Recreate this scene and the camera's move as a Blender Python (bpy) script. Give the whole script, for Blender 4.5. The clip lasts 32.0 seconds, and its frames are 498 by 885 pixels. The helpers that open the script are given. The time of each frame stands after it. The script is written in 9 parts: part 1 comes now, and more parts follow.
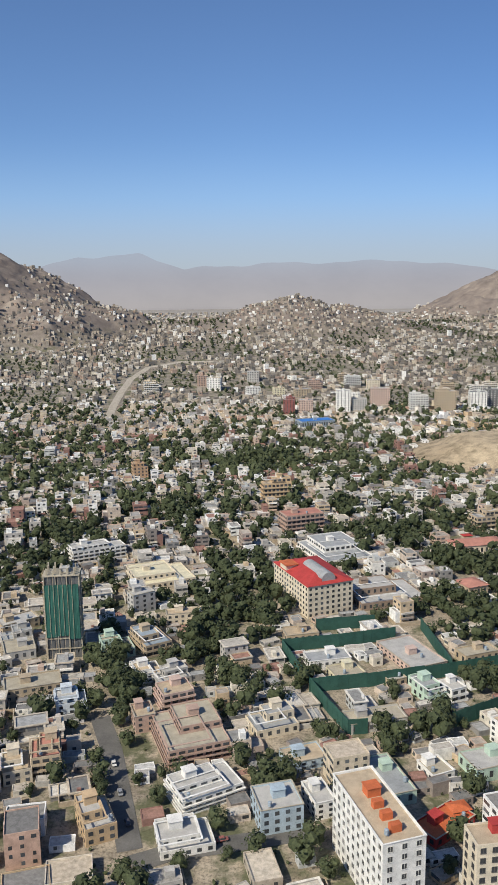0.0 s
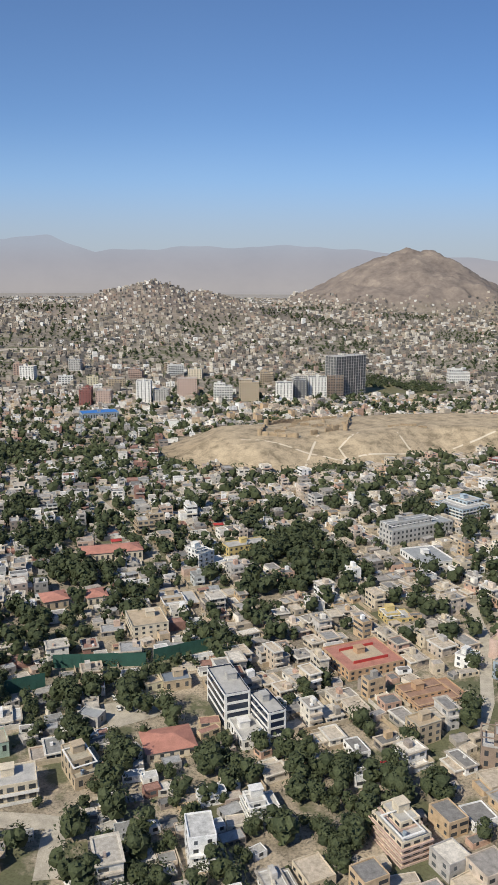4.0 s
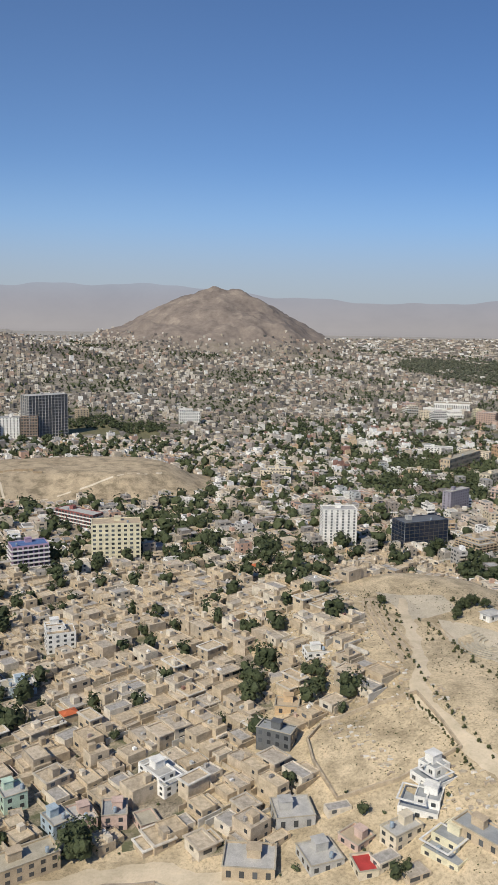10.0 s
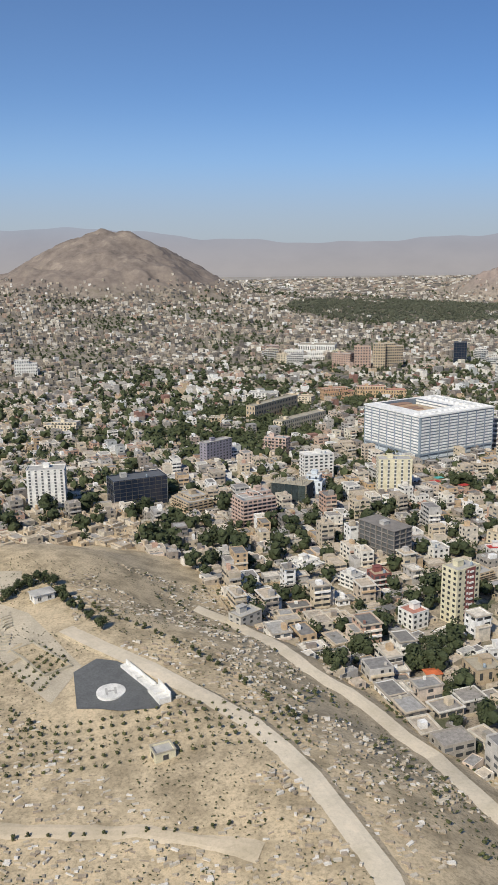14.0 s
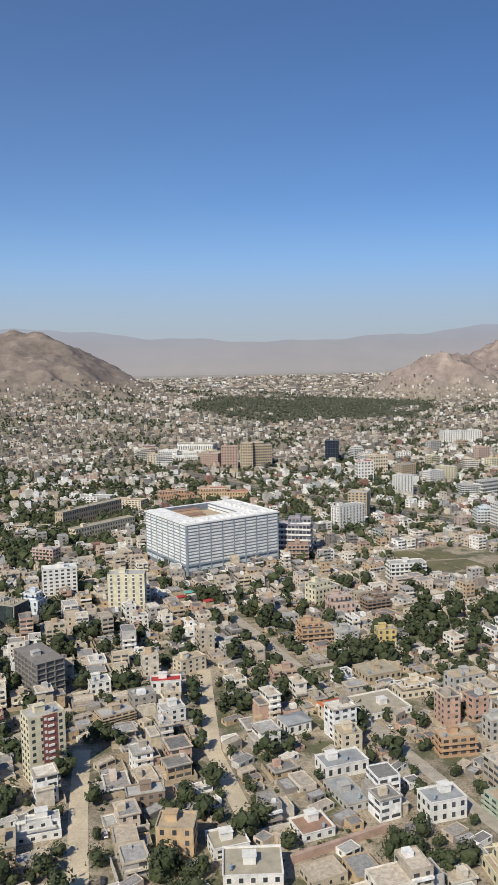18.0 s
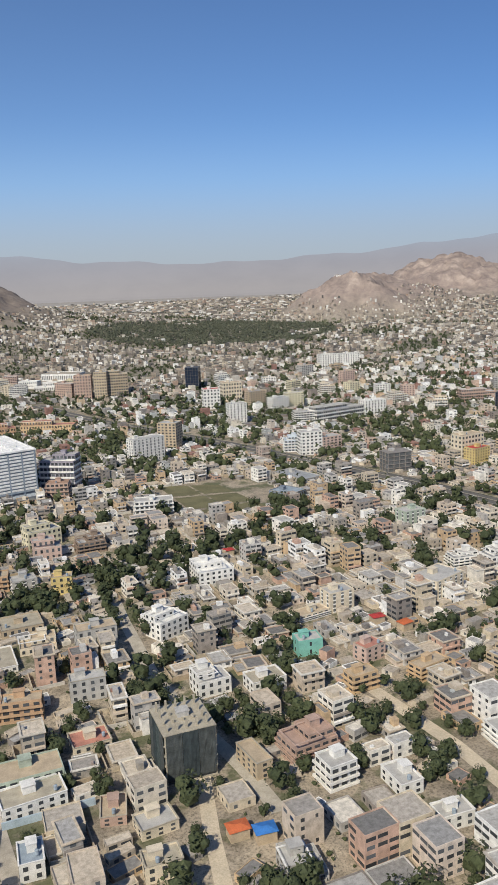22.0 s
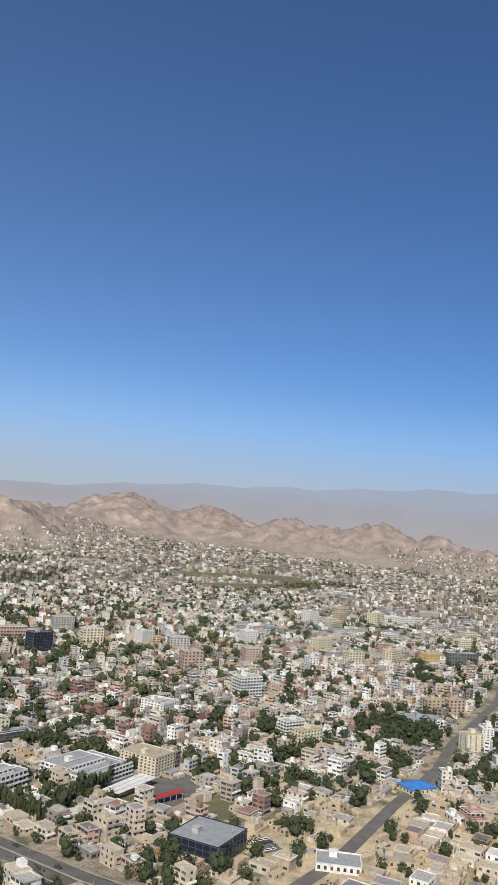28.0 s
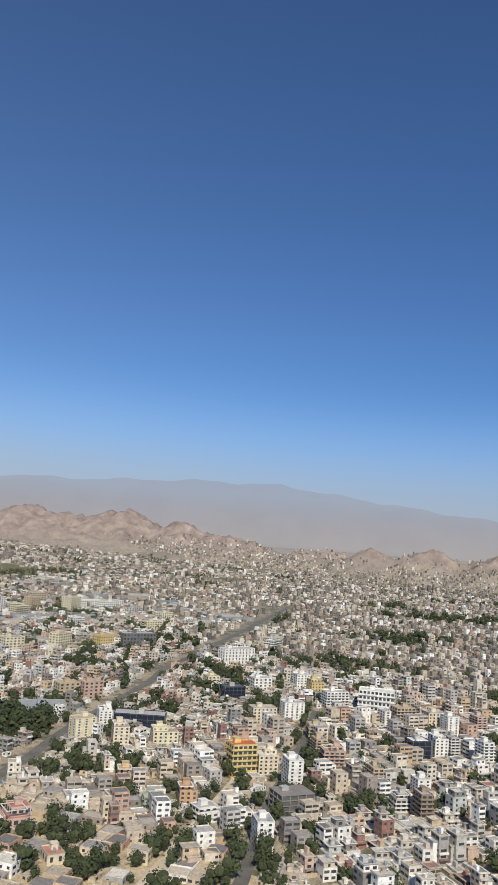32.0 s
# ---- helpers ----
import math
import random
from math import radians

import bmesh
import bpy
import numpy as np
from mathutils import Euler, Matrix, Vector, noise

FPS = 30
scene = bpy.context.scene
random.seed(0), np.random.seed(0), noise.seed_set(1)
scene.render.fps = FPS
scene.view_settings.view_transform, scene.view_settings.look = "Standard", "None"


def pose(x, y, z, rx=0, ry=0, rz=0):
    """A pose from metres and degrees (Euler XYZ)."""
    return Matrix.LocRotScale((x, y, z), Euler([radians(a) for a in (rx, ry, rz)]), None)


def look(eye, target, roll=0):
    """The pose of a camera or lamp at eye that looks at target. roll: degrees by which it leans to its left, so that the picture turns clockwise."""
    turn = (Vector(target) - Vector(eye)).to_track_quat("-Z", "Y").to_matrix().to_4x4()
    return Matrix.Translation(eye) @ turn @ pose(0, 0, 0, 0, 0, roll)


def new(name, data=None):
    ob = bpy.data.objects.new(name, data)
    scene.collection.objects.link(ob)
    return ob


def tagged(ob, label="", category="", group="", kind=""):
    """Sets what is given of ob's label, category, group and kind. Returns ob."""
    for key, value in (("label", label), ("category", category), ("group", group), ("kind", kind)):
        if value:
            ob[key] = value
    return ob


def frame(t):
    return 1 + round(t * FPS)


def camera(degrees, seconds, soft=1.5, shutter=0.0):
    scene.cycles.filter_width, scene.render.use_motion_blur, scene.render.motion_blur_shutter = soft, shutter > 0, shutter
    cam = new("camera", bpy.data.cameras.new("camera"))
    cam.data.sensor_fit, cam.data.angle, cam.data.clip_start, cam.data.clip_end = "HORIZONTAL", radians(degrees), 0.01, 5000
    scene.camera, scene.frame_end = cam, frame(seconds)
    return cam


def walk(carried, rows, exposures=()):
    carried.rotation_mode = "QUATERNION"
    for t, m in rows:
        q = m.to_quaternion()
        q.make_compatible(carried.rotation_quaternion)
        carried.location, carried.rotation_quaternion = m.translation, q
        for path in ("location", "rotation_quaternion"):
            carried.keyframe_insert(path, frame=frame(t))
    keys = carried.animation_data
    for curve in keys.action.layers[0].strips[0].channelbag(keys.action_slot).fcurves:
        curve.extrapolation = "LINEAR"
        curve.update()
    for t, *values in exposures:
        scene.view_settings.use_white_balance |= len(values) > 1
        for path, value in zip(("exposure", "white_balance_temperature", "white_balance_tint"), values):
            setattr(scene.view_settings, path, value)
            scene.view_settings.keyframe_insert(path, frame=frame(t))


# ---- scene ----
# ---- camera: seconds, place, heading (clockwise from +y), tilt up, lean to the left, in degrees ----
cam = camera(34.70, 32.0, soft=1.5)


def aim(x, y, z, heading, tilt, lean):
    h, e = radians(heading), radians(tilt)
    way = Vector((math.sin(h) * math.cos(e), math.cos(h) * math.cos(e), math.sin(e)))
    eye = Vector((x, y, z))
    return look(eye, eye + way * 100, lean)


PATH = [
    (0, -0.00, 0.00, 136.50, -0.000, -10.599, -0.688),
    (0.5, 19.27, 2.70, 136.91, 0.042, -10.563, -0.535),
    (1, 38.54, 5.40, 137.31, 0.337, -10.430, -0.305),
    (1.5, 57.81, 8.07, 137.69, 0.890, -10.156, 0.112),
    (2, 77.07, 10.71, 138.04, 1.584, -9.916, 0.248),
    (2.5, 96.32, 13.26, 138.33, 2.199, -10.003, 0.306),
    (4.5, 173.31, 22.59, 138.78, 5.149, -12.291, 0.134),
    (5, 192.51, 24.70, 138.77, 6.431, -12.603, 0.374),
    (5.5, 211.69, 26.72, 138.72, 7.609, -12.800, 0.838),
    (6, 230.82, 28.64, 138.62, 8.458, -12.898, 1.349),
    (6.5, 249.90, 30.47, 138.48, 9.129, -12.819, 1.723),
    (7, 268.91, 32.22, 138.30, 9.523, -12.525, 2.007),
    (7.5, 287.85, 33.90, 138.11, 9.870, -12.054, 1.935),
    (8, 306.73, 35.48, 137.90, 10.149, -11.595, 1.738),
    (8.5, 325.53, 36.99, 137.69, 10.335, -11.111, 1.364),
    (9, 344.25, 38.39, 137.48, 10.455, -10.568, 1.065),
    (9.5, 362.86, 39.69, 137.26, 10.633, -9.831, 0.944),
    (10, 381.35, 40.88, 137.06, 10.945, -8.937, 1.002),
    (10.5, 399.71, 41.96, 136.86, 11.306, -8.211, 1.373),
    (11, 417.95, 42.95, 136.68, 11.653, -7.933, 1.793),
    (11.5, 436.09, 43.86, 136.54, 11.921, -8.093, 2.055),
    (12, 454.13, 44.68, 136.42, 11.986, -8.699, 1.771),
    (12.5, 472.07, 45.41, 136.33, 12.012, -9.611, 1.036),
    (13, 489.93, 46.04, 136.27, 12.208, -10.817, 0.031),
    (13.5, 507.67, 46.58, 136.21, 12.764, -12.040, -0.510),
    (14, 525.30, 47.01, 136.17, 13.772, -12.932, -0.582),
    (14.5, 542.83, 47.33, 136.13, 14.993, -13.046, -0.075),
    (15, 560.25, 47.51, 136.08, 16.053, -12.417, 0.039),
    (15.5, 577.58, 47.55, 136.03, 16.672, -11.089, 0.411),
    (17.5, 646.10, 46.36, 135.73, 15.717, -6.124, -0.628),
    (18, 662.99, 45.70, 135.58, 15.656, -6.085, -1.063),
    (18.5, 679.77, 44.91, 135.38, 15.721, -6.664, -1.693),
    (19, 696.45, 43.99, 135.15, 15.844, -7.666, -2.500),
    (19.5, 713.03, 42.94, 134.87, 15.960, -8.784, -3.572),
    (20, 729.56, 41.81, 134.56, 16.259, -9.894, -4.225),
    (20.5, 746.04, 40.59, 134.23, 16.639, -10.781, -4.432),
    (21, 762.48, 39.28, 133.85, 16.986, -11.408, -4.103),
    (21.5, 778.87, 37.89, 133.45, 17.404, -11.689, -3.238),
    (22, 795.20, 36.43, 133.04, 17.932, -11.610, -2.084),
    (22.5, 811.49, 34.90, 132.61, 18.940, -11.045, -0.553),
    (23, 827.73, 33.30, 132.17, 20.659, -9.933, 0.862),
    (23.5, 843.95, 31.60, 131.72, 22.992, -8.405, 2.252),
    (24, 860.13, 29.75, 131.25, 25.612, -6.457, 3.168),
    (24.5, 876.25, 27.73, 130.75, 27.751, -4.391, 3.289),
    (26.5, 939.76, 18.18, 128.43, 29.721, 2.982, 3.927),
    (27, 955.29, 15.46, 127.71, 31.346, 4.443, 4.145),
    (27.5, 970.67, 12.60, 126.92, 33.713, 5.328, 4.560),
    (28, 985.87, 9.61, 126.05, 36.428, 5.744, 4.605),
    (28.5, 1000.89, 6.50, 125.06, 39.131, 5.857, 4.618),
    (29, 1015.74, 3.30, 123.96, 41.790, 6.028, 4.401),
    (29.5, 1030.43, -0.01, 122.73, 44.151, 6.368, 4.583),
    (30, 1044.98, -3.40, 121.38, 46.101, 6.778, 5.085),
    (30.5, 1059.39, -6.85, 119.91, 47.731, 7.131, 5.429),
    (31, 1073.70, -10.34, 118.34, 49.149, 7.282, 5.492),
    (31.5, 1087.94, -13.85, 116.73, 50.498, 7.028, 4.910),
    (32, 1102.16, -17.35, 115.09, 51.850, 6.471, 4.206),
]
walk(cam, [(row[0], aim(*row[1:])) for row in PATH], [(0, 0.13), (6, 0.03), (9, -0.04), (12, -0.02), (20, 0.02), (24, 0.0), (28, 0.07), (32, 0.0)])


# ---- world and sun ----
SUN_AZ, SUN_EL = 224.0, 42.0      # degrees clockwise from +y, and above the horizon
world = bpy.data.worlds.new("sky")
scene.world = world
world.use_nodes = True
wn = world.node_tree
sky = wn.nodes.new("ShaderNodeTexSky")
sky.sky_type = "NISHITA"
sky.sun_disc = False
sky.sun_elevation = radians(SUN_EL)
sky.sun_rotation = radians(SUN_AZ)
sky.altitude = 1800
sky.air_density = 1.0
sky.dust_density = 2.4
sky.ozone_density = 4.0
wn.nodes["Background"].inputs["Strength"].default_value = 0.095
tint = wn.nodes.new("ShaderNodeMix")
tint.data_type, tint.blend_type = "RGBA", "MULTIPLY"
tint.inputs["Factor"].default_value, tint.inputs["B"].default_value = 1.0, (0.86, 0.985, 1.14, 1)
wn.links.new(sky.outputs["Color"], tint.inputs["A"])
deep = wn.nodes.new("ShaderNodeTexGradient")      # the air is clearer and the blue deeper towards the east
deeper = wn.nodes.new("ShaderNodeValToRGB")
deeper.color_ramp.elements[0].color, deeper.color_ramp.elements[1].color = (1.08, 1.07, 1.05, 1), (0.62, 0.78, 0.90, 1)
wn.links.new(deep.outputs["Fac"], deeper.inputs["Fac"])
clear = wn.nodes.new("ShaderNodeMix")
clear.data_type, clear.blend_type = "RGBA", "MULTIPLY"
clear.inputs["Factor"].default_value = 1.0
wn.links.new(tint.outputs["Result"], clear.inputs["A"])
wn.links.new(deeper.outputs["Color"], clear.inputs["B"])
wn.links.new(clear.outputs["Result"], wn.nodes["Background"].inputs["Color"])

sun = new("sun", bpy.data.lights.new("sun", "SUN"))
sun.data.energy, sun.data.angle, sun.data.color = 4.6, radians(0.6), (1.0, 0.925, 0.785)
sa, se = radians(SUN_AZ), radians(SUN_EL)
to_sun = Vector((math.sin(sa) * math.cos(se), math.cos(sa) * math.cos(se), math.sin(se)))
sun.matrix_world = look(to_sun * 900, (0, 0, 0))
scene.view_settings.exposure = 0.0


# ---- materials ----
def material(name, rough=0.85, metal=0.0):
    m = bpy.data.materials.new(name)
    m.use_nodes = True
    b = m.node_tree.nodes["Principled BSDF"]
    b.inputs["Roughness"].default_value, b.inputs["Metallic"].default_value = rough, metal
    b.inputs["Specular IOR Level"].default_value = 0.3
    return m, m.node_tree, b


def ramp(nt, stops, constant=False):
    n = nt.nodes.new("ShaderNodeValToRGB")
    cr = n.color_ramp
    cr.interpolation = "CONSTANT" if constant else "LINEAR"
    while len(cr.elements) < len(stops):
        cr.elements.new(0.5)
    for e, (p, c) in zip(cr.elements, stops):
        e.position, e.color = p, (*c, 1)
    return n


def noise_node(nt, scale, detail=4.0, rough=0.6, coords=None):
    n = nt.nodes.new("ShaderNodeTexNoise")
    n.inputs["Scale"].default_value, n.inputs["Detail"].default_value, n.inputs["Roughness"].default_value = scale, detail, rough
    if coords is not None:
        nt.links.new(coords, n.inputs["Vector"])
    return n


def multiply(nt, a, b, amount=1.0):
    n = nt.nodes.new("ShaderNodeMix")
    n.data_type, n.blend_type = "RGBA", "MULTIPLY"
    n.inputs["Factor"].default_value = amount
    nt.links.new(a, n.inputs["A"])
    nt.links.new(b, n.inputs["B"])
    return n.outputs["Result"]


def palette(colours):
    k = len(colours)
    return [(i / k, c) for i, c in enumerate(colours)]


def weathered(name, colours, source="island", rough=0.88, dirt=0.35, grain=6.0, stain=0.5, bump=0.25):
    """Plaster, mud, concrete or paint: one colour of the palette for each piece, worn at two scales."""
    m, nt, b = material(name, rough)
    geo = nt.nodes.new("ShaderNodeNewGeometry")
    if source == "island":
        pick = geo.outputs["Random Per Island"]
    else:
        pick = nt.nodes.new("ShaderNodeObjectInfo").outputs["Random"]
    base = ramp(nt, palette(colours), True)
    nt.links.new(pick, base.inputs["Fac"])
    wide = noise_node(nt, stain, 5, 0.65, geo.outputs["Position"])
    wr = ramp(nt, [(0.3, (1 - dirt, 1 - dirt, 1 - dirt * 1.05)), (0.62, (1.06, 1.05, 1.03))])
    nt.links.new(wide.outputs["Fac"], wr.inputs["Fac"])
    fine = noise_node(nt, grain, 3, 0.7, geo.outputs["Position"])
    fr = ramp(nt, [(0.32, (0.8, 0.79, 0.77)), (0.68, (1.12, 1.12, 1.12))])
    nt.links.new(fine.outputs["Fac"], fr.inputs["Fac"])
    c = multiply(nt, multiply(nt, base.outputs["Color"], wr.outputs["Color"]), fr.outputs["Color"])
    nt.links.new(c, b.inputs["Base Color"])
    if bump:
        bn = nt.nodes.new("ShaderNodeBump")
        bn.inputs["Strength"].default_value, bn.inputs["Distance"].default_value = bump, 0.06
        nt.links.new(fine.outputs["Fac"], bn.inputs["Height"])
        nt.links.new(bn.outputs["Normal"], b.inputs["Normal"])
    return m


def painted(name, colour, rough=0.7, dirt=0.25, grain=5.0, stain=0.35, metal=0.0):
    m = weathered(name, [colour, tuple(v * 0.96 for v in colour)], "object", rough, dirt, grain, stain, 0.12)
    m.node_tree.nodes["Principled BSDF"].inputs["Metallic"].default_value = metal
    return m


MUD = [(0.486, 0.394, 0.281), (0.54, 0.443, 0.319), (0.443, 0.367, 0.27), (0.562, 0.475, 0.362), (0.508, 0.421, 0.319), (0.583, 0.524, 0.432), (0.421, 0.356, 0.275), (0.648, 0.583, 0.486)]
MIXED = [(0.52, 0.445, 0.345), (0.59, 0.53, 0.44), (0.46, 0.395, 0.315), (0.66, 0.62, 0.55), (0.38, 0.35, 0.31), (0.54, 0.45, 0.36), (0.58, 0.49, 0.36), (0.36, 0.31, 0.27), (0.50, 0.48, 0.46), (0.73, 0.71, 0.68), (0.43, 0.41, 0.39), (0.30, 0.27, 0.25), (0.56, 0.36, 0.27), (0.60, 0.50, 0.42), (0.56, 0.40, 0.24), (0.74, 0.725, 0.70), (0.66, 0.64, 0.60)]
CITY = [(0.62, 0.60, 0.56), (0.46, 0.44, 0.41), (0.54, 0.48, 0.41), (0.70, 0.68, 0.64), (0.42, 0.40, 0.38), (0.56, 0.46, 0.37), (0.45, 0.47, 0.47), (0.60, 0.55, 0.45), (0.44, 0.35, 0.30), (0.50, 0.47, 0.42), (0.30, 0.29, 0.28), (0.37, 0.35, 0.33), (0.33, 0.28, 0.25), (0.64, 0.62, 0.59), (0.56, 0.40, 0.31), (0.58, 0.44, 0.28), (0.38, 0.20, 0.16), (0.76, 0.75, 0.73), (0.68, 0.67, 0.65)]
FAR = [(0.27, 0.24, 0.205), (0.47, 0.43, 0.375), (0.20, 0.18, 0.16), (0.82, 0.81, 0.78), (0.64, 0.59, 0.51), (0.13, 0.125, 0.12), (0.34, 0.29, 0.235), (0.22, 0.20, 0.18), (0.38, 0.335, 0.285), (0.50, 0.435, 0.35), (0.25, 0.225, 0.195), (0.62, 0.58, 0.52), (0.40, 0.30, 0.24)]
ROOF_MUD = [(0.529, 0.432, 0.308), (0.583, 0.486, 0.356), (0.497, 0.416, 0.313), (0.454, 0.4, 0.335), (0.562, 0.475, 0.367), (0.4, 0.378, 0.356)]
ROOF_MIX = [(0.53, 0.44, 0.33), (0.46, 0.395, 0.315), (0.57, 0.49, 0.385), (0.37, 0.34, 0.31), (0.54, 0.45, 0.34), (0.46, 0.41, 0.35), (0.30, 0.29, 0.285), (0.62, 0.57, 0.49), (0.40, 0.39, 0.38), (0.24, 0.235, 0.23), (0.34, 0.335, 0.33), (0.28, 0.27, 0.26), (0.44, 0.425, 0.40)]
ROOF_CITY = [(0.47, 0.43, 0.37), (0.38, 0.36, 0.34), (0.52, 0.47, 0.40), (0.30, 0.30, 0.295), (0.50, 0.43, 0.35), (0.59, 0.55, 0.49), (0.37, 0.38, 0.39), (0.24, 0.24, 0.24), (0.42, 0.36, 0.30), (0.44, 0.22, 0.16), (0.50, 0.50, 0.49)]


def greyed(colours, amount, spread):
    """The same plasters with less yellow in them and a wider range of tone."""
    out = []
    for c in colours:
        m = sum(c) / 3
        k = (m / 0.40) ** spread
        out.append(tuple(min(0.84, (v + (m - v) * amount) * k) for v in c))
    return out


MIXED, CITY, ROOF_MIX, ROOF_CITY = greyed(MIXED, 0.14, 0.42), greyed(CITY, 0.16, 0.45), greyed(ROOF_MIX, 0.2, 0.36), greyed(ROOF_CITY, 0.25, 0.36)
M_WALL = {k: weathered("plaster_" + k, v) for k, v in (("mud", MUD), ("mixed", MIXED), ("city", CITY), ("far", FAR))}
M_ROOF = {k: weathered("flat_roof_" + k, v, stain=0.8, dirt=0.4) for k, v in (("mud", ROOF_MUD), ("mixed", ROOF_MIX), ("city", ROOF_CITY), ("far", FAR))}
M_TRIM = weathered("roof_edge_plaster", [(0.60, 0.55, 0.47), (0.68, 0.65, 0.59), (0.50, 0.445, 0.37), (0.56, 0.48, 0.38), (0.44, 0.40, 0.345)])
M_YARD = weathered("yard_wall_mud", [(0.42, 0.34, 0.24), (0.50, 0.43, 0.33), (0.46, 0.38, 0.28), (0.55, 0.52, 0.47)])


def glass_mat(name, tint, rough=0.15):
    m, nt, b = material(name, rough)
    geo = nt.nodes.new("ShaderNodeNewGeometry")
    r = ramp(nt, [(0.0, tuple(v * 0.6 for v in tint)), (0.6, tint), (1.0, tuple(min(1, v * 2.2) for v in tint))])
    nt.links.new(geo.outputs["Random Per Island"], r.inputs["Fac"])
    nt.links.new(r.outputs["Color"], b.inputs["Base Color"])
    b.inputs["Specular IOR Level"].default_value = 0.6
    return m


M_GLASS = glass_mat("window_glass", (0.06, 0.065, 0.07))
M_BLUEGLASS = glass_mat("blue_curtain_glass", (0.022, 0.032, 0.055), 0.06)


def foliage(name, dark, light):
    m, nt, b = material(name, 0.75)
    geo = nt.nodes.new("ShaderNodeNewGeometry")
    info = nt.nodes.new("ShaderNodeObjectInfo")
    add = nt.nodes.new("ShaderNodeMath")
    add.operation = "ADD"
    nt.links.new(geo.outputs["Random Per Island"], add.inputs[0])
    nt.links.new(info.outputs["Random"], add.inputs[1])
    half = nt.nodes.new("ShaderNodeMath")
    half.operation = "MULTIPLY"
    half.inputs[1].default_value = 0.5
    nt.links.new(add.outputs[0], half.inputs[0])
    r = ramp(nt, [(0.1, dark), (0.9, light)])
    nt.links.new(half.outputs[0], r.inputs["Fac"])
    n = noise_node(nt, 1.6, 3, 0.7, geo.outputs["Position"])
    nr = ramp(nt, [(0.3, (0.6, 0.62, 0.6)), (0.7, (1.25, 1.22, 1.1))])
    nt.links.new(n.outputs["Fac"], nr.inputs["Fac"])
    nt.links.new(multiply(nt, r.outputs["Color"], nr.outputs["Color"]), b.inputs["Base Color"])
    b.inputs["Specular IOR Level"].default_value = 0.15
    return m


M_LEAF = foliage("tree_leaves", (0.043, 0.055, 0.030), (0.085, 0.10, 0.052))
# distance haze mixed into the leaf colour of the far wood
M_HAZE_WOOD = foliage("hazed_wood_leaves", (0.085, 0.095, 0.07), (0.14, 0.145, 0.108))
M_SHRUB = foliage("dry_shrub_leaves", (0.05, 0.058, 0.028), (0.10, 0.105, 0.05))
M_BARK = painted("bark", (0.16, 0.12, 0.09), 0.9)
M_ASPHALT = weathered("asphalt_road", [(0.145, 0.14, 0.132), (0.155, 0.148, 0.138)], "object", 0.9, 0.3, 3.0, 0.15)
M_DIRT = weathered("dirt_street", [(0.56, 0.48, 0.36), (0.58, 0.50, 0.38)], "object", 0.95, 0.22, 2.0, 0.12)
M_CONCRETE = weathered("concrete", [(0.42, 0.38, 0.32), (0.46, 0.42, 0.35)], "object", 0.9, 0.3, 4.0, 0.3)


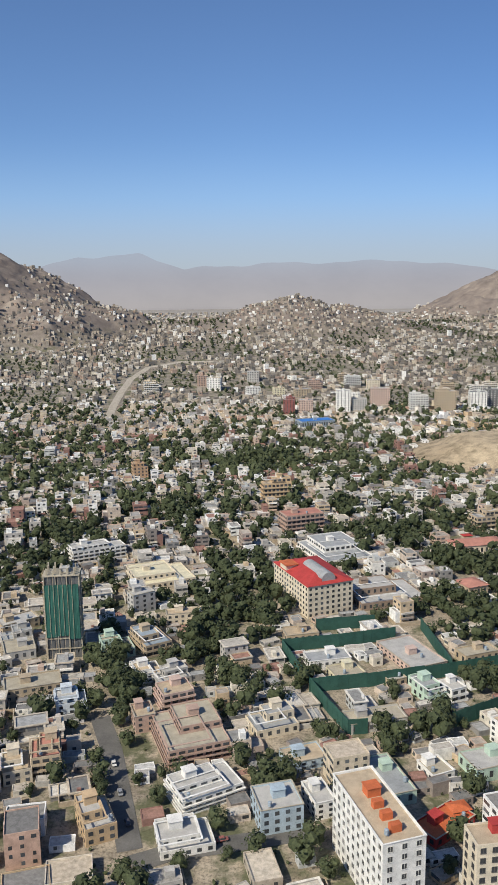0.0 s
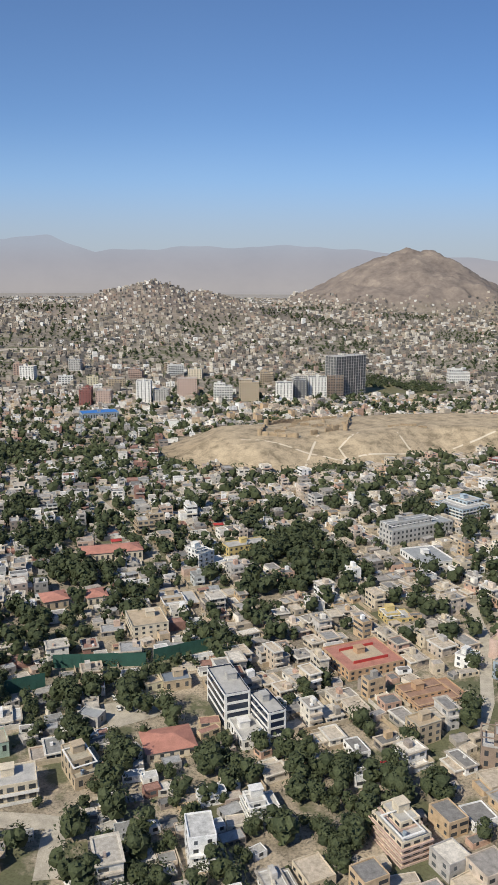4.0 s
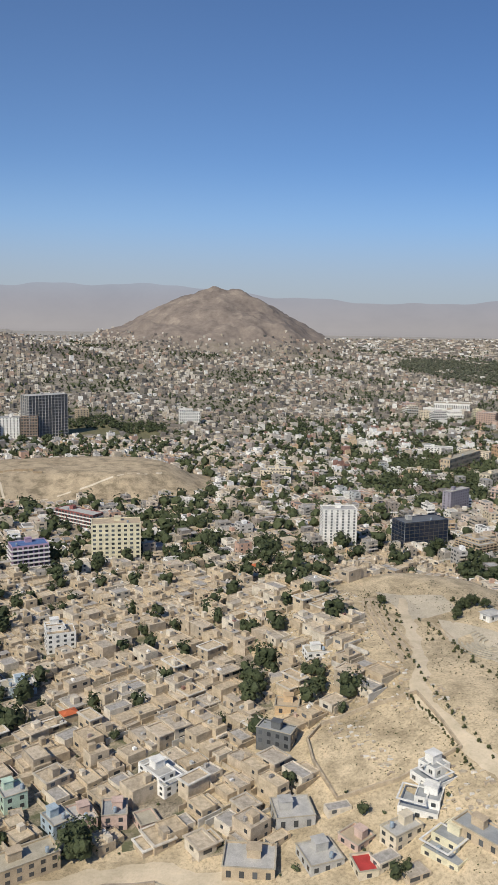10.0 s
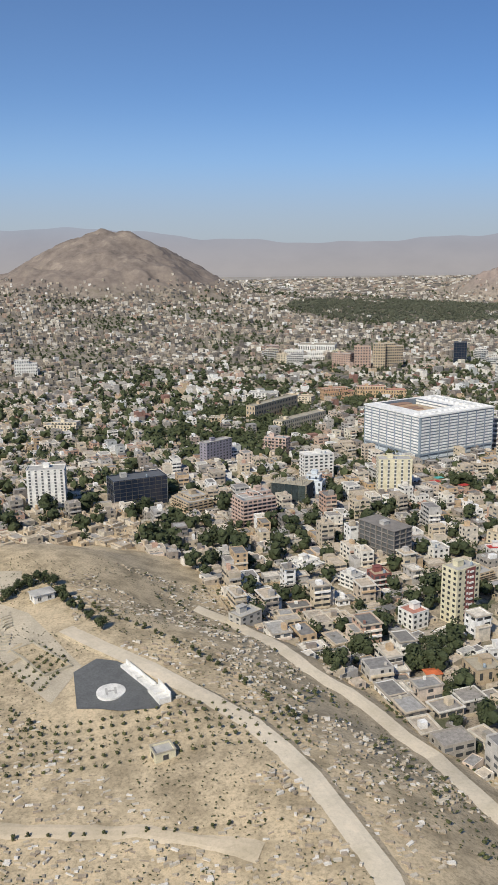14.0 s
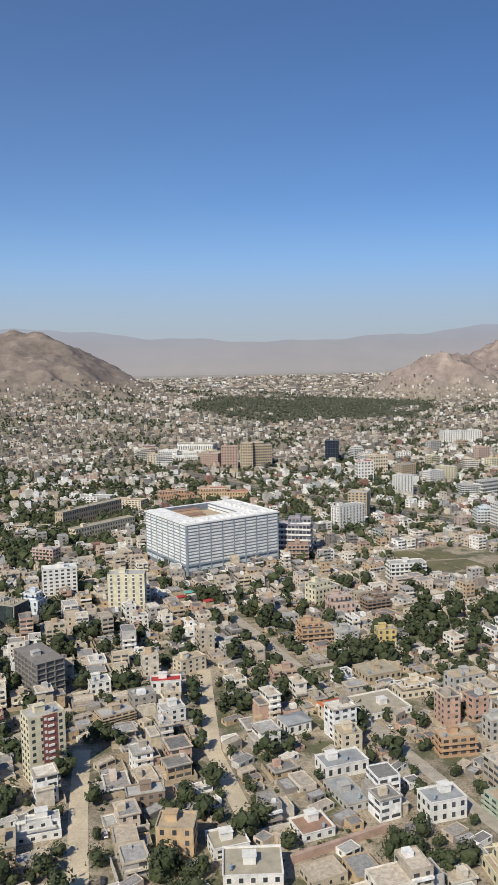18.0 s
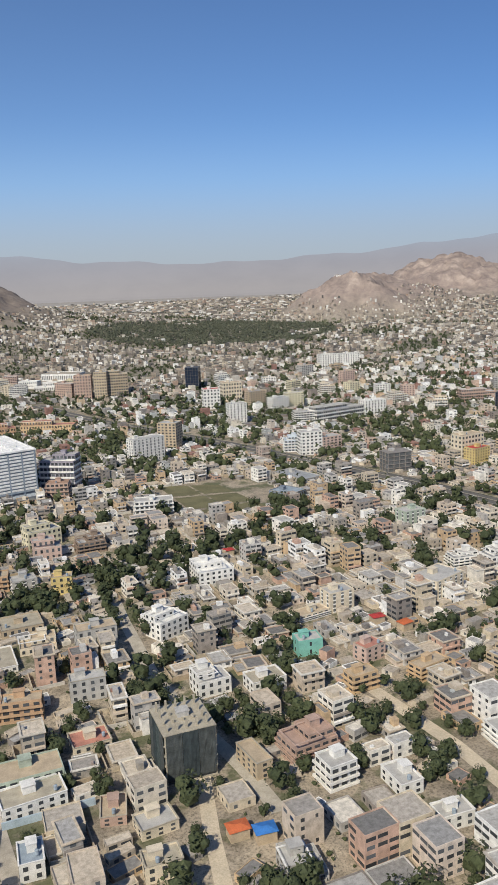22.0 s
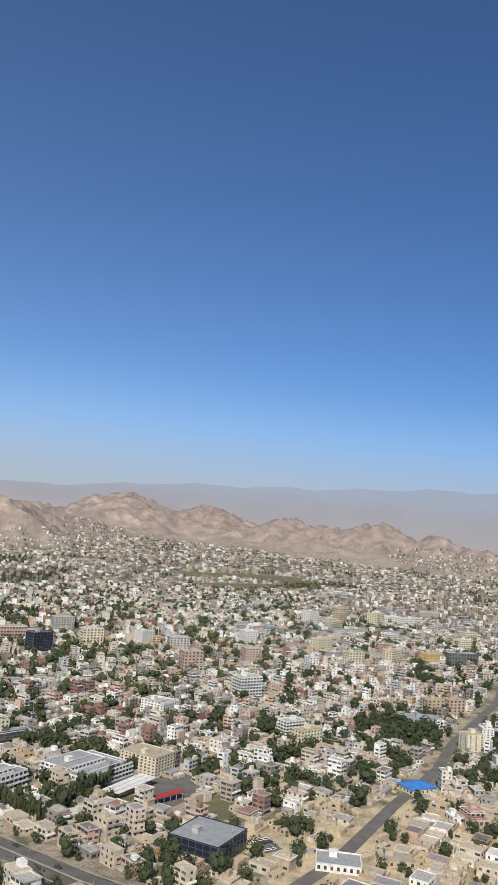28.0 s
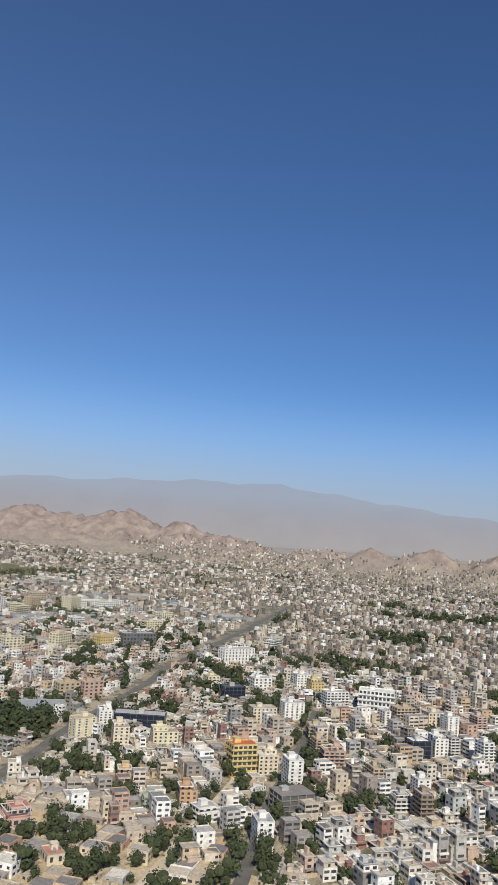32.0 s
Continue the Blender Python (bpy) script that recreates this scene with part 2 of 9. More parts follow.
def earth(name, colours, patch=0.66, green=False, stone=(1.0, 1.0, 1.0), grit=1.0):
    """Dry ground: sandy soil, stony patches, dry scrub and gravel, at three scales."""
    m, nt, b = material(name, 0.97)
    geo = nt.nodes.new("ShaderNodeNewGeometry")
    big = noise_node(nt, 0.012, 6, 0.6, geo.outputs["Position"])
    r = ramp(nt, [(0.32, colours[0]), (0.5, colours[1]), (0.68, colours[2])])
    nt.links.new(big.outputs["Fac"], r.inputs["Fac"])
    mid = noise_node(nt, 0.11, 6, 0.68, geo.outputs["Position"])
    mr = ramp(nt, [(0.36, (patch, patch, patch * 0.97)), (0.55, (1.0, 1.0, 1.0)), (0.72, (1.14, 1.12, 1.1))])
    nt.links.new(mid.outputs["Fac"], mr.inputs["Fac"])
    fine = noise_node(nt, 1.3, 4, 0.75, geo.outputs["Position"])
    fr = ramp(nt, [(0.33, (1 - 0.4 * grit, 1 - 0.4 * grit, 1 - 0.42 * grit)), (0.5, (1.0, 1.0, 1.0)), (0.7, (1 + 0.2 * grit, 1 + 0.19 * grit, 1 + 0.17 * grit))])
    nt.links.new(fine.outputs["Fac"], fr.inputs["Fac"])
    soil = multiply(nt, multiply(nt, r.outputs["Color"], mr.outputs["Color"]), fr.outputs["Color"], 1.0)
    if green:      # weeds, gardens and damp plots between the houses
        weed = noise_node(nt, 0.07, 5, 0.62, geo.outputs["Position"])
        wm = ramp(nt, [(0.50, (0, 0, 0)), (0.60, (1, 1, 1))])
        nt.links.new(weed.outputs["Fac"], wm.inputs["Fac"])
        mix = nt.nodes.new("ShaderNodeMix")
        mix.data_type = "RGBA"
        mix.inputs["B"].default_value = (0.115, 0.118, 0.066, 1)
        nt.links.new(wm.outputs["Color"], mix.inputs["Factor"])
        nt.links.new(soil, mix.inputs["A"])
        soil = multiply(nt, mix.outputs["Result"], fr.outputs["Color"], 0.7)
    # bare rock on the mountains above the plain
    sep = nt.nodes.new("ShaderNodeSeparateXYZ")
    nt.links.new(geo.outputs["Position"], sep.inputs["Vector"])
    lift = nt.nodes.new("ShaderNodeMapRange")
    lift.inputs["From Min"].default_value, lift.inputs["From Max"].default_value = 45, 95
    nt.links.new(sep.outputs["Z"], lift.inputs["Value"])
    crag = noise_node(nt, 0.03, 7, 0.7, geo.outputs["Position"])
    cr = ramp(nt, [(u, tuple(v * k for v, k in zip(c, stone))) for u, c in ((0.33, (0.13, 0.108, 0.094)), (0.46, (0.186, 0.153, 0.130)), (0.56, (0.226, 0.187, 0.155)), (0.68, (0.30, 0.252, 0.206)))])
    nt.links.new(crag.outputs["Fac"], cr.inputs["Fac"])
    rock = nt.nodes.new("ShaderNodeMix")
    rock.data_type = "RGBA"
    nt.links.new(lift.outputs["Result"], rock.inputs["Factor"])
    nt.links.new(soil, rock.inputs["A"])
    nt.links.new(cr.outputs["Color"], rock.inputs["B"])
    nt.links.new(rock.outputs["Result"], b.inputs["Base Color"])
    bn = nt.nodes.new("ShaderNodeBump")
    bn.inputs["Strength"].default_value, bn.inputs["Distance"].default_value = 0.5, 0.5
    nt.links.new(mid.outputs["Fac"], bn.inputs["Height"])
    # gullies and ledges of the bare rock
    gully = noise_node(nt, 0.045, 6, 0.66, geo.outputs["Position"])
    gully.noise_type = "RIDGED_MULTIFRACTAL"
    cut = nt.nodes.new("ShaderNodeMath")
    cut.operation = "MULTIPLY"
    nt.links.new(gully.outputs["Fac"], cut.inputs[0])
    nt.links.new(lift.outputs["Result"], cut.inputs[1])
    bg = nt.nodes.new("ShaderNodeBump")
    bg.inputs["Strength"].default_value, bg.inputs["Distance"].default_value = 0.7, 5.0
    nt.links.new(cut.outputs[0], bg.inputs["Height"])
    nt.links.new(bn.outputs["Normal"], bg.inputs["Normal"])
    nt.links.new(bg.outputs["Normal"], b.inputs["Normal"])
    return m


M_EARTH = earth("dusty_city_ground", ((0.25, 0.212, 0.165), (0.38, 0.32, 0.24), (0.30, 0.26, 0.20)), 0.55, True)
M_SAND = earth("sandy_hill_ground", ((0.41, 0.33, 0.215), (0.54, 0.437, 0.29), (0.47, 0.385, 0.262)), 0.58)
M_FORT_SOIL = earth("stony_fort_hill", ((0.33, 0.26, 0.172), (0.45, 0.362, 0.245), (0.38, 0.305, 0.208)), 0.52)
M_TRACK = earth("trodden_track_dust", ((0.55, 0.475, 0.36), (0.62, 0.545, 0.425), (0.58, 0.50, 0.385)), 0.86, grit=0.3)
M_PATH = earth("worn_path_dust", ((0.50, 0.415, 0.295), (0.59, 0.495, 0.36), (0.54, 0.452, 0.325)), 0.8, grit=0.3)
M_STONE = weathered("pale_field_stone", [(0.58, 0.53, 0.45), (0.46, 0.40, 0.31), (0.54, 0.47, 0.37), (0.38, 0.32, 0.25), (0.70, 0.67, 0.62), (0.42, 0.35, 0.27)])
M_TIN = weathered("grey_tin_roof", [(0.30, 0.32, 0.34), (0.38, 0.38, 0.37), (0.24, 0.26, 0.29), (0.44, 0.42, 0.38), (0.33, 0.30, 0.27)], rough=0.6)
M_FAR_SOIL = earth("far_quarter_ground", ((0.20, 0.178, 0.148), (0.29, 0.255, 0.208), (0.235, 0.208, 0.172)), 0.6, True)
# rock colour raised here to paint in the haze over the eastern hills
M_HAZE_EAST = earth("hazed_eastern_hills", ((0.23, 0.20, 0.165), (0.31, 0.27, 0.22), (0.26, 0.228, 0.188)), 0.7, stone=(1.32, 1.28, 1.31))
# pale ground colour with the haze over the far plain put in
M_HAZE_PLAIN = earth("hazed_far_plain", ((0.30, 0.285, 0.265), (0.37, 0.35, 0.32), (0.33, 0.315, 0.29)), 0.8)


# ---- terrain ----
def smooth(x):
    x = np.clip(x, 0, 1)
    return x * x * (3 - 2 * x)


def line_dist(x, y, pts):
    """Distance to a polyline, and the side of it (positive to the right of its direction)."""
    best, side = np.full(np.shape(x), 1e9), np.zeros(np.shape(x))
    for (ax, ay), (bx, by) in zip(pts[:-1], pts[1:]):
        dx, dy = bx - ax, by - ay
        u = np.clip(((x - ax) * dx + (y - ay) * dy) / (dx * dx + dy * dy), 0, 1)
        d = np.hypot(x - ax - u * dx, y - ay - u * dy)
        s = (x - ax) * dy - (y - ay) * dx
        side = np.where(d < best, s, side)
        best = np.minimum(d, best)
    return best, side


def rough(x, y, scale, seed=0.0):
    """Cheap rolling noise from -1 to 1."""
    a, b = x / scale + seed, y / scale - seed
    v = np.sin(a * 1.7 + 1.3 * np.sin(b * 1.1 + seed)) + np.sin(b * 1.9 + 1.7 * np.sin(a * 0.9 - seed)) + 0.6 * np.sin(a * 3.1 + b * 2.7) + 0.4 * np.sin(a * 5.3 - b * 4.9 + seed)
    return v / 3


LIE_X = [-120, 30, 80, 130, 165, 210, 270, 330, 400, 600, 680, 760, 850, 950, 1050, 1190, 1340, 1420, 1520, 1650]
LIE_Z = [9, 8.5, 7.5, 4, 4, 6, 9, 10.5, 9.5, 8, 6.5, 4.5, 4, 2.5, 1, -5.5, -6, -3.5, 0, 0]
HELI_RIDGE = [(590, -60), (556, 60), (536, 180), (508, 262), (500, 318)]
FORT_RIDGE = [(205, 628), (262, 642), (330, 668), (400, 668)]
PEAKS = [  # x, y, height over the apron, radius
    (646, 1850, 121, 300), (690, 1850, 119, 280), (604, 1852, 106, 262), (84, 1455, 44, 165), (170, 1470, 28, 150), (-620, 1480, 200, 430), (-420, 1430, 60, 240),
    (1602, 1712, 97, 190), (1672, 1800, 84, 215), (1760, 1930, 76, 250), (2085, 2070, 118, 330), (2020, 2100, 104, 260), (2300, 1955, 94, 290), (2395, 1700, 80, 270), (2480, 1640, 76, 220), (2590, 1540, 98, 280), (2640, 1400, 80, 220),
    (2660, 1250, 58, 260), (2590, 808, 58, 150), (2650, 695, 66, 170), (2670, 560, 60, 170), (2720, 1000, 44, 240)]


def height(x, y):
    x, y = np.asarray(x, float), np.asarray(y, float)
    out = np.hypot((x - 520) * 0.9, y)
    h = 34 * smooth((out - 880) / 1100) + 26 * smooth((out - 1700) / 2600)
    # the plain itself rises gently towards the bare hill and falls away to the east
    plain = np.interp(x, LIE_X, LIE_Z) * (1 - smooth((y - 430) / 470))
    h = h + plain
    # the bare hill with the terrace, steep towards +x and gentle towards the mud houses
    d, side = line_dist(x, y, HELI_RIDGE)
    d = d + 5 * rough(x, y, 30, 2.0)
    steep = np.interp(d + 12 * smooth((y - 255) / 40), [0, 12, 27, 43, 57, 68, 78, 92, 125, 175], [31, 32.3, 33.8, 31.5, 27, 21.5, 17, 12.8, 6, 0])
    gentle = np.interp(d, [0, 30, 40, 46, 60, 80, 125, 170], [31, 31, 29.6, 27.6, 22.5, 17, 11, 6])
    h = h + np.maximum(np.where(side > 0, steep, gentle) - np.maximum(plain, 0), 0)
    # the flat-topped fort hill
    d, side = line_dist(x, y, FORT_RIDGE)
    d = d + 7 * rough(x, y, 24, 5.0)
    h = h + 15 * (1 - smooth((d - 30) / 46.0)) + 1.2 * rough(x, y, 18, 1.0) * (d < 60)
    # mountains
    apron = 46 * np.exp(-(((x - 84) / 520) ** 2 + ((y - 1480) / 330) ** 2)) + 44 * np.exp(-(((x - 705) / 480) ** 2 + ((y - 1850) / 420) ** 2))
    apron = apron + 34 * np.exp(-(((x + 560) / 520) ** 2 + ((y - 1450) / 380) ** 2)) + 30 * np.exp(-(((x - 2200) / 520) ** 2 + ((y - 1900) / 520) ** 2))
    m = np.zeros_like(x)
    for px, py, ph, pr in PEAKS:
        r = np.hypot(x - px, y - py) * (1 + 0.16 * rough(x, y, 95, px) + 0.06 * rough(x, y, 33, py))
        m = np.maximum(m, ph * np.clip(1.06 - 1.06 * np.sqrt((r / pr) ** 2 + 0.003), 0, 2) ** 1.12)
    crag = np.where(x > 1450, 1.5, np.where(y > 1650, 0.7, 0.9)) * np.clip(m / 30, 0, 1)
    m = m + crag * (4.4 * (1 - 2.6 * np.abs(rough(x, y, 75, 7.0))) + 4.0 * (1 - 2.8 * np.abs(rough(x, y, 34, 3.0))) + 2.6 * (1 - 2.8 * np.abs(rough(x, y, 19, 9.0))) + 1.6 * rough(x, y, 11, 1.0))
    return h + apron + m


def mesh_from(name, verts, quads, mats, index=None, shade=False):
    """A mesh from arrays of corners and of four-cornered faces."""
    me = bpy.data.meshes.new(name)
    verts, quads = np.asarray(verts, np.float32), np.asarray(quads, np.int32)
    me.vertices.add(len(verts))
    me.vertices.foreach_set("co", verts.ravel())
    me.loops.add(quads.size)
    me.loops.foreach_set("vertex_index", quads.ravel())
    me.polygons.add(len(quads))
    me.polygons.foreach_set("loop_start", np.arange(0, quads.size, quads.shape[1], dtype=np.int32))
    me.polygons.foreach_set("loop_total", np.full(len(quads), quads.shape[1], np.int32))
    for m in mats:
        me.materials.append(m)
    if index is not None:
        me.polygons.foreach_set("material_index", np.asarray(index, np.int32))
    me.polygons.foreach_set("use_smooth", np.full(len(quads), shade))
    me.update(calc_edges=True)
    return me


def stretch(lo, a, b, hi, step, grow=1.09):
    mid = np.arange(a, b + step, step)
    left, right, s = [], [], step
    x = a
    while x > lo:
        s *= grow
        x -= s
        left.append(x)
    x, s = mid[-1], step
    while x < hi:
        s *= grow
        x += s
        right.append(x)
    return np.concatenate([left[::-1], mid, right])


gx = np.concatenate([stretch(-3400, -720, -150, -150, 12.0, 1.12)[:-1], np.arange(-150, 1650, 8.0), stretch(1650, 1650, 2760, 6500, 12.5, 1.1)])
gy = np.concatenate([stretch(-2600, 80, 760, 760, 8.0, 1.12)[:-1], np.arange(768, 1250, 13.0), stretch(1250, 1250, 2100, 5600, 12.0, 1.08)])
gx, gy = np.unique(gx), np.unique(gy)
GX, GY = np.meshgrid(gx, gy)
nx, ny = len(gx), len(gy)
gv = np.stack([GX, GY, height(GX, GY)], -1).reshape(-1, 3)
i0 = (np.arange(ny - 1)[:, None] * nx + np.arange(nx - 1)[None]).ravel()
mx, my = gv[i0, 0] + 5, gv[i0, 1] + 5
heli_d, heli_s = line_dist(mx, my, HELI_RIDGE)
sandy = (heli_d + 6 * rough(mx, my, 20, 1.0) < np.where(heli_s > 0, 97, 70)) | (line_dist(mx, my, FORT_RIDGE)[0] + 5 * rough(mx, my, 20, 3.0) < 76) | ((mx > 300 + 14 * rough(mx, my, 25, 3.0)) & (mx < 630 + 10 * rough(mx, my, 25, 5.0)) & (my < np.interp(mx, [300, 312, 344, 382, 394, 417, 446, 470], [196, 190, 206, 220, 218, 204, 198, 196]) + 4 * rough(mx, my, 30, 2.0)) & (my > 118 + 16 * rough(mx, my, 26, 8.0))) | ((mx > 1195 + 12 * rough(mx, my, 25, 3.0)) & (mx < 1345 + 12 * rough(mx, my, 25, 5.0)) & (my < 292 + 10 * rough(mx, my, 25, 4.0)) & (my > 40)) | (np.hypot(mx - 452, my - 222) < 46 + 6 * rough(mx, my, 22, 6.0))
ground = new("ground", mesh_from("ground", gv, np.stack([i0, i0 + 1, i0 + nx + 1, i0 + nx], 1), [M_EARTH, M_SAND, M_FORT_SOIL, M_FAR_SOIL, M_HAZE_PLAIN, M_HAZE_EAST], np.where(sandy, 1 + (my > 450), np.where((mx > 1400) & (gv[i0, 2] > 40) & (np.hypot(mx - 700, my) < 3300), 5, 3 * ((my > 900) | (mx > 1650)) + (np.hypot(mx - 700, my) > 2500 + 120 * rough(mx, my, 160, 2.0)))), shade=True))
tagged(ground, "dry sandy ground rising into bare stony hills", "ground", kind="structure")

GZ = gv[:, 2].reshape(ny, nx)


def surface(x, y):
    """Height of the ground sheet itself, between its corners."""
    x, y = np.asarray(x, float), np.asarray(y, float)
    i, j = np.clip(np.searchsorted(gx, x) - 1, 0, nx - 2), np.clip(np.searchsorted(gy, y) - 1, 0, ny - 2)
    u, v = (x - gx[i]) / (gx[i + 1] - gx[i]), (y - gy[j]) / (gy[j + 1] - gy[j])
    return (1 - v) * ((1 - u) * GZ[j, i] + u * GZ[j, i + 1]) + v * ((1 - u) * GZ[j + 1, i] + u * GZ[j + 1, i + 1])


# ---- far mountains, a glowing backdrop with the haze painted in ----
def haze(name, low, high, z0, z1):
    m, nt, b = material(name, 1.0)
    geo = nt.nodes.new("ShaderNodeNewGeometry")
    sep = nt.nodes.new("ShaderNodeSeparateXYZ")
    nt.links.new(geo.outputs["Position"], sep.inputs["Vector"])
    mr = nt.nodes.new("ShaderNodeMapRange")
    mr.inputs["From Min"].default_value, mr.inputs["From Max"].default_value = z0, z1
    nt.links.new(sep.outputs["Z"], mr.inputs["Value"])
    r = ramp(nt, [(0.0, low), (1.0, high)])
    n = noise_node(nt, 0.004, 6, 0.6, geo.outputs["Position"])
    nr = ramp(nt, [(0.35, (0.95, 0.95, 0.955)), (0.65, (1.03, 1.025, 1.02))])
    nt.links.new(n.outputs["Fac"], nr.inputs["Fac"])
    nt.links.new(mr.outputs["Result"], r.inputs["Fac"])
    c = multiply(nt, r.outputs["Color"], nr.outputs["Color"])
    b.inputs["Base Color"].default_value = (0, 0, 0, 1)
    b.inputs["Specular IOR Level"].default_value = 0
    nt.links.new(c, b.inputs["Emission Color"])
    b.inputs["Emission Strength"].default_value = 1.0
    veil = ramp(nt, [(0.0, (0.94, 0.94, 0.94)), (0.5, (0.74, 0.74, 0.74)), (1.0, (0.34, 0.34, 0.34))])      # painted haze: the crests turn transparent towards the top
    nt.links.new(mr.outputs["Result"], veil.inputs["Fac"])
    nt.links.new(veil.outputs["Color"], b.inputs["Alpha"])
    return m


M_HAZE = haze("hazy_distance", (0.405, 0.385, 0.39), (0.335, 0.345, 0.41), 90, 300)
RIDGE_AZ = [-40, -20, -14.6, -12, -7.9, -5, 0.5, 8, 13.4, 20, 27, 33, 43, 49, 55, 63, 70, 90]
RIDGE_EL = [1.5, 1.6, 1.9, 2.6, 2.8, 1.8, 2.1, 2.2, 1.5, 1.1, 1.5, 2.2, 2.7, 3.2, 3.3, 2.4, 1.7, 1.5]
az = np.arange(-40, 90, 0.25)
cx = np.interp(az, [-20, 0, 13, 30, 50, 60], [0, 60, 300, 740, 1030, 1077])
el = np.interp(az, RIDGE_AZ, RIDGE_EL) + 0.08 * np.sin(az * 1.3) + 0.03 * np.sin(az * 3.1 + 1)
dist = 4150.0
bx, by = cx + dist * np.sin(np.radians(az)), dist * np.cos(np.radians(az))
top = 132 + dist * np.tan(np.radians(el))
rings = [np.stack([bx + k * 90 * np.sin(np.radians(az)), by + k * 90 * np.cos(np.radians(az)), -40 + (top + 40) * s], 1) for k, s in ((-4, 0.0), (-3, 0.45), (-1, 0.8), (0, 1.0), (2, 0.3))]
bv = np.concatenate(rings)
n = len(az)
j0 = (np.arange(4)[:, None] * n + np.arange(n - 1)[None]).ravel()
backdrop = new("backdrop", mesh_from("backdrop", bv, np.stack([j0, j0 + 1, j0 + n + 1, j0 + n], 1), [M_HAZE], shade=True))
tagged(backdrop, "pale hazy mountain range on the horizon", "mountains", kind="structure")

# ---- added glowing strip of painted haze low over the horizon, far behind the mountains ----
def haze_strip(low, high, z0, z1):
    m, nt, b = material("low_sky_haze", 1.0)
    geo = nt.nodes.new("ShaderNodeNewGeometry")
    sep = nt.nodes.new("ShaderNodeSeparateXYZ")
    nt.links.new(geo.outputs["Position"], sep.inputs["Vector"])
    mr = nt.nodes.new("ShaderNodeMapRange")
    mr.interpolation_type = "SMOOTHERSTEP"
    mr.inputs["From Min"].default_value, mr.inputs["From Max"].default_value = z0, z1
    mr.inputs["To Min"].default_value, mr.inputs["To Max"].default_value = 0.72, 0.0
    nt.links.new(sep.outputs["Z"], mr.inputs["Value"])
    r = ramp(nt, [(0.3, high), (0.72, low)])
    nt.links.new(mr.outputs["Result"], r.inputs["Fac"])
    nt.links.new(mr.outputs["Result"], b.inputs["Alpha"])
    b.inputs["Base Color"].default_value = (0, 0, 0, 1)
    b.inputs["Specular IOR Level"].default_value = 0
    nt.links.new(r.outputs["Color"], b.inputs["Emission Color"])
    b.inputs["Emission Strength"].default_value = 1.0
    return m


M_LOWSKY = haze_strip((0.415, 0.43, 0.48), (0.35, 0.495, 0.705), 150, 1100)
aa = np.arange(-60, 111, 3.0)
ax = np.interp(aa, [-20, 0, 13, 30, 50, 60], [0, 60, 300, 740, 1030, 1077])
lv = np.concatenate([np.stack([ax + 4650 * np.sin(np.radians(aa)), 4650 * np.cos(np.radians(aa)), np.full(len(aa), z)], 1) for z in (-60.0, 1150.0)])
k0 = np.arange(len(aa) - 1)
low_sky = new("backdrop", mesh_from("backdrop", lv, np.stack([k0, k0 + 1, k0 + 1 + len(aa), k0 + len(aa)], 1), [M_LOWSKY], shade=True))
tagged(low_sky, "pale strip of painted haze low over the horizon", "sky", kind="structure")


# ---- kit: parts, paints, windows ----
CLEAR = []      # turned rectangles kept free for the things built singly: x, y, angle, half width, half depth
LINES = []      # points and half width of the roads
STREETS = []    # the streets that trees line
SPOTS = []      # round places kept free of houses: x, y, radius
WHITE, DARKF = painted("white_frame_paint", (0.62, 0.61, 0.58)), painted("dark_frame_paint", (0.10, 0.095, 0.09))
COLOURS = dict(
    white=(0.76, 0.75, 0.72), cream=(0.67, 0.59, 0.46), pale=(0.68, 0.63, 0.46), yellow=(0.62, 0.49, 0.22), tan=(0.48, 0.39, 0.28), pink=(0.56, 0.42, 0.36),
    orange=(0.50, 0.335, 0.21), apricot=(0.56, 0.41, 0.255), mint=(0.47, 0.60, 0.50), sage=(0.40, 0.46, 0.38), teal=(0.22, 0.50, 0.43), grey=(0.46, 0.45, 0.43),
    dark=(0.13, 0.135, 0.14), brown=(0.29, 0.22, 0.17), blue=(0.10, 0.17, 0.36), lblue=(0.40, 0.49, 0.56), maroon=(0.26, 0.10, 0.09), green=(0.035, 0.10, 0.08),
    bright=(0.84, 0.84, 0.83), purple=(0.42, 0.30, 0.42), lpurple=(0.30, 0.28, 0.33), bluewhite=(0.60, 0.66, 0.72), rosetan=(0.46, 0.33, 0.27), glass=(0.05, 0.08, 0.16), steelblue=(0.30, 0.36, 0.42),
    red=(0.44, 0.055, 0.05), redwash=(0.46, 0.22, 0.17), rust=(0.34, 0.22, 0.16), steel=(0.33, 0.345, 0.355), vivid=(0.05, 0.20, 0.55), pattern=(0.44, 0.31, 0.25),
    scarlet=(0.56, 0.15, 0.06), turquoise=(0.12, 0.42, 0.38), net=(0.035, 0.13, 0.105), charcoal=(0.05, 0.062, 0.066), lime=(0.42, 0.38, 0.30), slate=(0.20, 0.235, 0.285), raw=(0.255, 0.235, 0.215))
PAINT = {k: painted("paint_" + k, v) for k, v in COLOURS.items()}
PAINT["dark"].node_tree.nodes["Principled BSDF"].inputs["Roughness"].default_value = 0.5


def part(name, me, parent, label="", at=None):
    ob = new(name, me)
    ob.parent = parent
    if at is not None:
        ob.matrix_basis = at
    if label:
        ob["label"] = label
    return ob


def empty(name, label, category, m, group=""):
    ob = new(name)
    ob.empty_display_size = 0.5
    ob.matrix_basis = m
    return tagged(ob, label, category, group)


def bm_mesh(name, bm, *mats):
    me = bpy.data.meshes.new(name)
    bm.to_mesh(me)
    bm.free()
    for m in mats:
        me.materials.append(m)
    return me


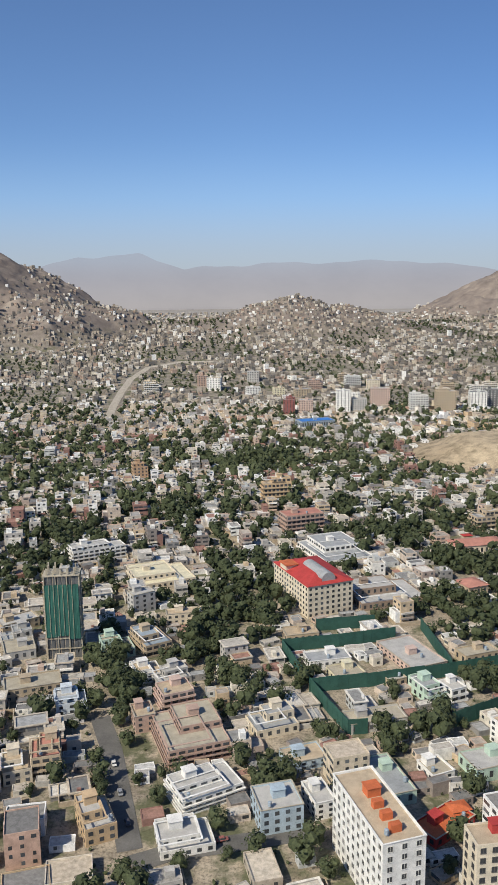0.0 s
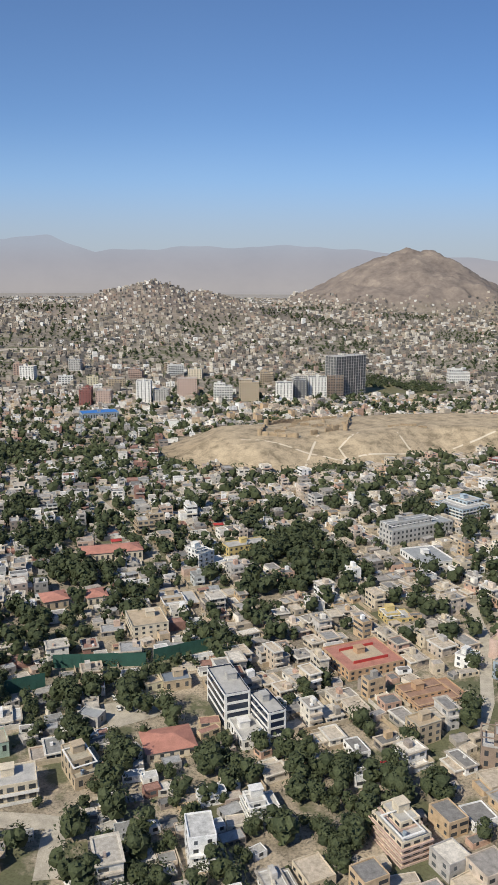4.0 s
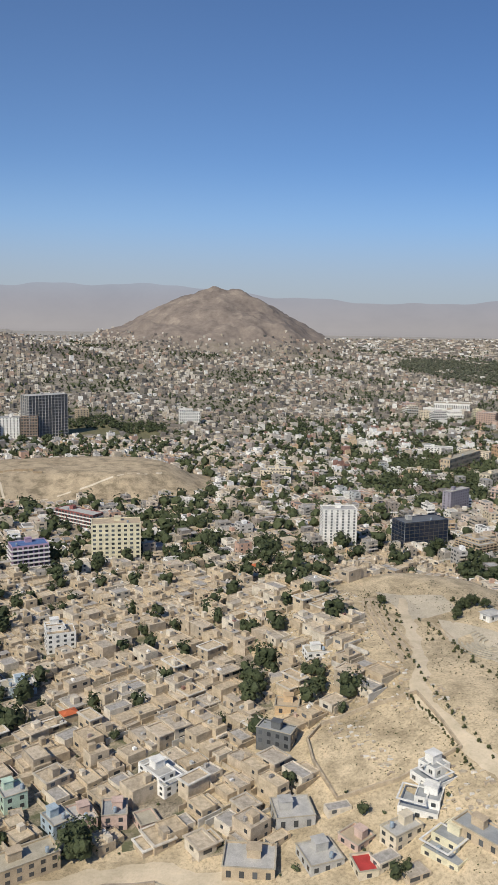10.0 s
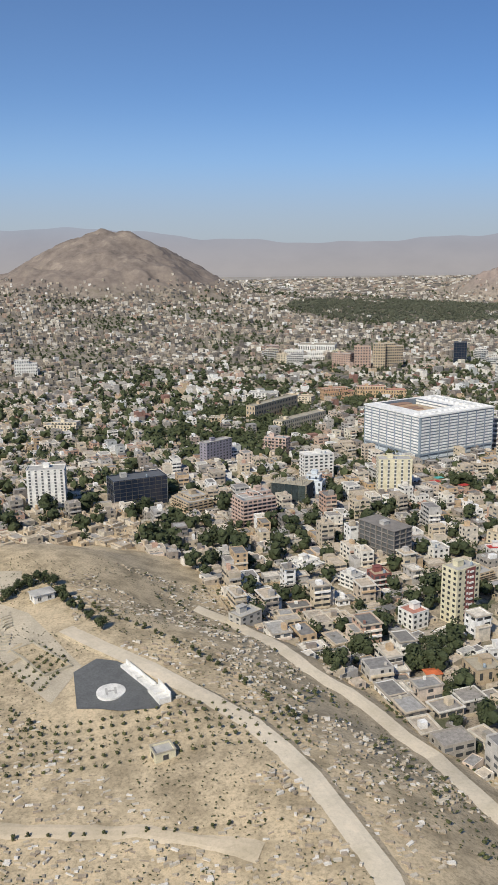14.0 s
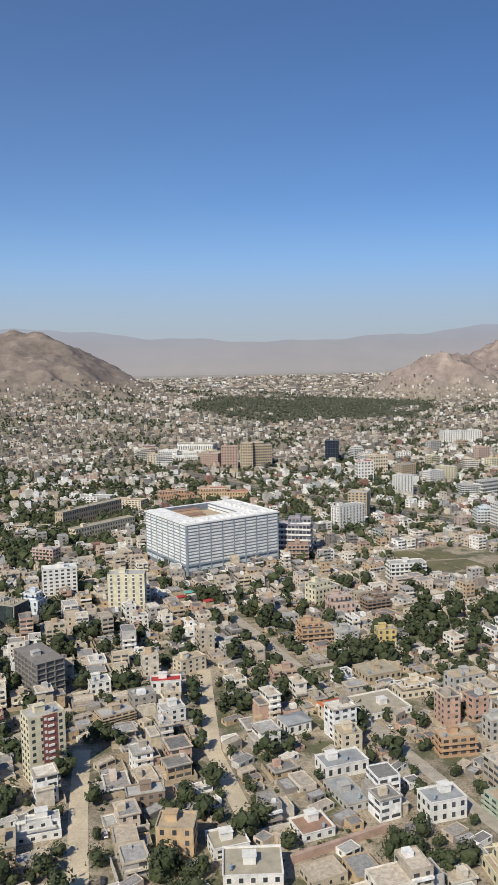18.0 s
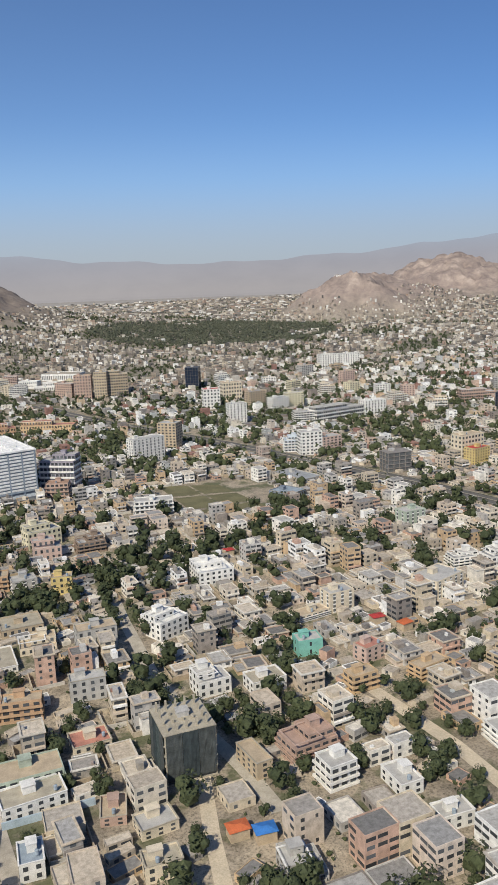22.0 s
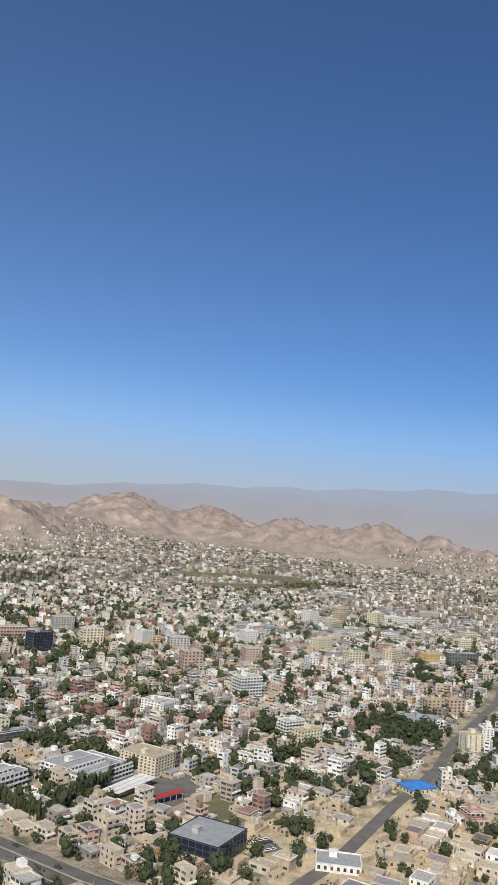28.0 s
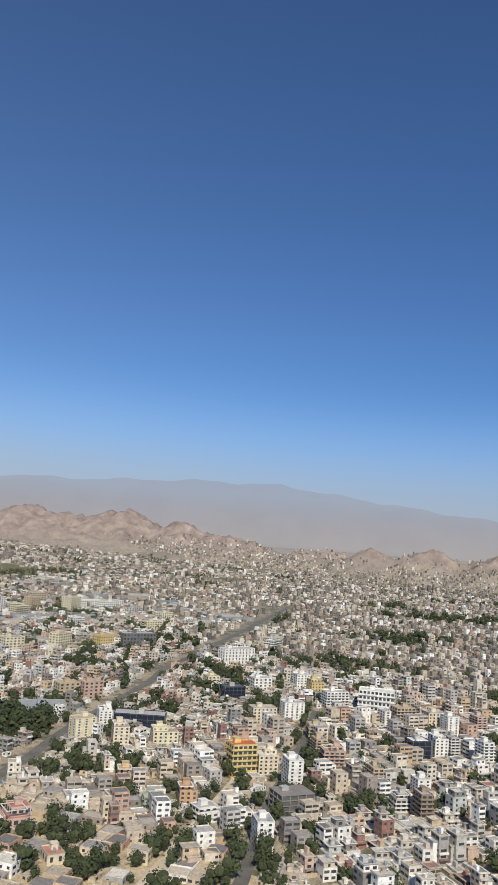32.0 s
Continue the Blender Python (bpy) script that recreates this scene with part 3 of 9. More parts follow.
def cuboid(bm, x0, y0, z0, x1, y1, z1, mat=0):
    vs = [bm.verts.new(p) for p in ((x0, y0, z0), (x1, y0, z0), (x1, y1, z0), (x0, y1, z0), (x0, y0, z1), (x1, y0, z1), (x1, y1, z1), (x0, y1, z1))]
    for f in ((3, 2, 1, 0), (4, 5, 6, 7), (0, 1, 5, 4), (1, 2, 6, 5), (2, 3, 7, 6), (3, 0, 4, 7)):
        bm.faces.new([vs[i] for i in f]).material_index = mat


def box_mesh(name, mat, *cuboids):
    bm = bmesh.new()
    for c in cuboids:
        cuboid(bm, *c)
    return bm_mesh(name, bm, mat)


def drum(bm, x, y, z0, z1, r0, r1, n=10, mat=0):
    a = [bm.verts.new((x + r0 * math.cos(6.2832 * i / n), y + r0 * math.sin(6.2832 * i / n), z0)) for i in range(n)]
    b = [bm.verts.new((x + r1 * math.cos(6.2832 * i / n), y + r1 * math.sin(6.2832 * i / n), z1)) for i in range(n)]
    for i in range(n):
        bm.faces.new((a[i], a[(i + 1) % n], b[(i + 1) % n], b[i])).material_index = mat
    bm.faces.new(b).material_index = mat
    bm.faces.new(a[::-1]).material_index = mat


WINDOWS = {}


def window_mesh(w, h, dark=False):
    """A framed window that stands on the wall plane y = 0 and faces -y, with a mullion and a sill."""
    key = (round(w, 1), round(h, 1), dark)
    if key not in WINDOWS:
        bm = bmesh.new()
        w, h = key[:2]
        t = 0.07
        for c in ((-w / 2 - t, -0.07, -t, -w / 2, 0.02, h + t), (w / 2, -0.07, -t, w / 2 + t, 0.02, h + t), (-w / 2, -0.07, h, w / 2, 0.02, h + t),
                  (-w / 2 - 0.1, -0.14, -t - 0.04, w / 2 + 0.1, 0.02, 0), (-0.03, -0.06, 0, 0.03, 0.02, h)):
            cuboid(bm, *c)
        pane = bmesh.new()
        cuboid(pane, -w / 2, -0.02, 0, w / 2, 0.05, h)
        WINDOWS[key] = bm_mesh("window", bm, DARKF if dark else WHITE), bm_mesh("pane", pane, M_GLASS)
    return WINDOWS[key]


def sides(w, d):
    """The four walls of a block: its length and the pose of its left foot, x along the wall and -y outwards."""
    return ((w, pose(0, 0, 0)), (d, pose(w, 0, 0, 0, 0, 90)), (w, pose(w, d, 0, 0, 0, 180)), (d, pose(0, d, 0, 0, 0, -90)))


def shell_mesh(name, w, d, h, mat, lip=0.4, rim=0.25, foot=2.5):
    bm = bmesh.new()
    rings = []
    for i, z in ((0, -foot), (0, h), (rim, h), (rim, h - lip)):
        rings.append([bm.verts.new(p) for p in ((i, i, z), (w - i, i, z), (w - i, d - i, z), (i, d - i, z))])
    for a, b in zip(rings[:-1], rings[1:]):
        for k in range(4):
            bm.faces.new((a[k], a[(k + 1) % 4], b[(k + 1) % 4], b[k]))
    return bm_mesh(name, bm, mat)


def ring_mesh(name, mat, w, d, per_side):
    """One storey's pieces on all four walls as one mesh; per_side gives the cuboids of a wall from its length and number."""
    bm = bmesh.new()
    for s, (length, foot) in enumerate(sides(w, d)):
        n = len(bm.verts)
        for c in per_side(length, s):
            cuboid(bm, *c)
        bm.verts.ensure_lookup_table()
        bmesh.ops.transform(bm, matrix=foot, verts=bm.verts[n:])
    return bm_mesh(name, bm, mat)


def band_mesh(name, mat, w, d, outs, z0, zs, z1):
    """A balcony that runs round all four walls as one piece: a slab from z0 to zs with a parapet up to z1, outs metres out on each wall."""
    bm = bmesh.new()
    rings = []
    for inner, z in ((0.02, z0), (None, z0), (None, z1), (0.12, z1), (0.12, zs), (0.02, zs)):
        e = [-0.02 if inner == 0.02 else o - (inner or 0) for o in outs]
        if inner == 0.02:
            e = [-0.02] * 4
        rings.append([bm.verts.new(p) for p in ((-e[3], -e[0], z), (w + e[1], -e[0], z), (w + e[1], d + e[2], z), (-e[3], d + e[2], z))])
    for a, b in zip(rings, rings[1:] + rings[:1]):
        for k in range(4):
            bm.faces.new((a[k], a[(k + 1) % 4], b[(k + 1) % 4], b[k]))
    return bm_mesh(name, bm, mat)


def hip_mesh(w, d, z, rise, mat, over=0.5):
    bm = bmesh.new()
    a = [bm.verts.new(p) for p in ((-over, -over, z), (w + over, -over, z), (w + over, d + over, z), (-over, d + over, z))]
    k = min(w, d) / 2
    if w >= d:
        r = [bm.verts.new((k, d / 2, z + rise)), bm.verts.new((max(w - k, k + 0.1), d / 2, z + rise))]
        fs = ((a[0], a[1], r[1], r[0]), (a[1], a[2], r[1]), (a[2], a[3], r[0], r[1]), (a[3], a[0], r[0]))
    else:
        r = [bm.verts.new((w / 2, k, z + rise)), bm.verts.new((w / 2, max(d - k, k + 0.1), z + rise))]
        fs = ((a[0], a[1], r[0]), (a[1], a[2], r[1], r[0]), (a[2], a[3], r[1]), (a[3], a[0], r[0], r[1]))
    for f in fs:
        bm.faces.new(f)
    bm.faces.new(a[::-1])
    return bm_mesh("roof", bm, mat)


TANK = None


def tank_mesh():
    global TANK
    if TANK is None:
        bm = bmesh.new()
        drum(bm, 0, 0, 0.45, 1.5, 0.5, 0.5)
        drum(bm, 0, 0, 1.5, 1.66, 0.5, 0.2)
        for x in (-0.3, 0.3):
            for y in (-0.3, 0.3):
                cuboid(bm, x - 0.04, y - 0.04, 0, x + 0.04, y + 0.04, 0.45)
        TANK = bm_mesh("water_tank", bm, PAINT["steelblue"])
    return TANK


def block(name, label, x, y, deg, w, d, h, floors, wall, roof, style, near=True):
    """A building: its near corner, the turn of its front, its size, and how its walls are made up."""
    r = radians(deg)
    cx, cy = x + w / 2 * math.cos(r) - d / 2 * math.sin(r), y + w / 2 * math.sin(r) + d / 2 * math.cos(r)
    CLEAR.append((cx, cy, r, w / 2, d / 2))
    z = float(height(x, y))
    category = {"house": "house", "villa": "house", "mansion": "house", "bungalow": "house", "hut": "house", "mosque": "mosque"}.get(name, "building")
    top = empty(name, label, category, pose(x, y, z, 0, 0, deg))
    rnd = random.Random(int(x * 7 + y * 3))
    fh = (h - 0.4) / floors
    body = {"glass": M_BLUEGLASS, "frame": PAINT["dark"]}.get(style, PAINT[wall])
    if style == "mall":
        make_mall(top, w, d, h, 14)
        return top
    # many houses step back on the top storey and leave a terrace
    inner = None
    if style in ("rows", "bands", "pinkbands", "green") and floors >= 2 and w > 7 and d > 7 and rnd.random() < 0.6:
        uw, ud = w * rnd.uniform(0.55, 0.8), d * rnd.uniform(0.6, 0.85)
        inner = (rnd.choice((0.02, w - uw - 0.02)), d - ud - 0.02, uw, ud)
    low = h - fh if inner else h
    part("wall", shell_mesh("wall", w, d, low, body), top)
    if inner:
        ix, iy, uw, ud = inner
        part("roof", box_mesh("roof", PAINT[roof], (0.26, 0.26, low - 0.55, w - 0.26, d - 0.26, low - 0.4)), top)
        at = pose(ix, iy, 0)
        part("upper_storey", shell_mesh("upper_storey", uw, ud, h, body, foot=0.45 - low), top, "", at)
        part("roof", box_mesh("roof", PAINT[roof], (0.26, 0.26, h - 0.55, uw - 0.26, ud - 0.26, h - 0.4)), top, "", at)
        part("roof_edge", box_mesh("roof_edge", PAINT["white" if rnd.random() < 0.6 else wall], (-0.4, -0.5, h - 0.1, uw + 0.4, 0.02, h + 0.06), (-0.4, ud - 0.02, h - 0.1, uw + 0.4, ud + 0.4, h + 0.06), (-0.4, 0.02, h - 0.1, 0.02, ud - 0.02, h + 0.06), (uw - 0.02, 0.02, h - 0.1, uw + 0.4, ud - 0.02, h + 0.06)), top)
    elif style in ("hip", "mosque", "hotel") and style != "mosque":
        part("roof", hip_mesh(w, d, h, 0.16 * min(w, d), PAINT[roof]), top, "sloping painted metal roof")
    else:
        part("roof", box_mesh("roof", PAINT[roof], (0.26, 0.26, h - 0.55, w - 0.26, d - 0.26, h - 0.4)), top)
    # stairhead, tanks and other things that are built onto the flat roof
    if style not in ("hip", "mosque", "hotel", "mall") and w > 5 and d > 5:
        hut = {"orangebox": "scarlet", "redbox": "red"}.get(style, wall if style not in ("glass", "frame") else "grey")
        sx, sy = rnd.uniform(0.15, 0.5) * w, rnd.uniform(0.35, 0.6) * d
        if inner:
            sx, sy = inner[0] + inner[2] * 0.3, inner[1] + inner[3] * 0.4
        part("stairhead", box_mesh("stairhead", PAINT[hut], (sx, sy, h - 0.4, sx + min(3.2, w * 0.4), sy + min(2.8, d * 0.32), h + 1.7),
                                   (sx - 0.2, sy - 0.2, h + 1.7, sx + min(3.4, w * 0.43), sy + min(3.0, d * 0.36), h + 1.85)), top, "rooftop stair hut")
        if style == "orangebox":
            for k in range(3):
                part("roof_hut", box_mesh("roof_hut", PAINT["scarlet"], (w * 0.35, d * (0.12 + 0.16 * k), h - 0.4, w * 0.6, d * (0.12 + 0.16 * k) + 1.5, h + 1.3)), top, "orange roof hut")
        for k in range(rnd.randint(1, 2) if near else rnd.randint(0, 1)):
            part("water_tank", tank_mesh(), top, "", pose(rnd.uniform(0.12, 0.88) * w, rnd.uniform(0.1, 0.14 if inner else 0.3) * d, low - 0.4))
    ww, wh = (1.1 if style != "hotelgrid" else 1.6, fh * 0.5)
    if style == "blank":
        ww = 0.8
    bands = style in ("bands", "pinkbands")
    if style == "frame":
        make_frame(top, w, d, h, floors, wall)
        return top
    if style == "glass":
        for s, (length, foot) in enumerate(sides(w, d)):
            n = max(2, int(length / 3.0))
            pale = wall == "white"      # white frame round dark blue bands of glass
            for k in (0, n) if pale else range(n + 1):
                u, wide = min(max(k * length / n, 0.3), length - 0.3) if pale else k * length / n, 0.3 if pale else 0.1
                part("mullion", box_mesh("mullion", PAINT["white"] if pale else PAINT["steel"] if k in (0, n) else DARKF, (u - wide, -0.1, 0, u + wide, 0.02, h)), top, "", foot)
            for f in range(1, floors + 1):
                half = fh * 0.14 if pale else 0.12
                part("floor_band", box_mesh("floor_band", PAINT["white"] if pale else DARKF, (0, -0.06 - 0.08 * pale, f * fh - half, length, 0.02, f * fh + half)), top, "", foot)
        return top
    gap = {"hotelgrid": 3.0, "stripes": 3.2, "blank": 5.0}.get(style, 2.5)
    if style in ("stripes", "maroonstripe"):
        for s, (length, foot) in enumerate(sides(w, d)):
            n = max(1, int(length / gap))
            for k in range(n):
                if style == "maroonstripe":
                    if k == 0 and s in (0, 2):
                        part("loggia_strip", box_mesh("loggia_strip", PAINT["maroon"], (length * 0.38, -0.12, fh * 0.6, length * 0.78, 0.02, h - 0.3)), top, "dark maroon strip of loggias", foot)
                    continue
                u = (k + 0.5) * length / n
                tint = PAINT["maroon"] if style == "maroonstripe" else PAINT["dark"]
                part("window_strip", box_mesh("window_strip", tint, (u - 0.55, -0.05, fh * 0.4, u + 0.55, 0.02, h - 0.5)), top, "dark vertical strip of loggias", foot)
    if style == "green":
        part("stair_window", box_mesh("stair_window", PAINT["turquoise"], (w * 0.42, -0.05, 0.3, w * 0.58, 0.02, h - 0.2)), top, "tall green stair window")
    tint = PAINT["pink"] if style == "pinkbands" else PAINT["white" if wall in ("white", "grey", "purple", "maroon", "lblue", "cream", "bluewhite", "lpurple") else wall]
    far_off, grid = not near and y > 300, []
    for f in range(floors):
        z0, zb = f * fh, f * fh + fh * 0.32
        fw, fd, shift = w, d, Matrix.Identity(4)
        if inner and f == floors - 1:
            fw, fd, shift = inner[2], inner[3], pose(inner[0], inner[1], 0)
        if bands or style in ("stripes", "maroonstripe"):
            def slabs(length, s):
                if style in ("stripes", "maroonstripe"):
                    n = max(1, int(length / gap))
                    if style == "maroonstripe":
                        return [(length * 0.52, -0.5, z0 + fh * 0.2, length * 0.68, -0.1, z0 + fh * 0.5), (length * 0.42, -0.16, z0 + fh * 0.3, length * 0.49, -0.1, z0 + fh * 0.75)] if s in (0, 2) else []
                    return [((k + 0.5) * length / n - 0.62, -0.22, z0 + fh * 0.25, (k + 0.5) * length / n + 0.62, 0.0, z0 + fh * 0.55) for k in range(n) if style == "stripes" or (s == 0 and k >= n // 2)]
                deep = 0.75 if s in (0, 3) else 0.15
                return [(-0.1, -deep, z0 + fh * 0.02, length + 0.1, 0.02, z0 + fh * 0.1), (-0.1, -deep, z0 + fh * 0.1, length + 0.1, -deep + 0.12, z0 + fh * 0.36)]
            if bands:
                part("balcony", band_mesh("balcony", tint, fw, fd, (0.75, 0.3, 0.3, 0.75), z0 + fh * 0.02, z0 + fh * 0.1, z0 + fh * 0.36), top, "", shift)
            else:
                tagged(part("balcony", ring_mesh("balcony", PAINT["white"], fw, fd, slabs), top, "", shift), kind="stuff")
        if style == "stripes":
            continue
        if near:
            for s, (length, foot) in enumerate(sides(fw, fd)):
                n = max(1, int(length / gap))
                for k in range(n):
                    if rnd.random() < (0.1 if style in ("rows", "bands") else 0.0) or (style == "maroonstripe" and s in (0, 2) and 0.34 < (k + 0.5) / n < 0.82):
                        continue
                    surround, pane = window_mesh(ww * (1.4 if bands else 1.0), wh, wall in ("cream", "pale", "tan"))
                    part("pane", pane, part("window", surround, top, "", shift @ foot @ pose((k + 0.5) * length / n, 0, zb)))
        else:
            def row(length, s):
                n = max(1, int(length / gap))
                half = ww / 2 if not bands else min(ww * 0.8, length / n * 0.42)
                return [((k + 0.5) * length / n - half, -0.05, zb, (k + 0.5) * length / n + half, 0.02, zb + wh) for k in range(n)]
            if far_off:
                grid += [(c, fw, fd, shift, s) for s, (length, foot) in enumerate(sides(fw, fd)) for c in row(length, s)]
            else:
                tagged(part("glazing", ring_mesh("glazing", M_GLASS, fw, fd, row), top, "", shift), kind="stuff")
    if grid:      # too far off to pick the windows apart
        bm = bmesh.new()
        for c, fw, fd, shift, s in grid:
            n = len(bm.verts)
            cuboid(bm, *c)
            bm.verts.ensure_lookup_table()
            bmesh.ops.transform(bm, matrix=shift @ sides(fw, fd)[s][1], verts=bm.verts[n:])
        tagged(part("window_grid", bm_mesh("window_grid", bm, M_GLASS), top, "dark windows in even rows"), kind="stuff")
    if not inner and (wall == "white" or style == "rows"):
        part("cornice", box_mesh("cornice", PAINT["white" if wall == "white" else "lime"], (-0.15, -0.15, h - 0.02, w + 0.15, 0.2, h + 0.1), (-0.15, d - 0.2, h - 0.02, w + 0.15, d + 0.15, h + 0.1),
                                 (-0.15, 0.2, h - 0.02, 0.2, d - 0.2, h + 0.1), (w - 0.2, 0.2, h - 0.02, w + 0.15, d - 0.2, h + 0.1)), top)
    if style == "court":
        part("court_floor", box_mesh("court_floor", PAINT["tan"], (w * 0.22, d * 0.25, h - 0.38, w * 0.8, d * 0.75, h - 0.34)), top, "sunken paved court")
        for c in ((w * 0.2, d * 0.23, h - 0.4, w * 0.82, d * 0.25, h + 0.5), (w * 0.2, d * 0.75, h - 0.4, w * 0.82, d * 0.77, h + 0.5)):
            part("court_wall", box_mesh("court_wall", PAINT["red"], c), top, "red-painted court parapet")
    if style == "hotel":
        bm = bmesh.new()
        n = 8
        for k in range(n):
            a0, a1 = math.pi * k / n, math.pi * (k + 1) / n
            x0, x1, z0, z1 = w * 0.5 - 3 * math.cos(a0), w * 0.5 - 3 * math.cos(a1), h + 1.6 + 2.4 * math.sin(a0), h + 1.6 + 2.4 * math.sin(a1)
            vs = [bm.verts.new(p) for p in ((x0, d * 0.05, z0), (x1, d * 0.05, z1), (x1, d * 0.6, z1), (x0, d * 0.6, z0))]
            bm.faces.new(vs)
            vs = [bm.verts.new(p) for p in ((x0, d * 0.05, z0), (x0, d * 0.05, h), (x1, d * 0.05, h), (x1, d * 0.05, z1))]
            bm.faces.new(vs)
        part("skylight", bm_mesh("skylight", bm, PAINT["steel"]), top, "curved blue-grey skylight")
        part("roof_hut", box_mesh("roof_hut", PAINT["cream"], (0, d * 0.62, h, 5, d * 0.8, h + 2.2)), top)
        part("hut_roof", box_mesh("hut_roof", PAINT["scarlet"], (-0.4, d * 0.6, h + 2.2, 5.4, d * 0.82, h + 2.6)), top, "orange hut roof")
    if style == "mosque":
        bm = bmesh.new()
        bmesh.ops.create_uvsphere(bm, u_segments=16, v_segments=10, radius=1.9)
        for v in bm.verts:
            v.co.z = max(v.co.z, -0.5) * 1.05
        bmesh.ops.translate(bm, verts=bm.verts, vec=(w * 0.55, d * 0.5, h + 0.9))
        drum(bm, w * 0.55, d * 0.5, h - 0.4, h + 0.6, 1.9, 1.9, 16)
        drum(bm, w * 0.55, d * 0.5, h + 2.8, h + 3.9, 0.1, 0.02, 6)
        part("dome", bm_mesh("dome", bm, PAINT["turquoise"]), top, "turquoise metal dome")
        bm = bmesh.new()
        drum(bm, w * 0.1, d * 0.92, 0, h + 4.5, 0.55, 0.45)
        drum(bm, w * 0.1, d * 0.92, h + 2.6, h + 3.0, 0.85, 0.85)
        drum(bm, w * 0.1, d * 0.92, h + 4.5, h + 6.0, 0.5, 0.03)
        part("minaret", bm_mesh("minaret", bm, PAINT["tan"]), top, "slim tan minaret")
    return top


def make_mall(top, w, d, h, floors):
    """The big block: wings round an open court, a tall glazed podium, then floors of white balcony bands between pale blue piers."""
    base = h * 0.22
    fh = (h - base - 0.6) / (floors - 2)
    bm = bmesh.new()
    i0, i1, j0, j1 = w * 0.2, w * 0.7, d * 0.3, d * 0.99
    outer = [[bm.verts.new((x, y, z)) for x, y in ((0, 0), (w, 0), (w, d), (0, d))] for z in (-2, h)]
    court = [[bm.verts.new((x, y, z)) for x, y in ((i0, j0), (i1, j0), (i1, j1), (i0, j1))] for z in (h, h * 0.86)]
    for k in range(4):
        n = (k + 1) % 4
        bm.faces.new((outer[0][k], outer[0][n], outer[1][n], outer[1][k]))
        bm.faces.new((outer[1][k], outer[1][n], court[0][n], court[0][k])).material_index = 1
        bm.faces.new((court[0][k], court[0][n], court[1][n], court[1][k]))
    bm.faces.new(court[1]).material_index = 2
    part("wall", bm_mesh("wall", bm, PAINT["slate"], PAINT["bright"], PAINT["tan"]), top, "wings round a court")
    for f in range(2):
        part("court_band", box_mesh("court_band", PAINT["bright"], (i1 - 0.5, j0 + 0.5, h * 0.87 + f * fh, i1 + 0.02, j1 - 0.5, h * 0.87 + f * fh + fh * 0.6)), top, "white balcony band over the court")
    for k in range(4):
        part("court_hall", box_mesh("court_hall", PAINT["rust" if k % 2 else "orange"], (i0 + 2, j0 + 4 + 9 * k, h * 0.84, i0 + 14 + 3 * k, j0 + 11 + 9 * k, h * 0.95)), top, "rust-coloured roof structure in the court")
    for s, (length, foot) in enumerate(sides(w, d)):
        n = max(4, round(length / 8.5))
        part("podium_glass", box_mesh("podium_glass", PAINT["slate"], (0.5, -0.05, 0.4, length - 0.5, 0.02, base - 0.8)), top, "grey-blue podium glazing", foot)
        part("podium_band", box_mesh("podium_band", PAINT["bluewhite"], (0, -0.3, base * 0.36, length, 0.02, base * 0.62)), top, "", foot)
        part("podium_band", box_mesh("podium_band", PAINT["steelblue"], (-0.3, -0.6, base - 1.1, length + 0.3, 0.02, base - 0.1)), top, "", foot)
        part("entrance", box_mesh("entrance", DARKF, (length * 0.5 - 2.5, -0.4, 0, length * 0.5 + 2.5, 0.02, base * 0.7)), top, "tall dark glazed entrance", foot)
        part("roof_edge", box_mesh("roof_edge", PAINT["bright"], (-0.6, -0.9, h - 0.5, length + 0.6, 0.3, h + 0.35)), top, "white roof edge", foot)
        for k in range(n + 1):
            u = min(max(k * length / n, 0.4), length - 0.4)
            part("pier", box_mesh("pier", PAINT["steelblue"], (u - 0.4, -0.5, 0, u + 0.4, 0.02, h - 0.5)), top, "blue-grey pier", foot)
        for f in range(floors - 2):
            z = base + f * fh
            tagged(part("balcony", box_mesh("balcony", PAINT["bright"], *[(k * length / n + 0.5, -0.42, z + 0.1, (k + 1) * length / n - 0.5, 0.02, z + fh * 0.61) for k in range(n)]), top, "white balcony band", foot), "white balcony band", kind="stuff")
    for k in range(12):
        part("roof_vent", box_mesh("roof_vent", PAINT["bright"], (w * (0.04 + 0.078 * k), d * 0.1, h - 0.4, w * (0.04 + 0.078 * k) + 2.0, d * 0.16, h + 0.9)), top)
    for k in range(7):
        part("roof_hut", box_mesh("roof_hut", PAINT["bright"], (w * 0.8, d * (0.24 + 0.1 * k), h - 0.4, w * 0.9, d * (0.29 + 0.1 * k), h + 1.5)), top, "white roof hut")


M_NET = weathered("site_netting", [(0.045, 0.058, 0.062), (0.075, 0.085, 0.085), (0.035, 0.05, 0.055), (0.06, 0.08, 0.08)], "object", 0.95, 0.5, 3.0, 0.6)


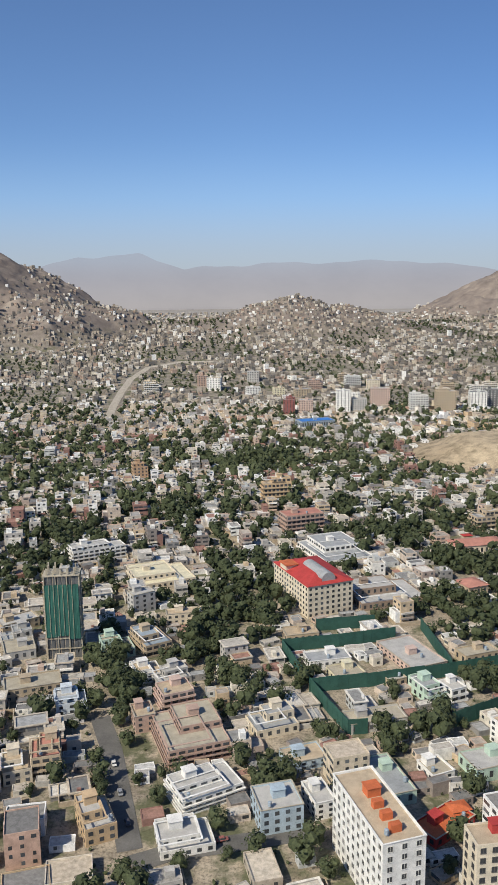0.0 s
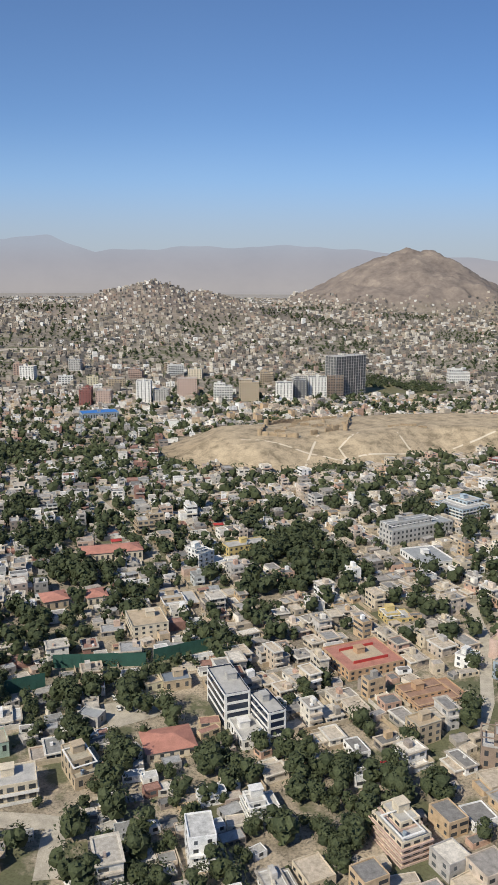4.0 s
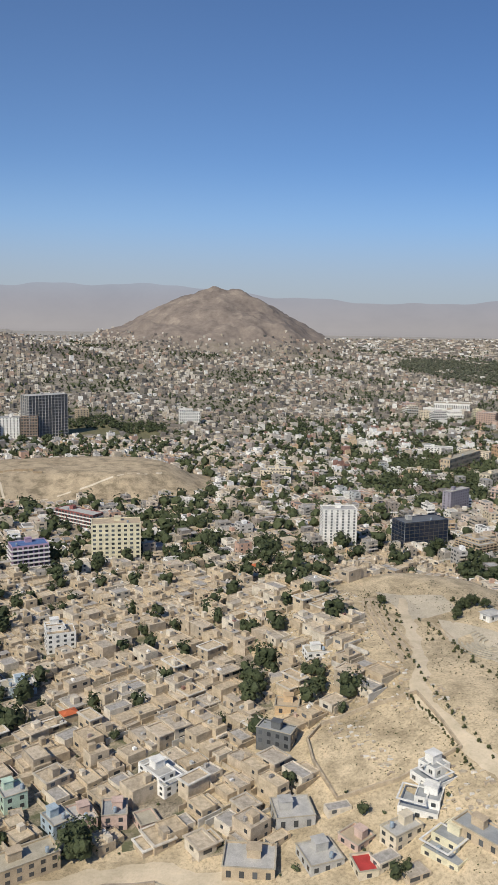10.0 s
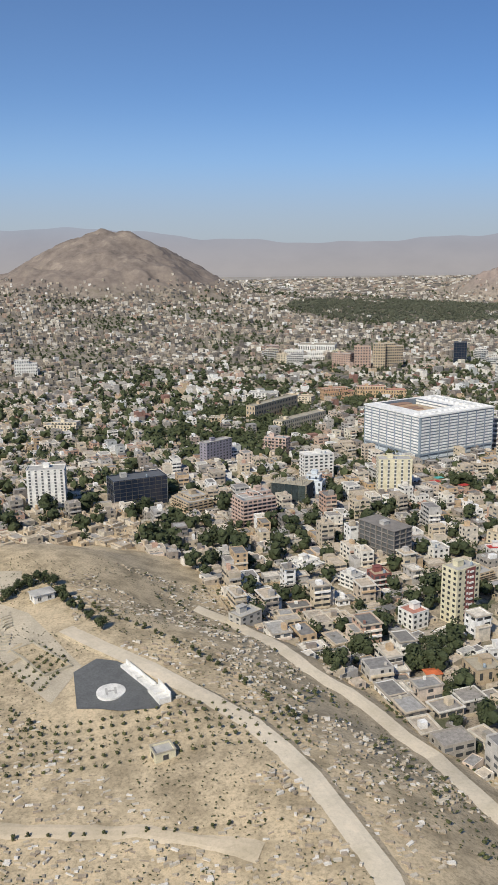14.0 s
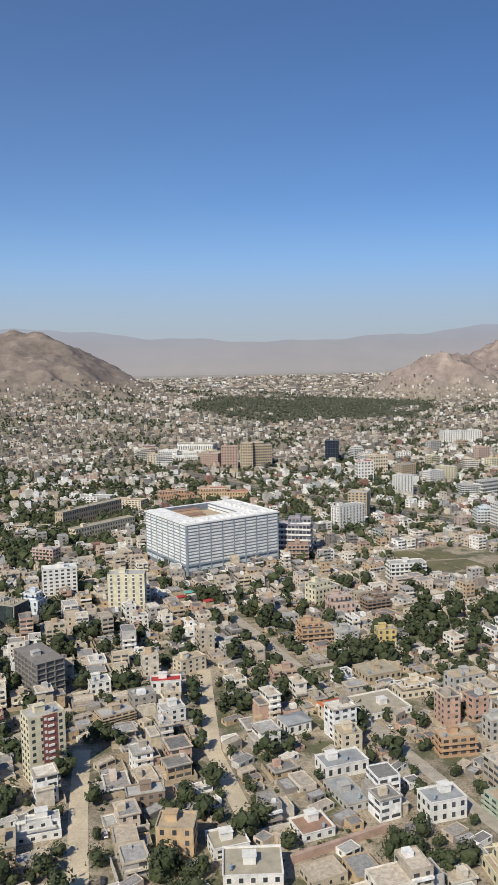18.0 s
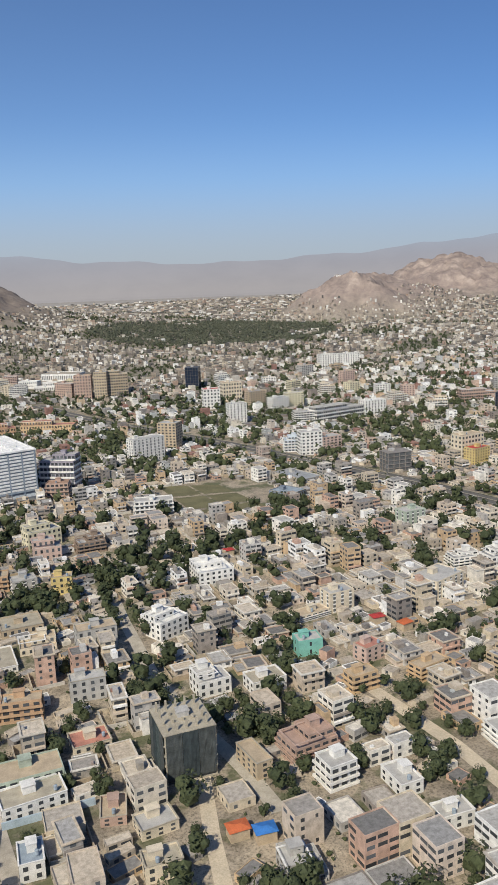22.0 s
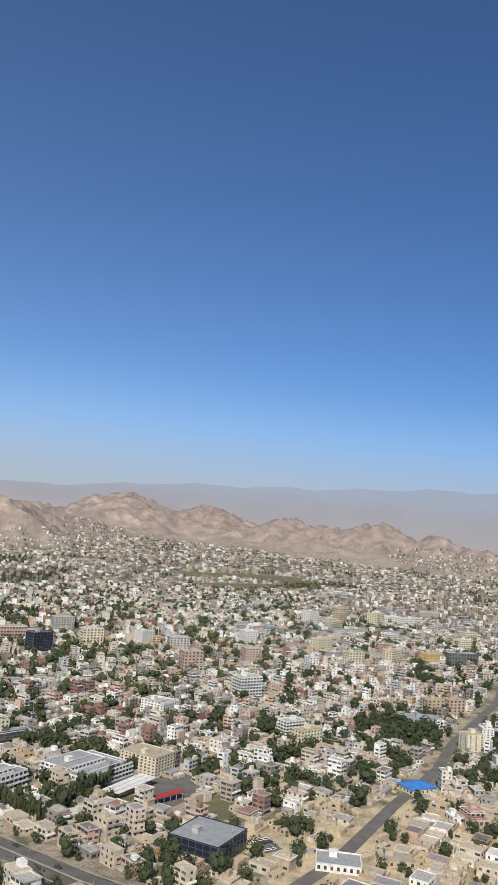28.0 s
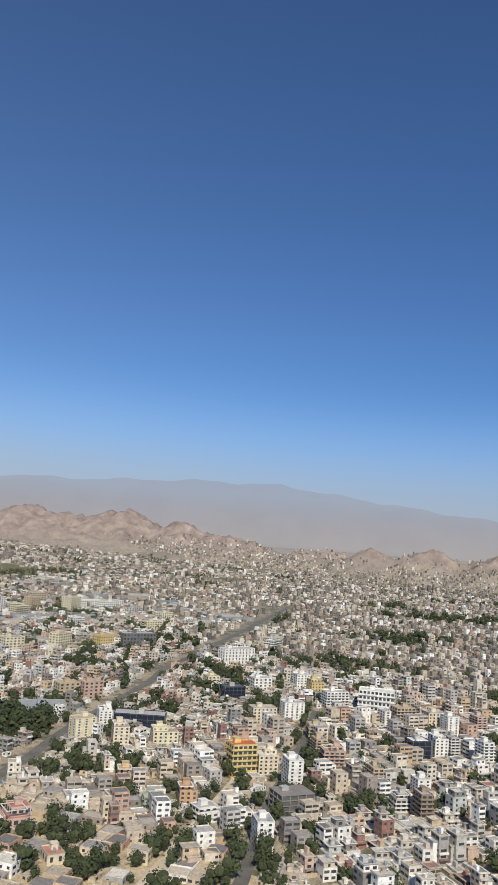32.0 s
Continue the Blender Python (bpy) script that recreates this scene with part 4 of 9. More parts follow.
def make_frame(top, w, d, h, floors, wall):
    """A building site: slabs and columns round a dark core, with netting where it is green."""
    fh = h / floors
    rnd = random.Random(int(w * 100))
    tint = PAINT["lime" if wall == "green" else "grey" if h > 40 else "raw"]
    slim = h > 1.5 * w
    for f in range(floors + 1):
        part("slab", box_mesh("slab", tint, (-0.5, -0.5, f * fh - 0.14, w + 0.5, d + 0.5, f * fh + 0.14)), top, "bare concrete slab")
    for s, (length, foot) in enumerate(sides(w, d)):
        n = max(2, int(length / 3.5))
        for k in range(n):
            u = k * length / n
            part("column", box_mesh("column", tint, (u - 0.22, -0.48, 0, u + 0.22, -0.04, h)), top, "bare concrete column", foot)
        if wall == "green":
            for k in range(n):
                if slim and not (s == 0 and k % 4 < 3 or s == 3 and k == 0):
                    continue
                lo = fh * (rnd.uniform(1.5, 3) if slim else 0.4)
                bm = bmesh.new()
                cuboid(bm, k * length / n + 0.05, -0.66, lo, (k + 1) * length / n - 0.05, -0.58, h - (fh * 0.8 if slim else 0.0))
                bmesh.ops.subdivide_edges(bm, edges=[e for e in bm.edges if abs(e.verts[0].co.z - e.verts[1].co.z) > 1 or abs(e.verts[0].co.x - e.verts[1].co.x) > 1], cuts=5, use_grid_fill=True)
                for v in bm.verts:
                    v.co.y += rnd.uniform(-0.12, 0.08)
                part("netting", bm_mesh("netting", bm, PAINT["net"] if slim else M_NET), top, "safety netting hung over the scaffold", foot)
            for k in range(int(length / 1.6) if s in (0, 3) and slim else 0):
                part("scaffold_pole", box_mesh("scaffold_pole", PAINT["tan"], (k * 1.6, -1.0, 0, k * 1.6 + 0.1, -0.9, h + 0.6)), top, "", foot)
    if wall == "green":
        for a in range(5):
            for b in range(4):
                part("column_stub", box_mesh("column_stub", PAINT["lime"], (w * (0.06 + 0.2 * a), d * (0.08 + 0.26 * b), h, w * (0.06 + 0.2 * a) + 0.5, d * (0.08 + 0.26 * b) + 0.5, h + rnd.uniform(1.0, 3.0))), top, "raw column stub")


# ---- trees ----
def crown_mesh(seed, lobes, leaves, size=1.0, mat=None):
    """A ragged crown: uneven lobes and many small leaf clumps that stand out of them."""
    rnd = random.Random(seed)
    bm = bmesh.new()
    for k in range(lobes):
        a, rr = rnd.uniform(0, 6.28), rnd.uniform(0.15, 0.62)
        c = Vector((rr * math.cos(a), rr * math.sin(a), rnd.uniform(0.45, 1.35)))
        r = rnd.uniform(0.3, 0.52)
        res = bmesh.ops.create_icosphere(bm, subdivisions=1, radius=r)
        for v in res["verts"]:
            v.co = c + v.co * rnd.uniform(0.62, 0.9)
        for _ in range(leaves // lobes):
            n = Vector((rnd.gauss(0, 1), rnd.gauss(0, 1), rnd.gauss(0.25, 1))).normalized()
            p = c + n * r * rnd.uniform(0.75, 1.2)
            t = n.orthogonal().normalized()
            t.rotate(Matrix.Rotation(rnd.uniform(0, 6.28), 3, n))
            b = n.cross(t)
            s = rnd.uniform(0.05, 0.11)
            bm.faces.new([bm.verts.new(p + t * s), bm.verts.new(p - t * s * 0.6 + b * s + n * 0.06), bm.verts.new(p - t * s * 0.7 - b * s * 0.8)])
    bmesh.ops.scale(bm, verts=bm.verts, vec=(size, size, size))
    return bm_mesh("crown", bm, mat or M_LEAF)


def trunk_mesh(seed):
    rnd = random.Random(seed)
    bm = bmesh.new()
    drum(bm, 0, 0, -0.3, 0.7, 0.09, 0.06, 7)
    for k in range(4):
        a = k * 1.57 + rnd.uniform(-0.4, 0.4)
        p, q = Vector((0, 0, 0.55)), Vector((0.45 * math.cos(a), 0.45 * math.sin(a), 1.0 + 0.2 * rnd.random()))
        t = (q - p).orthogonal().normalized() * 0.035
        b = (q - p).normalized().cross(t)
        lo, hi = [bm.verts.new(p + v) for v in (t, b, -t, -b)], [bm.verts.new(q + v * 0.4) for v in (t, b, -t, -b)]
        for i in range(4):
            bm.faces.new((lo[i], lo[(i + 1) % 4], hi[(i + 1) % 4], hi[i]))
    return bm_mesh("trunk", bm, M_BARK)


CROWNS = [crown_mesh(s, 9 + s % 3, 1000) for s in range(6)]
TALL = [crown_mesh(20 + s, 9, 900) for s in range(2)]
TRUNKS = [trunk_mesh(s) for s in range(3)]
tree_count = 0


def tree(x, y, size, kind="round"):
    global tree_count
    tree_count += 1
    k = tree_count
    label = "dark green broad-leaved street tree" if kind == "round" else "tall narrow dark green poplar"
    ob = empty("tree", label, "tree", pose(x, y, float(height(x, y)), 0, 0, k * 77 % 360))
    s = (size, size, size * (0.95 if kind == "round" else 1.9)) if kind == "round" else (size * 0.5, size * 0.5, size * 1.5)
    part("trunk", TRUNKS[k % 3], ob, "", Matrix.Diagonal((*s, 1)))
    part("crown", CROWNS[k % 6] if kind == "round" else TALL[k % 2], ob, "", Matrix.Diagonal((*s, 1)))
    return ob


# ---- roads, walls and other long things ----
def along(pts, step):
    out = []
    for (ax, ay), (bx, by) in zip(pts[:-1], pts[1:]):
        n = max(1, int(math.hypot(bx - ax, by - ay) / step))
        out += [(ax + (bx - ax) * i / n, ay + (by - ay) * i / n) for i in range(n)]
    out.append(pts[-1])
    return np.array(out)


def ribbon(pts, offsets, lift, step=4.0):
    p = along(pts, step)
    t = np.gradient(p, axis=0)
    t /= np.linalg.norm(t, axis=1)[:, None]
    nrm = np.stack([t[:, 1], -t[:, 0]], 1)
    cols = []
    for o in offsets:
        q = p + nrm * o
        cols.append(np.stack([q[:, 0], q[:, 1], surface(q[:, 0], q[:, 1]) + lift], 1))
    n, m = len(p), len(offsets)
    v = np.stack(cols, 1).reshape(-1, 3)
    i = (np.arange(n - 1)[:, None] * m + np.arange(m - 1)[None]).ravel()
    return v, np.stack([i, i + 1, i + m + 1, i + m], 1)


def road(name, pts, width, mat, label, lift=0.1, clear=1.0):
    LINES.append((pts, width / 2 + clear))
    if name in ("street", "avenue"):
        STREETS.append((pts, width + 2 * max(0.0, clear - 1.0)))
    v, q = ribbon(pts, np.linspace(-width / 2, width / 2, 4), lift)
    return tagged(new(name, mesh_from(name, v, q[:, ::-1], [mat])), label, "road", kind="structure")


def worn_track(name, pts, width, label):
    """A trodden track whose edges wander, laid on the ground."""
    p = along(pts, 2.0)
    for _ in range(3):
        p[1:-1] = (p[:-2] + 2 * p[1:-1] + p[2:]) / 4
    t = np.gradient(p, axis=0)
    t /= np.linalg.norm(t, axis=1)[:, None]
    nrm = np.stack([t[:, 1], -t[:, 0]], 1)
    half = width / 2 * (1 + 0.5 * rough(p[:, 0], p[:, 1], 5.0, 2.0)[:, None])
    cols = [np.column_stack([q, surface(*q.T) + 0.14 - 0.12 * (abs(k) == 1)]) for k in (-1, -0.5, 0, 0.5, 1) for q in [p + nrm * half * k * (1 + 0.3 * rough(p[:, 0], p[:, 1], 3.0, k)[:, None])]]
    v = np.stack(cols, 1).reshape(-1, 3)
    i = (np.arange(len(p) - 1)[:, None] * 5 + np.arange(4)[None]).ravel()
    LINES.append((pts, width / 2))
    return tagged(new(name, mesh_from(name, v, np.stack([i, i + 5, i + 6, i + 1], 1), [M_PATH])), label, "road", kind="structure")


def bench_road(name, pts, width, mat, label):
    """A track cut level into a slope, with its banks on both sides."""
    LINES.append((pts, width / 2))
    p = along(pts, 4.0)
    t = np.gradient(p, axis=0)
    t /= np.linalg.norm(t, axis=1)[:, None]
    nrm = np.stack([t[:, 1], -t[:, 0]], 1)
    mid = np.maximum(surface(p[:, 0], p[:, 1]), np.maximum(surface(*(p + nrm * width * 0.45).T), surface(*(p - nrm * width * 0.45).T))) + 0.1
    cols = []
    for o, drop in ((-width / 2 - 6, 3.2), (-width / 2, 0.1), (-width / 5, 0.0), (width / 5, 0.02), (width / 2, 0.1), (width / 2 + 6, 3.2)):
        q = p + nrm * o
        cols.append(np.stack([q[:, 0], q[:, 1], mid - drop], 1))
    n, m = len(p), len(cols)
    v = np.stack(cols, 1).reshape(-1, 3)
    i = (np.arange(n - 1)[:, None] * m + np.arange(m - 1)[None]).ravel()
    bank = np.isin(np.tile(np.arange(m - 1), n - 1), (0, m - 2)).astype(int)
    return tagged(new(name, mesh_from(name, v, np.stack([i, i + m, i + m + 1, i + 1], 1), [mat, M_SAND], bank)), label, "road", kind="structure")


def long_wall(name, pts, tall, thick, mat, label, category="wall"):
    """A free-standing wall that follows the ground, with a top and two faces."""
    p = along(pts, 5.0)
    t = np.gradient(p, axis=0)
    t /= np.linalg.norm(t, axis=1)[:, None]
    nrm = np.stack([t[:, 1], -t[:, 0]], 1) * thick / 2
    zs = height(p[:, 0], p[:, 1])
    rows = []
    for s, dz in ((1, -1.0), (1, tall), (-1, tall), (-1, -1.0)):
        q = p + nrm * s
        rows.append(np.stack([q[:, 0], q[:, 1], zs + dz], 1))
    n = len(p)
    v = np.stack(rows, 1).reshape(-1, 3)
    i = (np.arange(n - 1)[:, None] * 4 + np.arange(3)[None]).ravel()
    ends = [[0, 1, 2, 3], [4 * n - 1, 4 * n - 2, 4 * n - 3, 4 * n - 4]]
    q = np.concatenate([np.stack([i, i + 4, i + 5, i + 1], 1), ends])
    LINES.append((pts, thick / 2))
    return tagged(new(name, mesh_from(name, v, q, [mat])), label, category)


# ---- buildings that stand out, each at its place ----
block("hotel", "cream hotel with a red roof and a curved skylight", 22.6, 299.6, 22, 20.3, 32.8, 13.4, 6, "cream", "red", "hotel", False)
block("hall", "white hall with a grey metal roof", 36.0, 360.4, 20, 24.9, 34.2, 5.4, 2, "white", "steel", "bands", False)
block("office_block", "low dark-brick office block round a narrow court", 45.3, 307.4, 16, 29.4, 22.0, 6.1, 2, "brown", "grey", "rows", False)
block("apartment_block", "white apartment block with an orange roof hut", 76.0, 198.1, 26, 6.5, 15.8, 7.4, 4, "white", "tan", "orangebox", False)
block("apartment_block", "white apartment block with an orange roof canopy", 83.8, 164.4, 16, 14.6, 8.3, 12.3, 6, "white", "grey", "orangebox", False)
block("bungalow", "mint-green bungalow with a grey flat roof", 59.4, 191.0, 17, 14.3, 9.3, 4.0, 1, "mint", "grey", "rows", False)
block("hut", "small white garden house", 47.7, 190.7, 22, 6.8, 7.8, 2.5, 1, "white", "lime", "rows", False)
block("bungalow", "long mint-green bungalow with a metal roof", 34.7, 180.7, 16, 7.2, 17.4, 3.7, 1, "mint", "steel", "rows", False)
block("house", "pale pink two-storey house with rooftop huts", 54.5, 250.9, 22, 14.1, 23.6, 3.1, 2, "pink", "grey", "rows", False)
block("office", "white office with dark blue window bands", 162.7, 236.7, 16, 7.9, 18.0, 11.4, 4, "white", "grey", "glass", False)
block("office", "white office wing with dark blue window bands", 174.9, 227.9, 20, 5.5, 13.2, 10.0, 4, "white", "grey", "glass", False)
block("office_annex", "low white office annex with a flat roof", 167.1, 225.1, 16, 7.9, 12.5, 3.5, 1, "white", "grey", "rows", False)
block("shop_building", "bright yellow two-storey building", 170.8, 385.6, 21, 21.5, 8.6, 5.3, 2, "yellow", "grey", "rows", False)
block("apartment_block", "narrow white apartment block", 156.2, 367.1, 42, 9.8, 7.7, 10.5, 5, "white", "steel", "rows", False)
block("villa", "cream villa with a roof terrace", 131.1, 297.3, 15, 13.6, 15.0, 6.2, 3, "cream", "tan", "rows", False)
block("villa", "sand-coloured villa with balconies", 142.0, 325.0, 14, 15.0, 14.6, 3.0, 2, "tan", "grey", "rows", False)
block("bungalow", "bungalow with a faded red metal roof", 140.3, 221.4, 13, 14.1, 11.4, 2.7, 1, "cream", "redwash", "hip", False)
block("villa", "white villa with rounded balconies", 167.2, 193.3, 14, 8.0, 7.1, 5.0, 3, "white", "grey", "bands", False)
block("apartment_block", "cream apartment block with pink balcony bands", 200.7, 177.1, 21, 8.2, 12.5, 7.7, 5, "cream", "grey", "pinkbands", False)
block("house", "brown brick house with blue roof tarpaulin", 231.3, 210.9, -21, 9.1, 8.5, 9.8, 3, "brown", "grey", "rows", False)
block("house", "sand-coloured house with a walled roof", 217.6, 222.4, 23, 8.1, 6.5, 6.8, 3, "tan", "tan", "rows", False)
block("school", "orange school round a court with red roof edges", 205.3, 262.4, 19, 22.0, 19.3, 3.9, 2, "orange", "redwash", "court", False)
block("school", "orange-brown school wing with a rusty roof", 222.8, 241.2, 18, 19.8, 13.3, 2.3, 2, "orange", "rust", "rows", False)
block("mosque", "small grey mosque with a turquoise dome", 223.2, 176.9, -37, 10.3, 11.1, 4.6, 2, "grey", "steel", "mosque", False)
block("hospital", "pale grey hospital block with a dark roof edge", 251.8, 390.2, 24, 39.0, 10.4, 10.5, 4, "grey", "steel", "rows", False)
block("hall", "hall with a pale blue metal roof", 257.3, 356.7, 12, 17.0, 22.0, 3.1, 1, "white", "steel", "rows", False)
block("apartment_block", "purple and white block with a blue roof", 339.4, 438.9, 17, 18.3, 10.9, 11.8, 5, "purple", "blue", "bands", False)
block("office", "blue-grey glass office among flat-roofed houses", 299.4, 425.7, 28, 21.3, 20.3, 7.6, 4, "lblue", "grey", "bands", False)
block("house", "cream house with a flat roof", 315.9, 392.6, 13, 11.8, 12.2, 5.0, 2, "cream", "tan", "rows", False)
block("apartment_block", "white block with long balconies", 311.1, 360.8, 12, 14.8, 10.6, 6.0, 4, "white", "grey", "bands", False)
block("hotel", "cream hotel with a grid of dark windows", 377.9, 452.3, -1, 25.7, 13.0, 19.4, 8, "pale", "tan", "hotelgrid", False)
block("apartment_block", "dark red block with white bands", 355.6, 537.0, -44, 31.5, 9.4, 9.3, 4, "maroon", "grey", "bands", False)
block("tower_block", "white tower block with dark vertical stripes", 507.7, 467.2, -6, 19.7, 11.3, 21.0, 12, "white", "grey", "stripes", False)
block("apartment_block", "white apartment block with square windows", 362.0, 333.9, 10, 10.9, 8.6, 9.8, 5, "white", "tan", "rows", False)
block("apartment_block", "reddish concrete block with open balconies", 311.4, 185.3, 52, 12.3, 11.0, 7.1, 4, "pink", "grey", "bands", False)
block("apartment_block", "grey block with a tall green stair window", 328.9, 188.0, 29, 9.2, 11.0, 5.0, 3, "grey", "tan", "green", False)
block("apartment_block", "grey concrete block among flat-roofed houses", 302.3, 280.6, 41, 11.8, 10.8, 5.7, 3, "grey", "grey", "rows", False)
block("house", "white house with stepped grey roofs", 397.5, 232.1, 31, 9.0, 12.1, 5.2, 3, "white", "grey", "rows", False)
block("house", "mint-green house with a flat parapeted roof", 356.9, 235.3, 23, 6.3, 6.5, 4.9, 2, "mint", "grey", "rows", False)
block("house", "house with a blue-grey roof", 345.1, 199.4, 34, 8.4, 9.7, 4.7, 2, "grey", "blue", "rows", False)
block("house", "white hillside house with stacked rooms", 461.2, 207.0, 24, 8.4, 8.6, 4.5, 2, "white", "steel", "rows")
block("house", "dark grey-blue house with balconies", 432.9, 239.5, 55, 5.3, 10.4, 5.1, 2, "dark", "steel", "rows", False)
block("office", "dark unfinished office tower wrapped in glass", 551.9, 454.0, 12, 29.7, 13.1, 15.3, 7, "dark", "dark", "glass", False)
block("tower_block", "grey-purple tower block among flat-roofed houses", 616.7, 533.6, 31, 22.1, 6.7, 15.7, 8, "lpurple", "grey", "rows", False)
block("apartment_block", "tan block with corner balconies", 588.2, 435.4, 21, 14.6, 17.7, 7.8, 5, "tan", "grey", "bands", False)
block("apartment_block", "pink and brick-red twin block", 610.9, 409.1, 14, 18.4, 12.3, 15.5, 8, "pink", "grey", "bands", False)
block("apartment_block", "white block with a grid of windows", 667.7, 489.6, 1, 18.9, 9.5, 15.0, 7, "white", "white", "hotelgrid", False)
block("office", "dark green netted building site", 637.2, 452.5, -37, 19.7, 11.4, 9.9, 3, "green", "grey", "frame", False)
block("apartment_block", "blue and white block", 656.6, 452.7, -35, 9.6, 7.6, 12.9, 4, "bluewhite", "grey", "rows", False)
block("tower_block", "pale yellow tower block with balconies", 699.7, 451.9, -14, 19.0, 9.6, 19.8, 9, "pale", "grey", "stripes", False)
block("tower_block", "pale yellow tower with a maroon balcony strip", 659.5, 286.2, 19, 11.6, 7.5, 21.3, 10, "pale", "grey", "maroonstripe", False)
block("apartment_block", "low tan block beside the tower", 683.9, 318.7, 16, 12.7, 7.6, 4.2, 4, "tan", "grey", "bands", False)
block("building_site", "unfinished concrete frame of a block", 662.6, 347.5, 22, 10.7, 21.0, 15.0, 7, "dark", "dark", "frame", False)
block("mansion", "white three-storey mansion with a gabled attic", 643.7, 188.7, 8, 8.6, 8.0, 9.7, 3, "white", "grey", "rows")
block("villa", "white villa with a flat roof", 626.0, 181.9, 13, 8.1, 8.4, 4.6, 2, "white", "grey", "rows")
block("house", "brown house with a flat roof", 686.0, 264.6, 0, 11.0, 6.1, 4.4, 2, "brown", "grey", "rows", False)
block("house", "white house with a pink terrace", 642.8, 286.1, 18, 7.6, 7.7, 6.4, 3, "white", "redwash", "rows", False)
block("house", "long white two-storey house", 621.5, 345.4, 28, 13.4, 10.4, 2.8, 2, "white", "white", "rows", False)
block("house", "grey house beside the hill road", 581.3, 289.8, 29, 9.9, 6.3, 3.9, 2, "grey", "grey", "rows", False)
block("mall", "huge white and pale blue shopping and apartment block", 753.2, 510.9, 17, 67.0, 56.2, 31.7, 12, "bluewhite", "white", "mall", False)
block("tower_block", "purple-grey and red block", 819.9, 542.4, -28, 22.7, 11.7, 25.5, 7, "lpurple", "grey", "bands", False)
block("tower_block", "white and pale blue tower block", 889.9, 603.5, 20, 26.9, 9.8, 18.3, 8, "white", "grey", "stripes", False)
block("house", "white house with a dark stair window", 767.0, 235.3, 1, 11.5, 8.1, 6.3, 2, "white", "steel", "rows", False)
block("house", "orange house with tiered balconies", 788.8, 268.2, -7, 12.1, 5.8, 6.6, 3, "orange", "tan", "bands", False)
block("house", "cream house with an orange tiled roof", 762.7, 299.1, 9, 9.6, 9.8, 5.2, 2, "cream", "scarlet", "hip", False)
block("house", "cream house with a roof terrace", 758.7, 279.6, 2, 7.2, 7.1, 6.8, 3, "cream", "tan", "rows", False)
block("house", "apricot-painted house with a blank side wall", 690.5, 240.8, -20, 9.9, 7.5, 8.7, 3, "apricot", "tan", "rows", False)
block("house", "white three-storey house among flat-roofed houses", 704.7, 313.8, 8, 8.6, 6.4, 6.4, 3, "white", "grey", "rows", False)
block("house", "white house with a red roof", 704.6, 340.8, -9, 11.7, 5.7, 6.3, 2, "white", "red", "rows", False)
block("house", "low house with a rusty sheet roof", 729.5, 236.6, 7, 9.9, 8.7, 2.4, 1, "white", "rust", "rows", False)
block("house", "wide white house with roof terraces", 703.7, 221.6, -14, 14.7, 11.5, 5.3, 2, "white", "lime", "rows", False)
block("apartment_block", "white apartment block among flat-roofed houses", 872.6, 351.8, 3, 15.8, 14.4, 8.5, 4, "white", "white", "rows", False)
block("apartment_block", "white apartment block with a corner terrace", 845.6, 304.6, 27, 13.4, 9.1, 9.3, 4, "white", "white", "rows", False)
block("apartment_block", "grey-tan apartment house among flat-roofed houses", 816.0, 307.1, 4, 14.4, 7.3, 8.2, 3, "grey", "tan", "rows", False)
block("apartment_block", "grey plastered apartment house", 809.9, 272.4, -0, 11.2, 5.8, 7.4, 3, "grey", "grey", "rows", False)
block("house", "yellow house with a flat parapeted roof", 811.7, 366.3, -8, 8.7, 5.8, 8.1, 3, "yellow", "tan", "rows", False)
block("house", "pale cream block with flat roof", 805.9, 431.0, 20, 17.8, 8.7, 11.5, 4, "pale", "grey", "rows", False)
block("house", "salmon-pink house with a flat parapeted roof", 807.0, 411.2, 1, 13.3, 8.7, 10.2, 3, "pink", "grey", "rows", False)
block("house", "brown house with balconies", 828.5, 414.7, 6, 13.5, 8.7, 7.5, 4, "brown", "grey", "bands", False)
block("house", "orange-brown house with balconies", 780.1, 380.2, -5, 14.5, 8.7, 9.0, 4, "orange", "tan", "bands", False)
block("apartment_block", "white balcony block among flat-roofed houses", 865.2, 463.5, -8, 21.5, 8.8, 10.1, 4, "white", "grey", "bands", False)
block("house", "sage-green house with long balconies", 786.9, 229.5, 5, 17.2, 9.7, 5.1, 3, "sage", "tan", "bands", False)
block("house", "white house beside a turquoise wall", 788.0, 220.0, 9, 16.1, 8.7, 4.0, 2, "white", "lime", "rows", False)
block("house", "bright turquoise house among flat-roofed houses", 888.0, 275.8, -3, 9.0, 7.2, 6.0, 2, "teal", "grey", "blank", False)
block("house", "white house with dark window rows", 848.3, 260.2, 7, 11.0, 8.7, 7.9, 3, "white", "grey", "rows", False)
block("house", "white two-storey house among flat-roofed houses", 864.8, 256.0, 6, 11.7, 8.4, 4.5, 2, "white", "lime", "rows", False)
block("apartment_block", "rose-tan block with patterned tile roofs", 863.5, 216.6, 10, 13.7, 10.1, 6.8, 4, "rosetan", "pattern", "bands", False)
block("house", "narrow tan brick house", 851.7, 214.4, 11, 4.9, 11.5, 5.1, 3, "tan", "tan", "rows", False)
block("house", "white house with dark-edged balconies", 868.1, 203.8, 9, 8.1, 7.7, 6.7, 3, "white", "grey", "bands", False)
block("house", "white and grey villa", 883.5, 195.1, 5, 6.6, 9.8, 3.8, 2, "white", "grey", "rows", False)
block("apartment_block", "cream block with dark vertical strips", 913.2, 305.2, 8, 11.1, 8.1, 8.6, 5, "cream", "grey", "stripes", False)
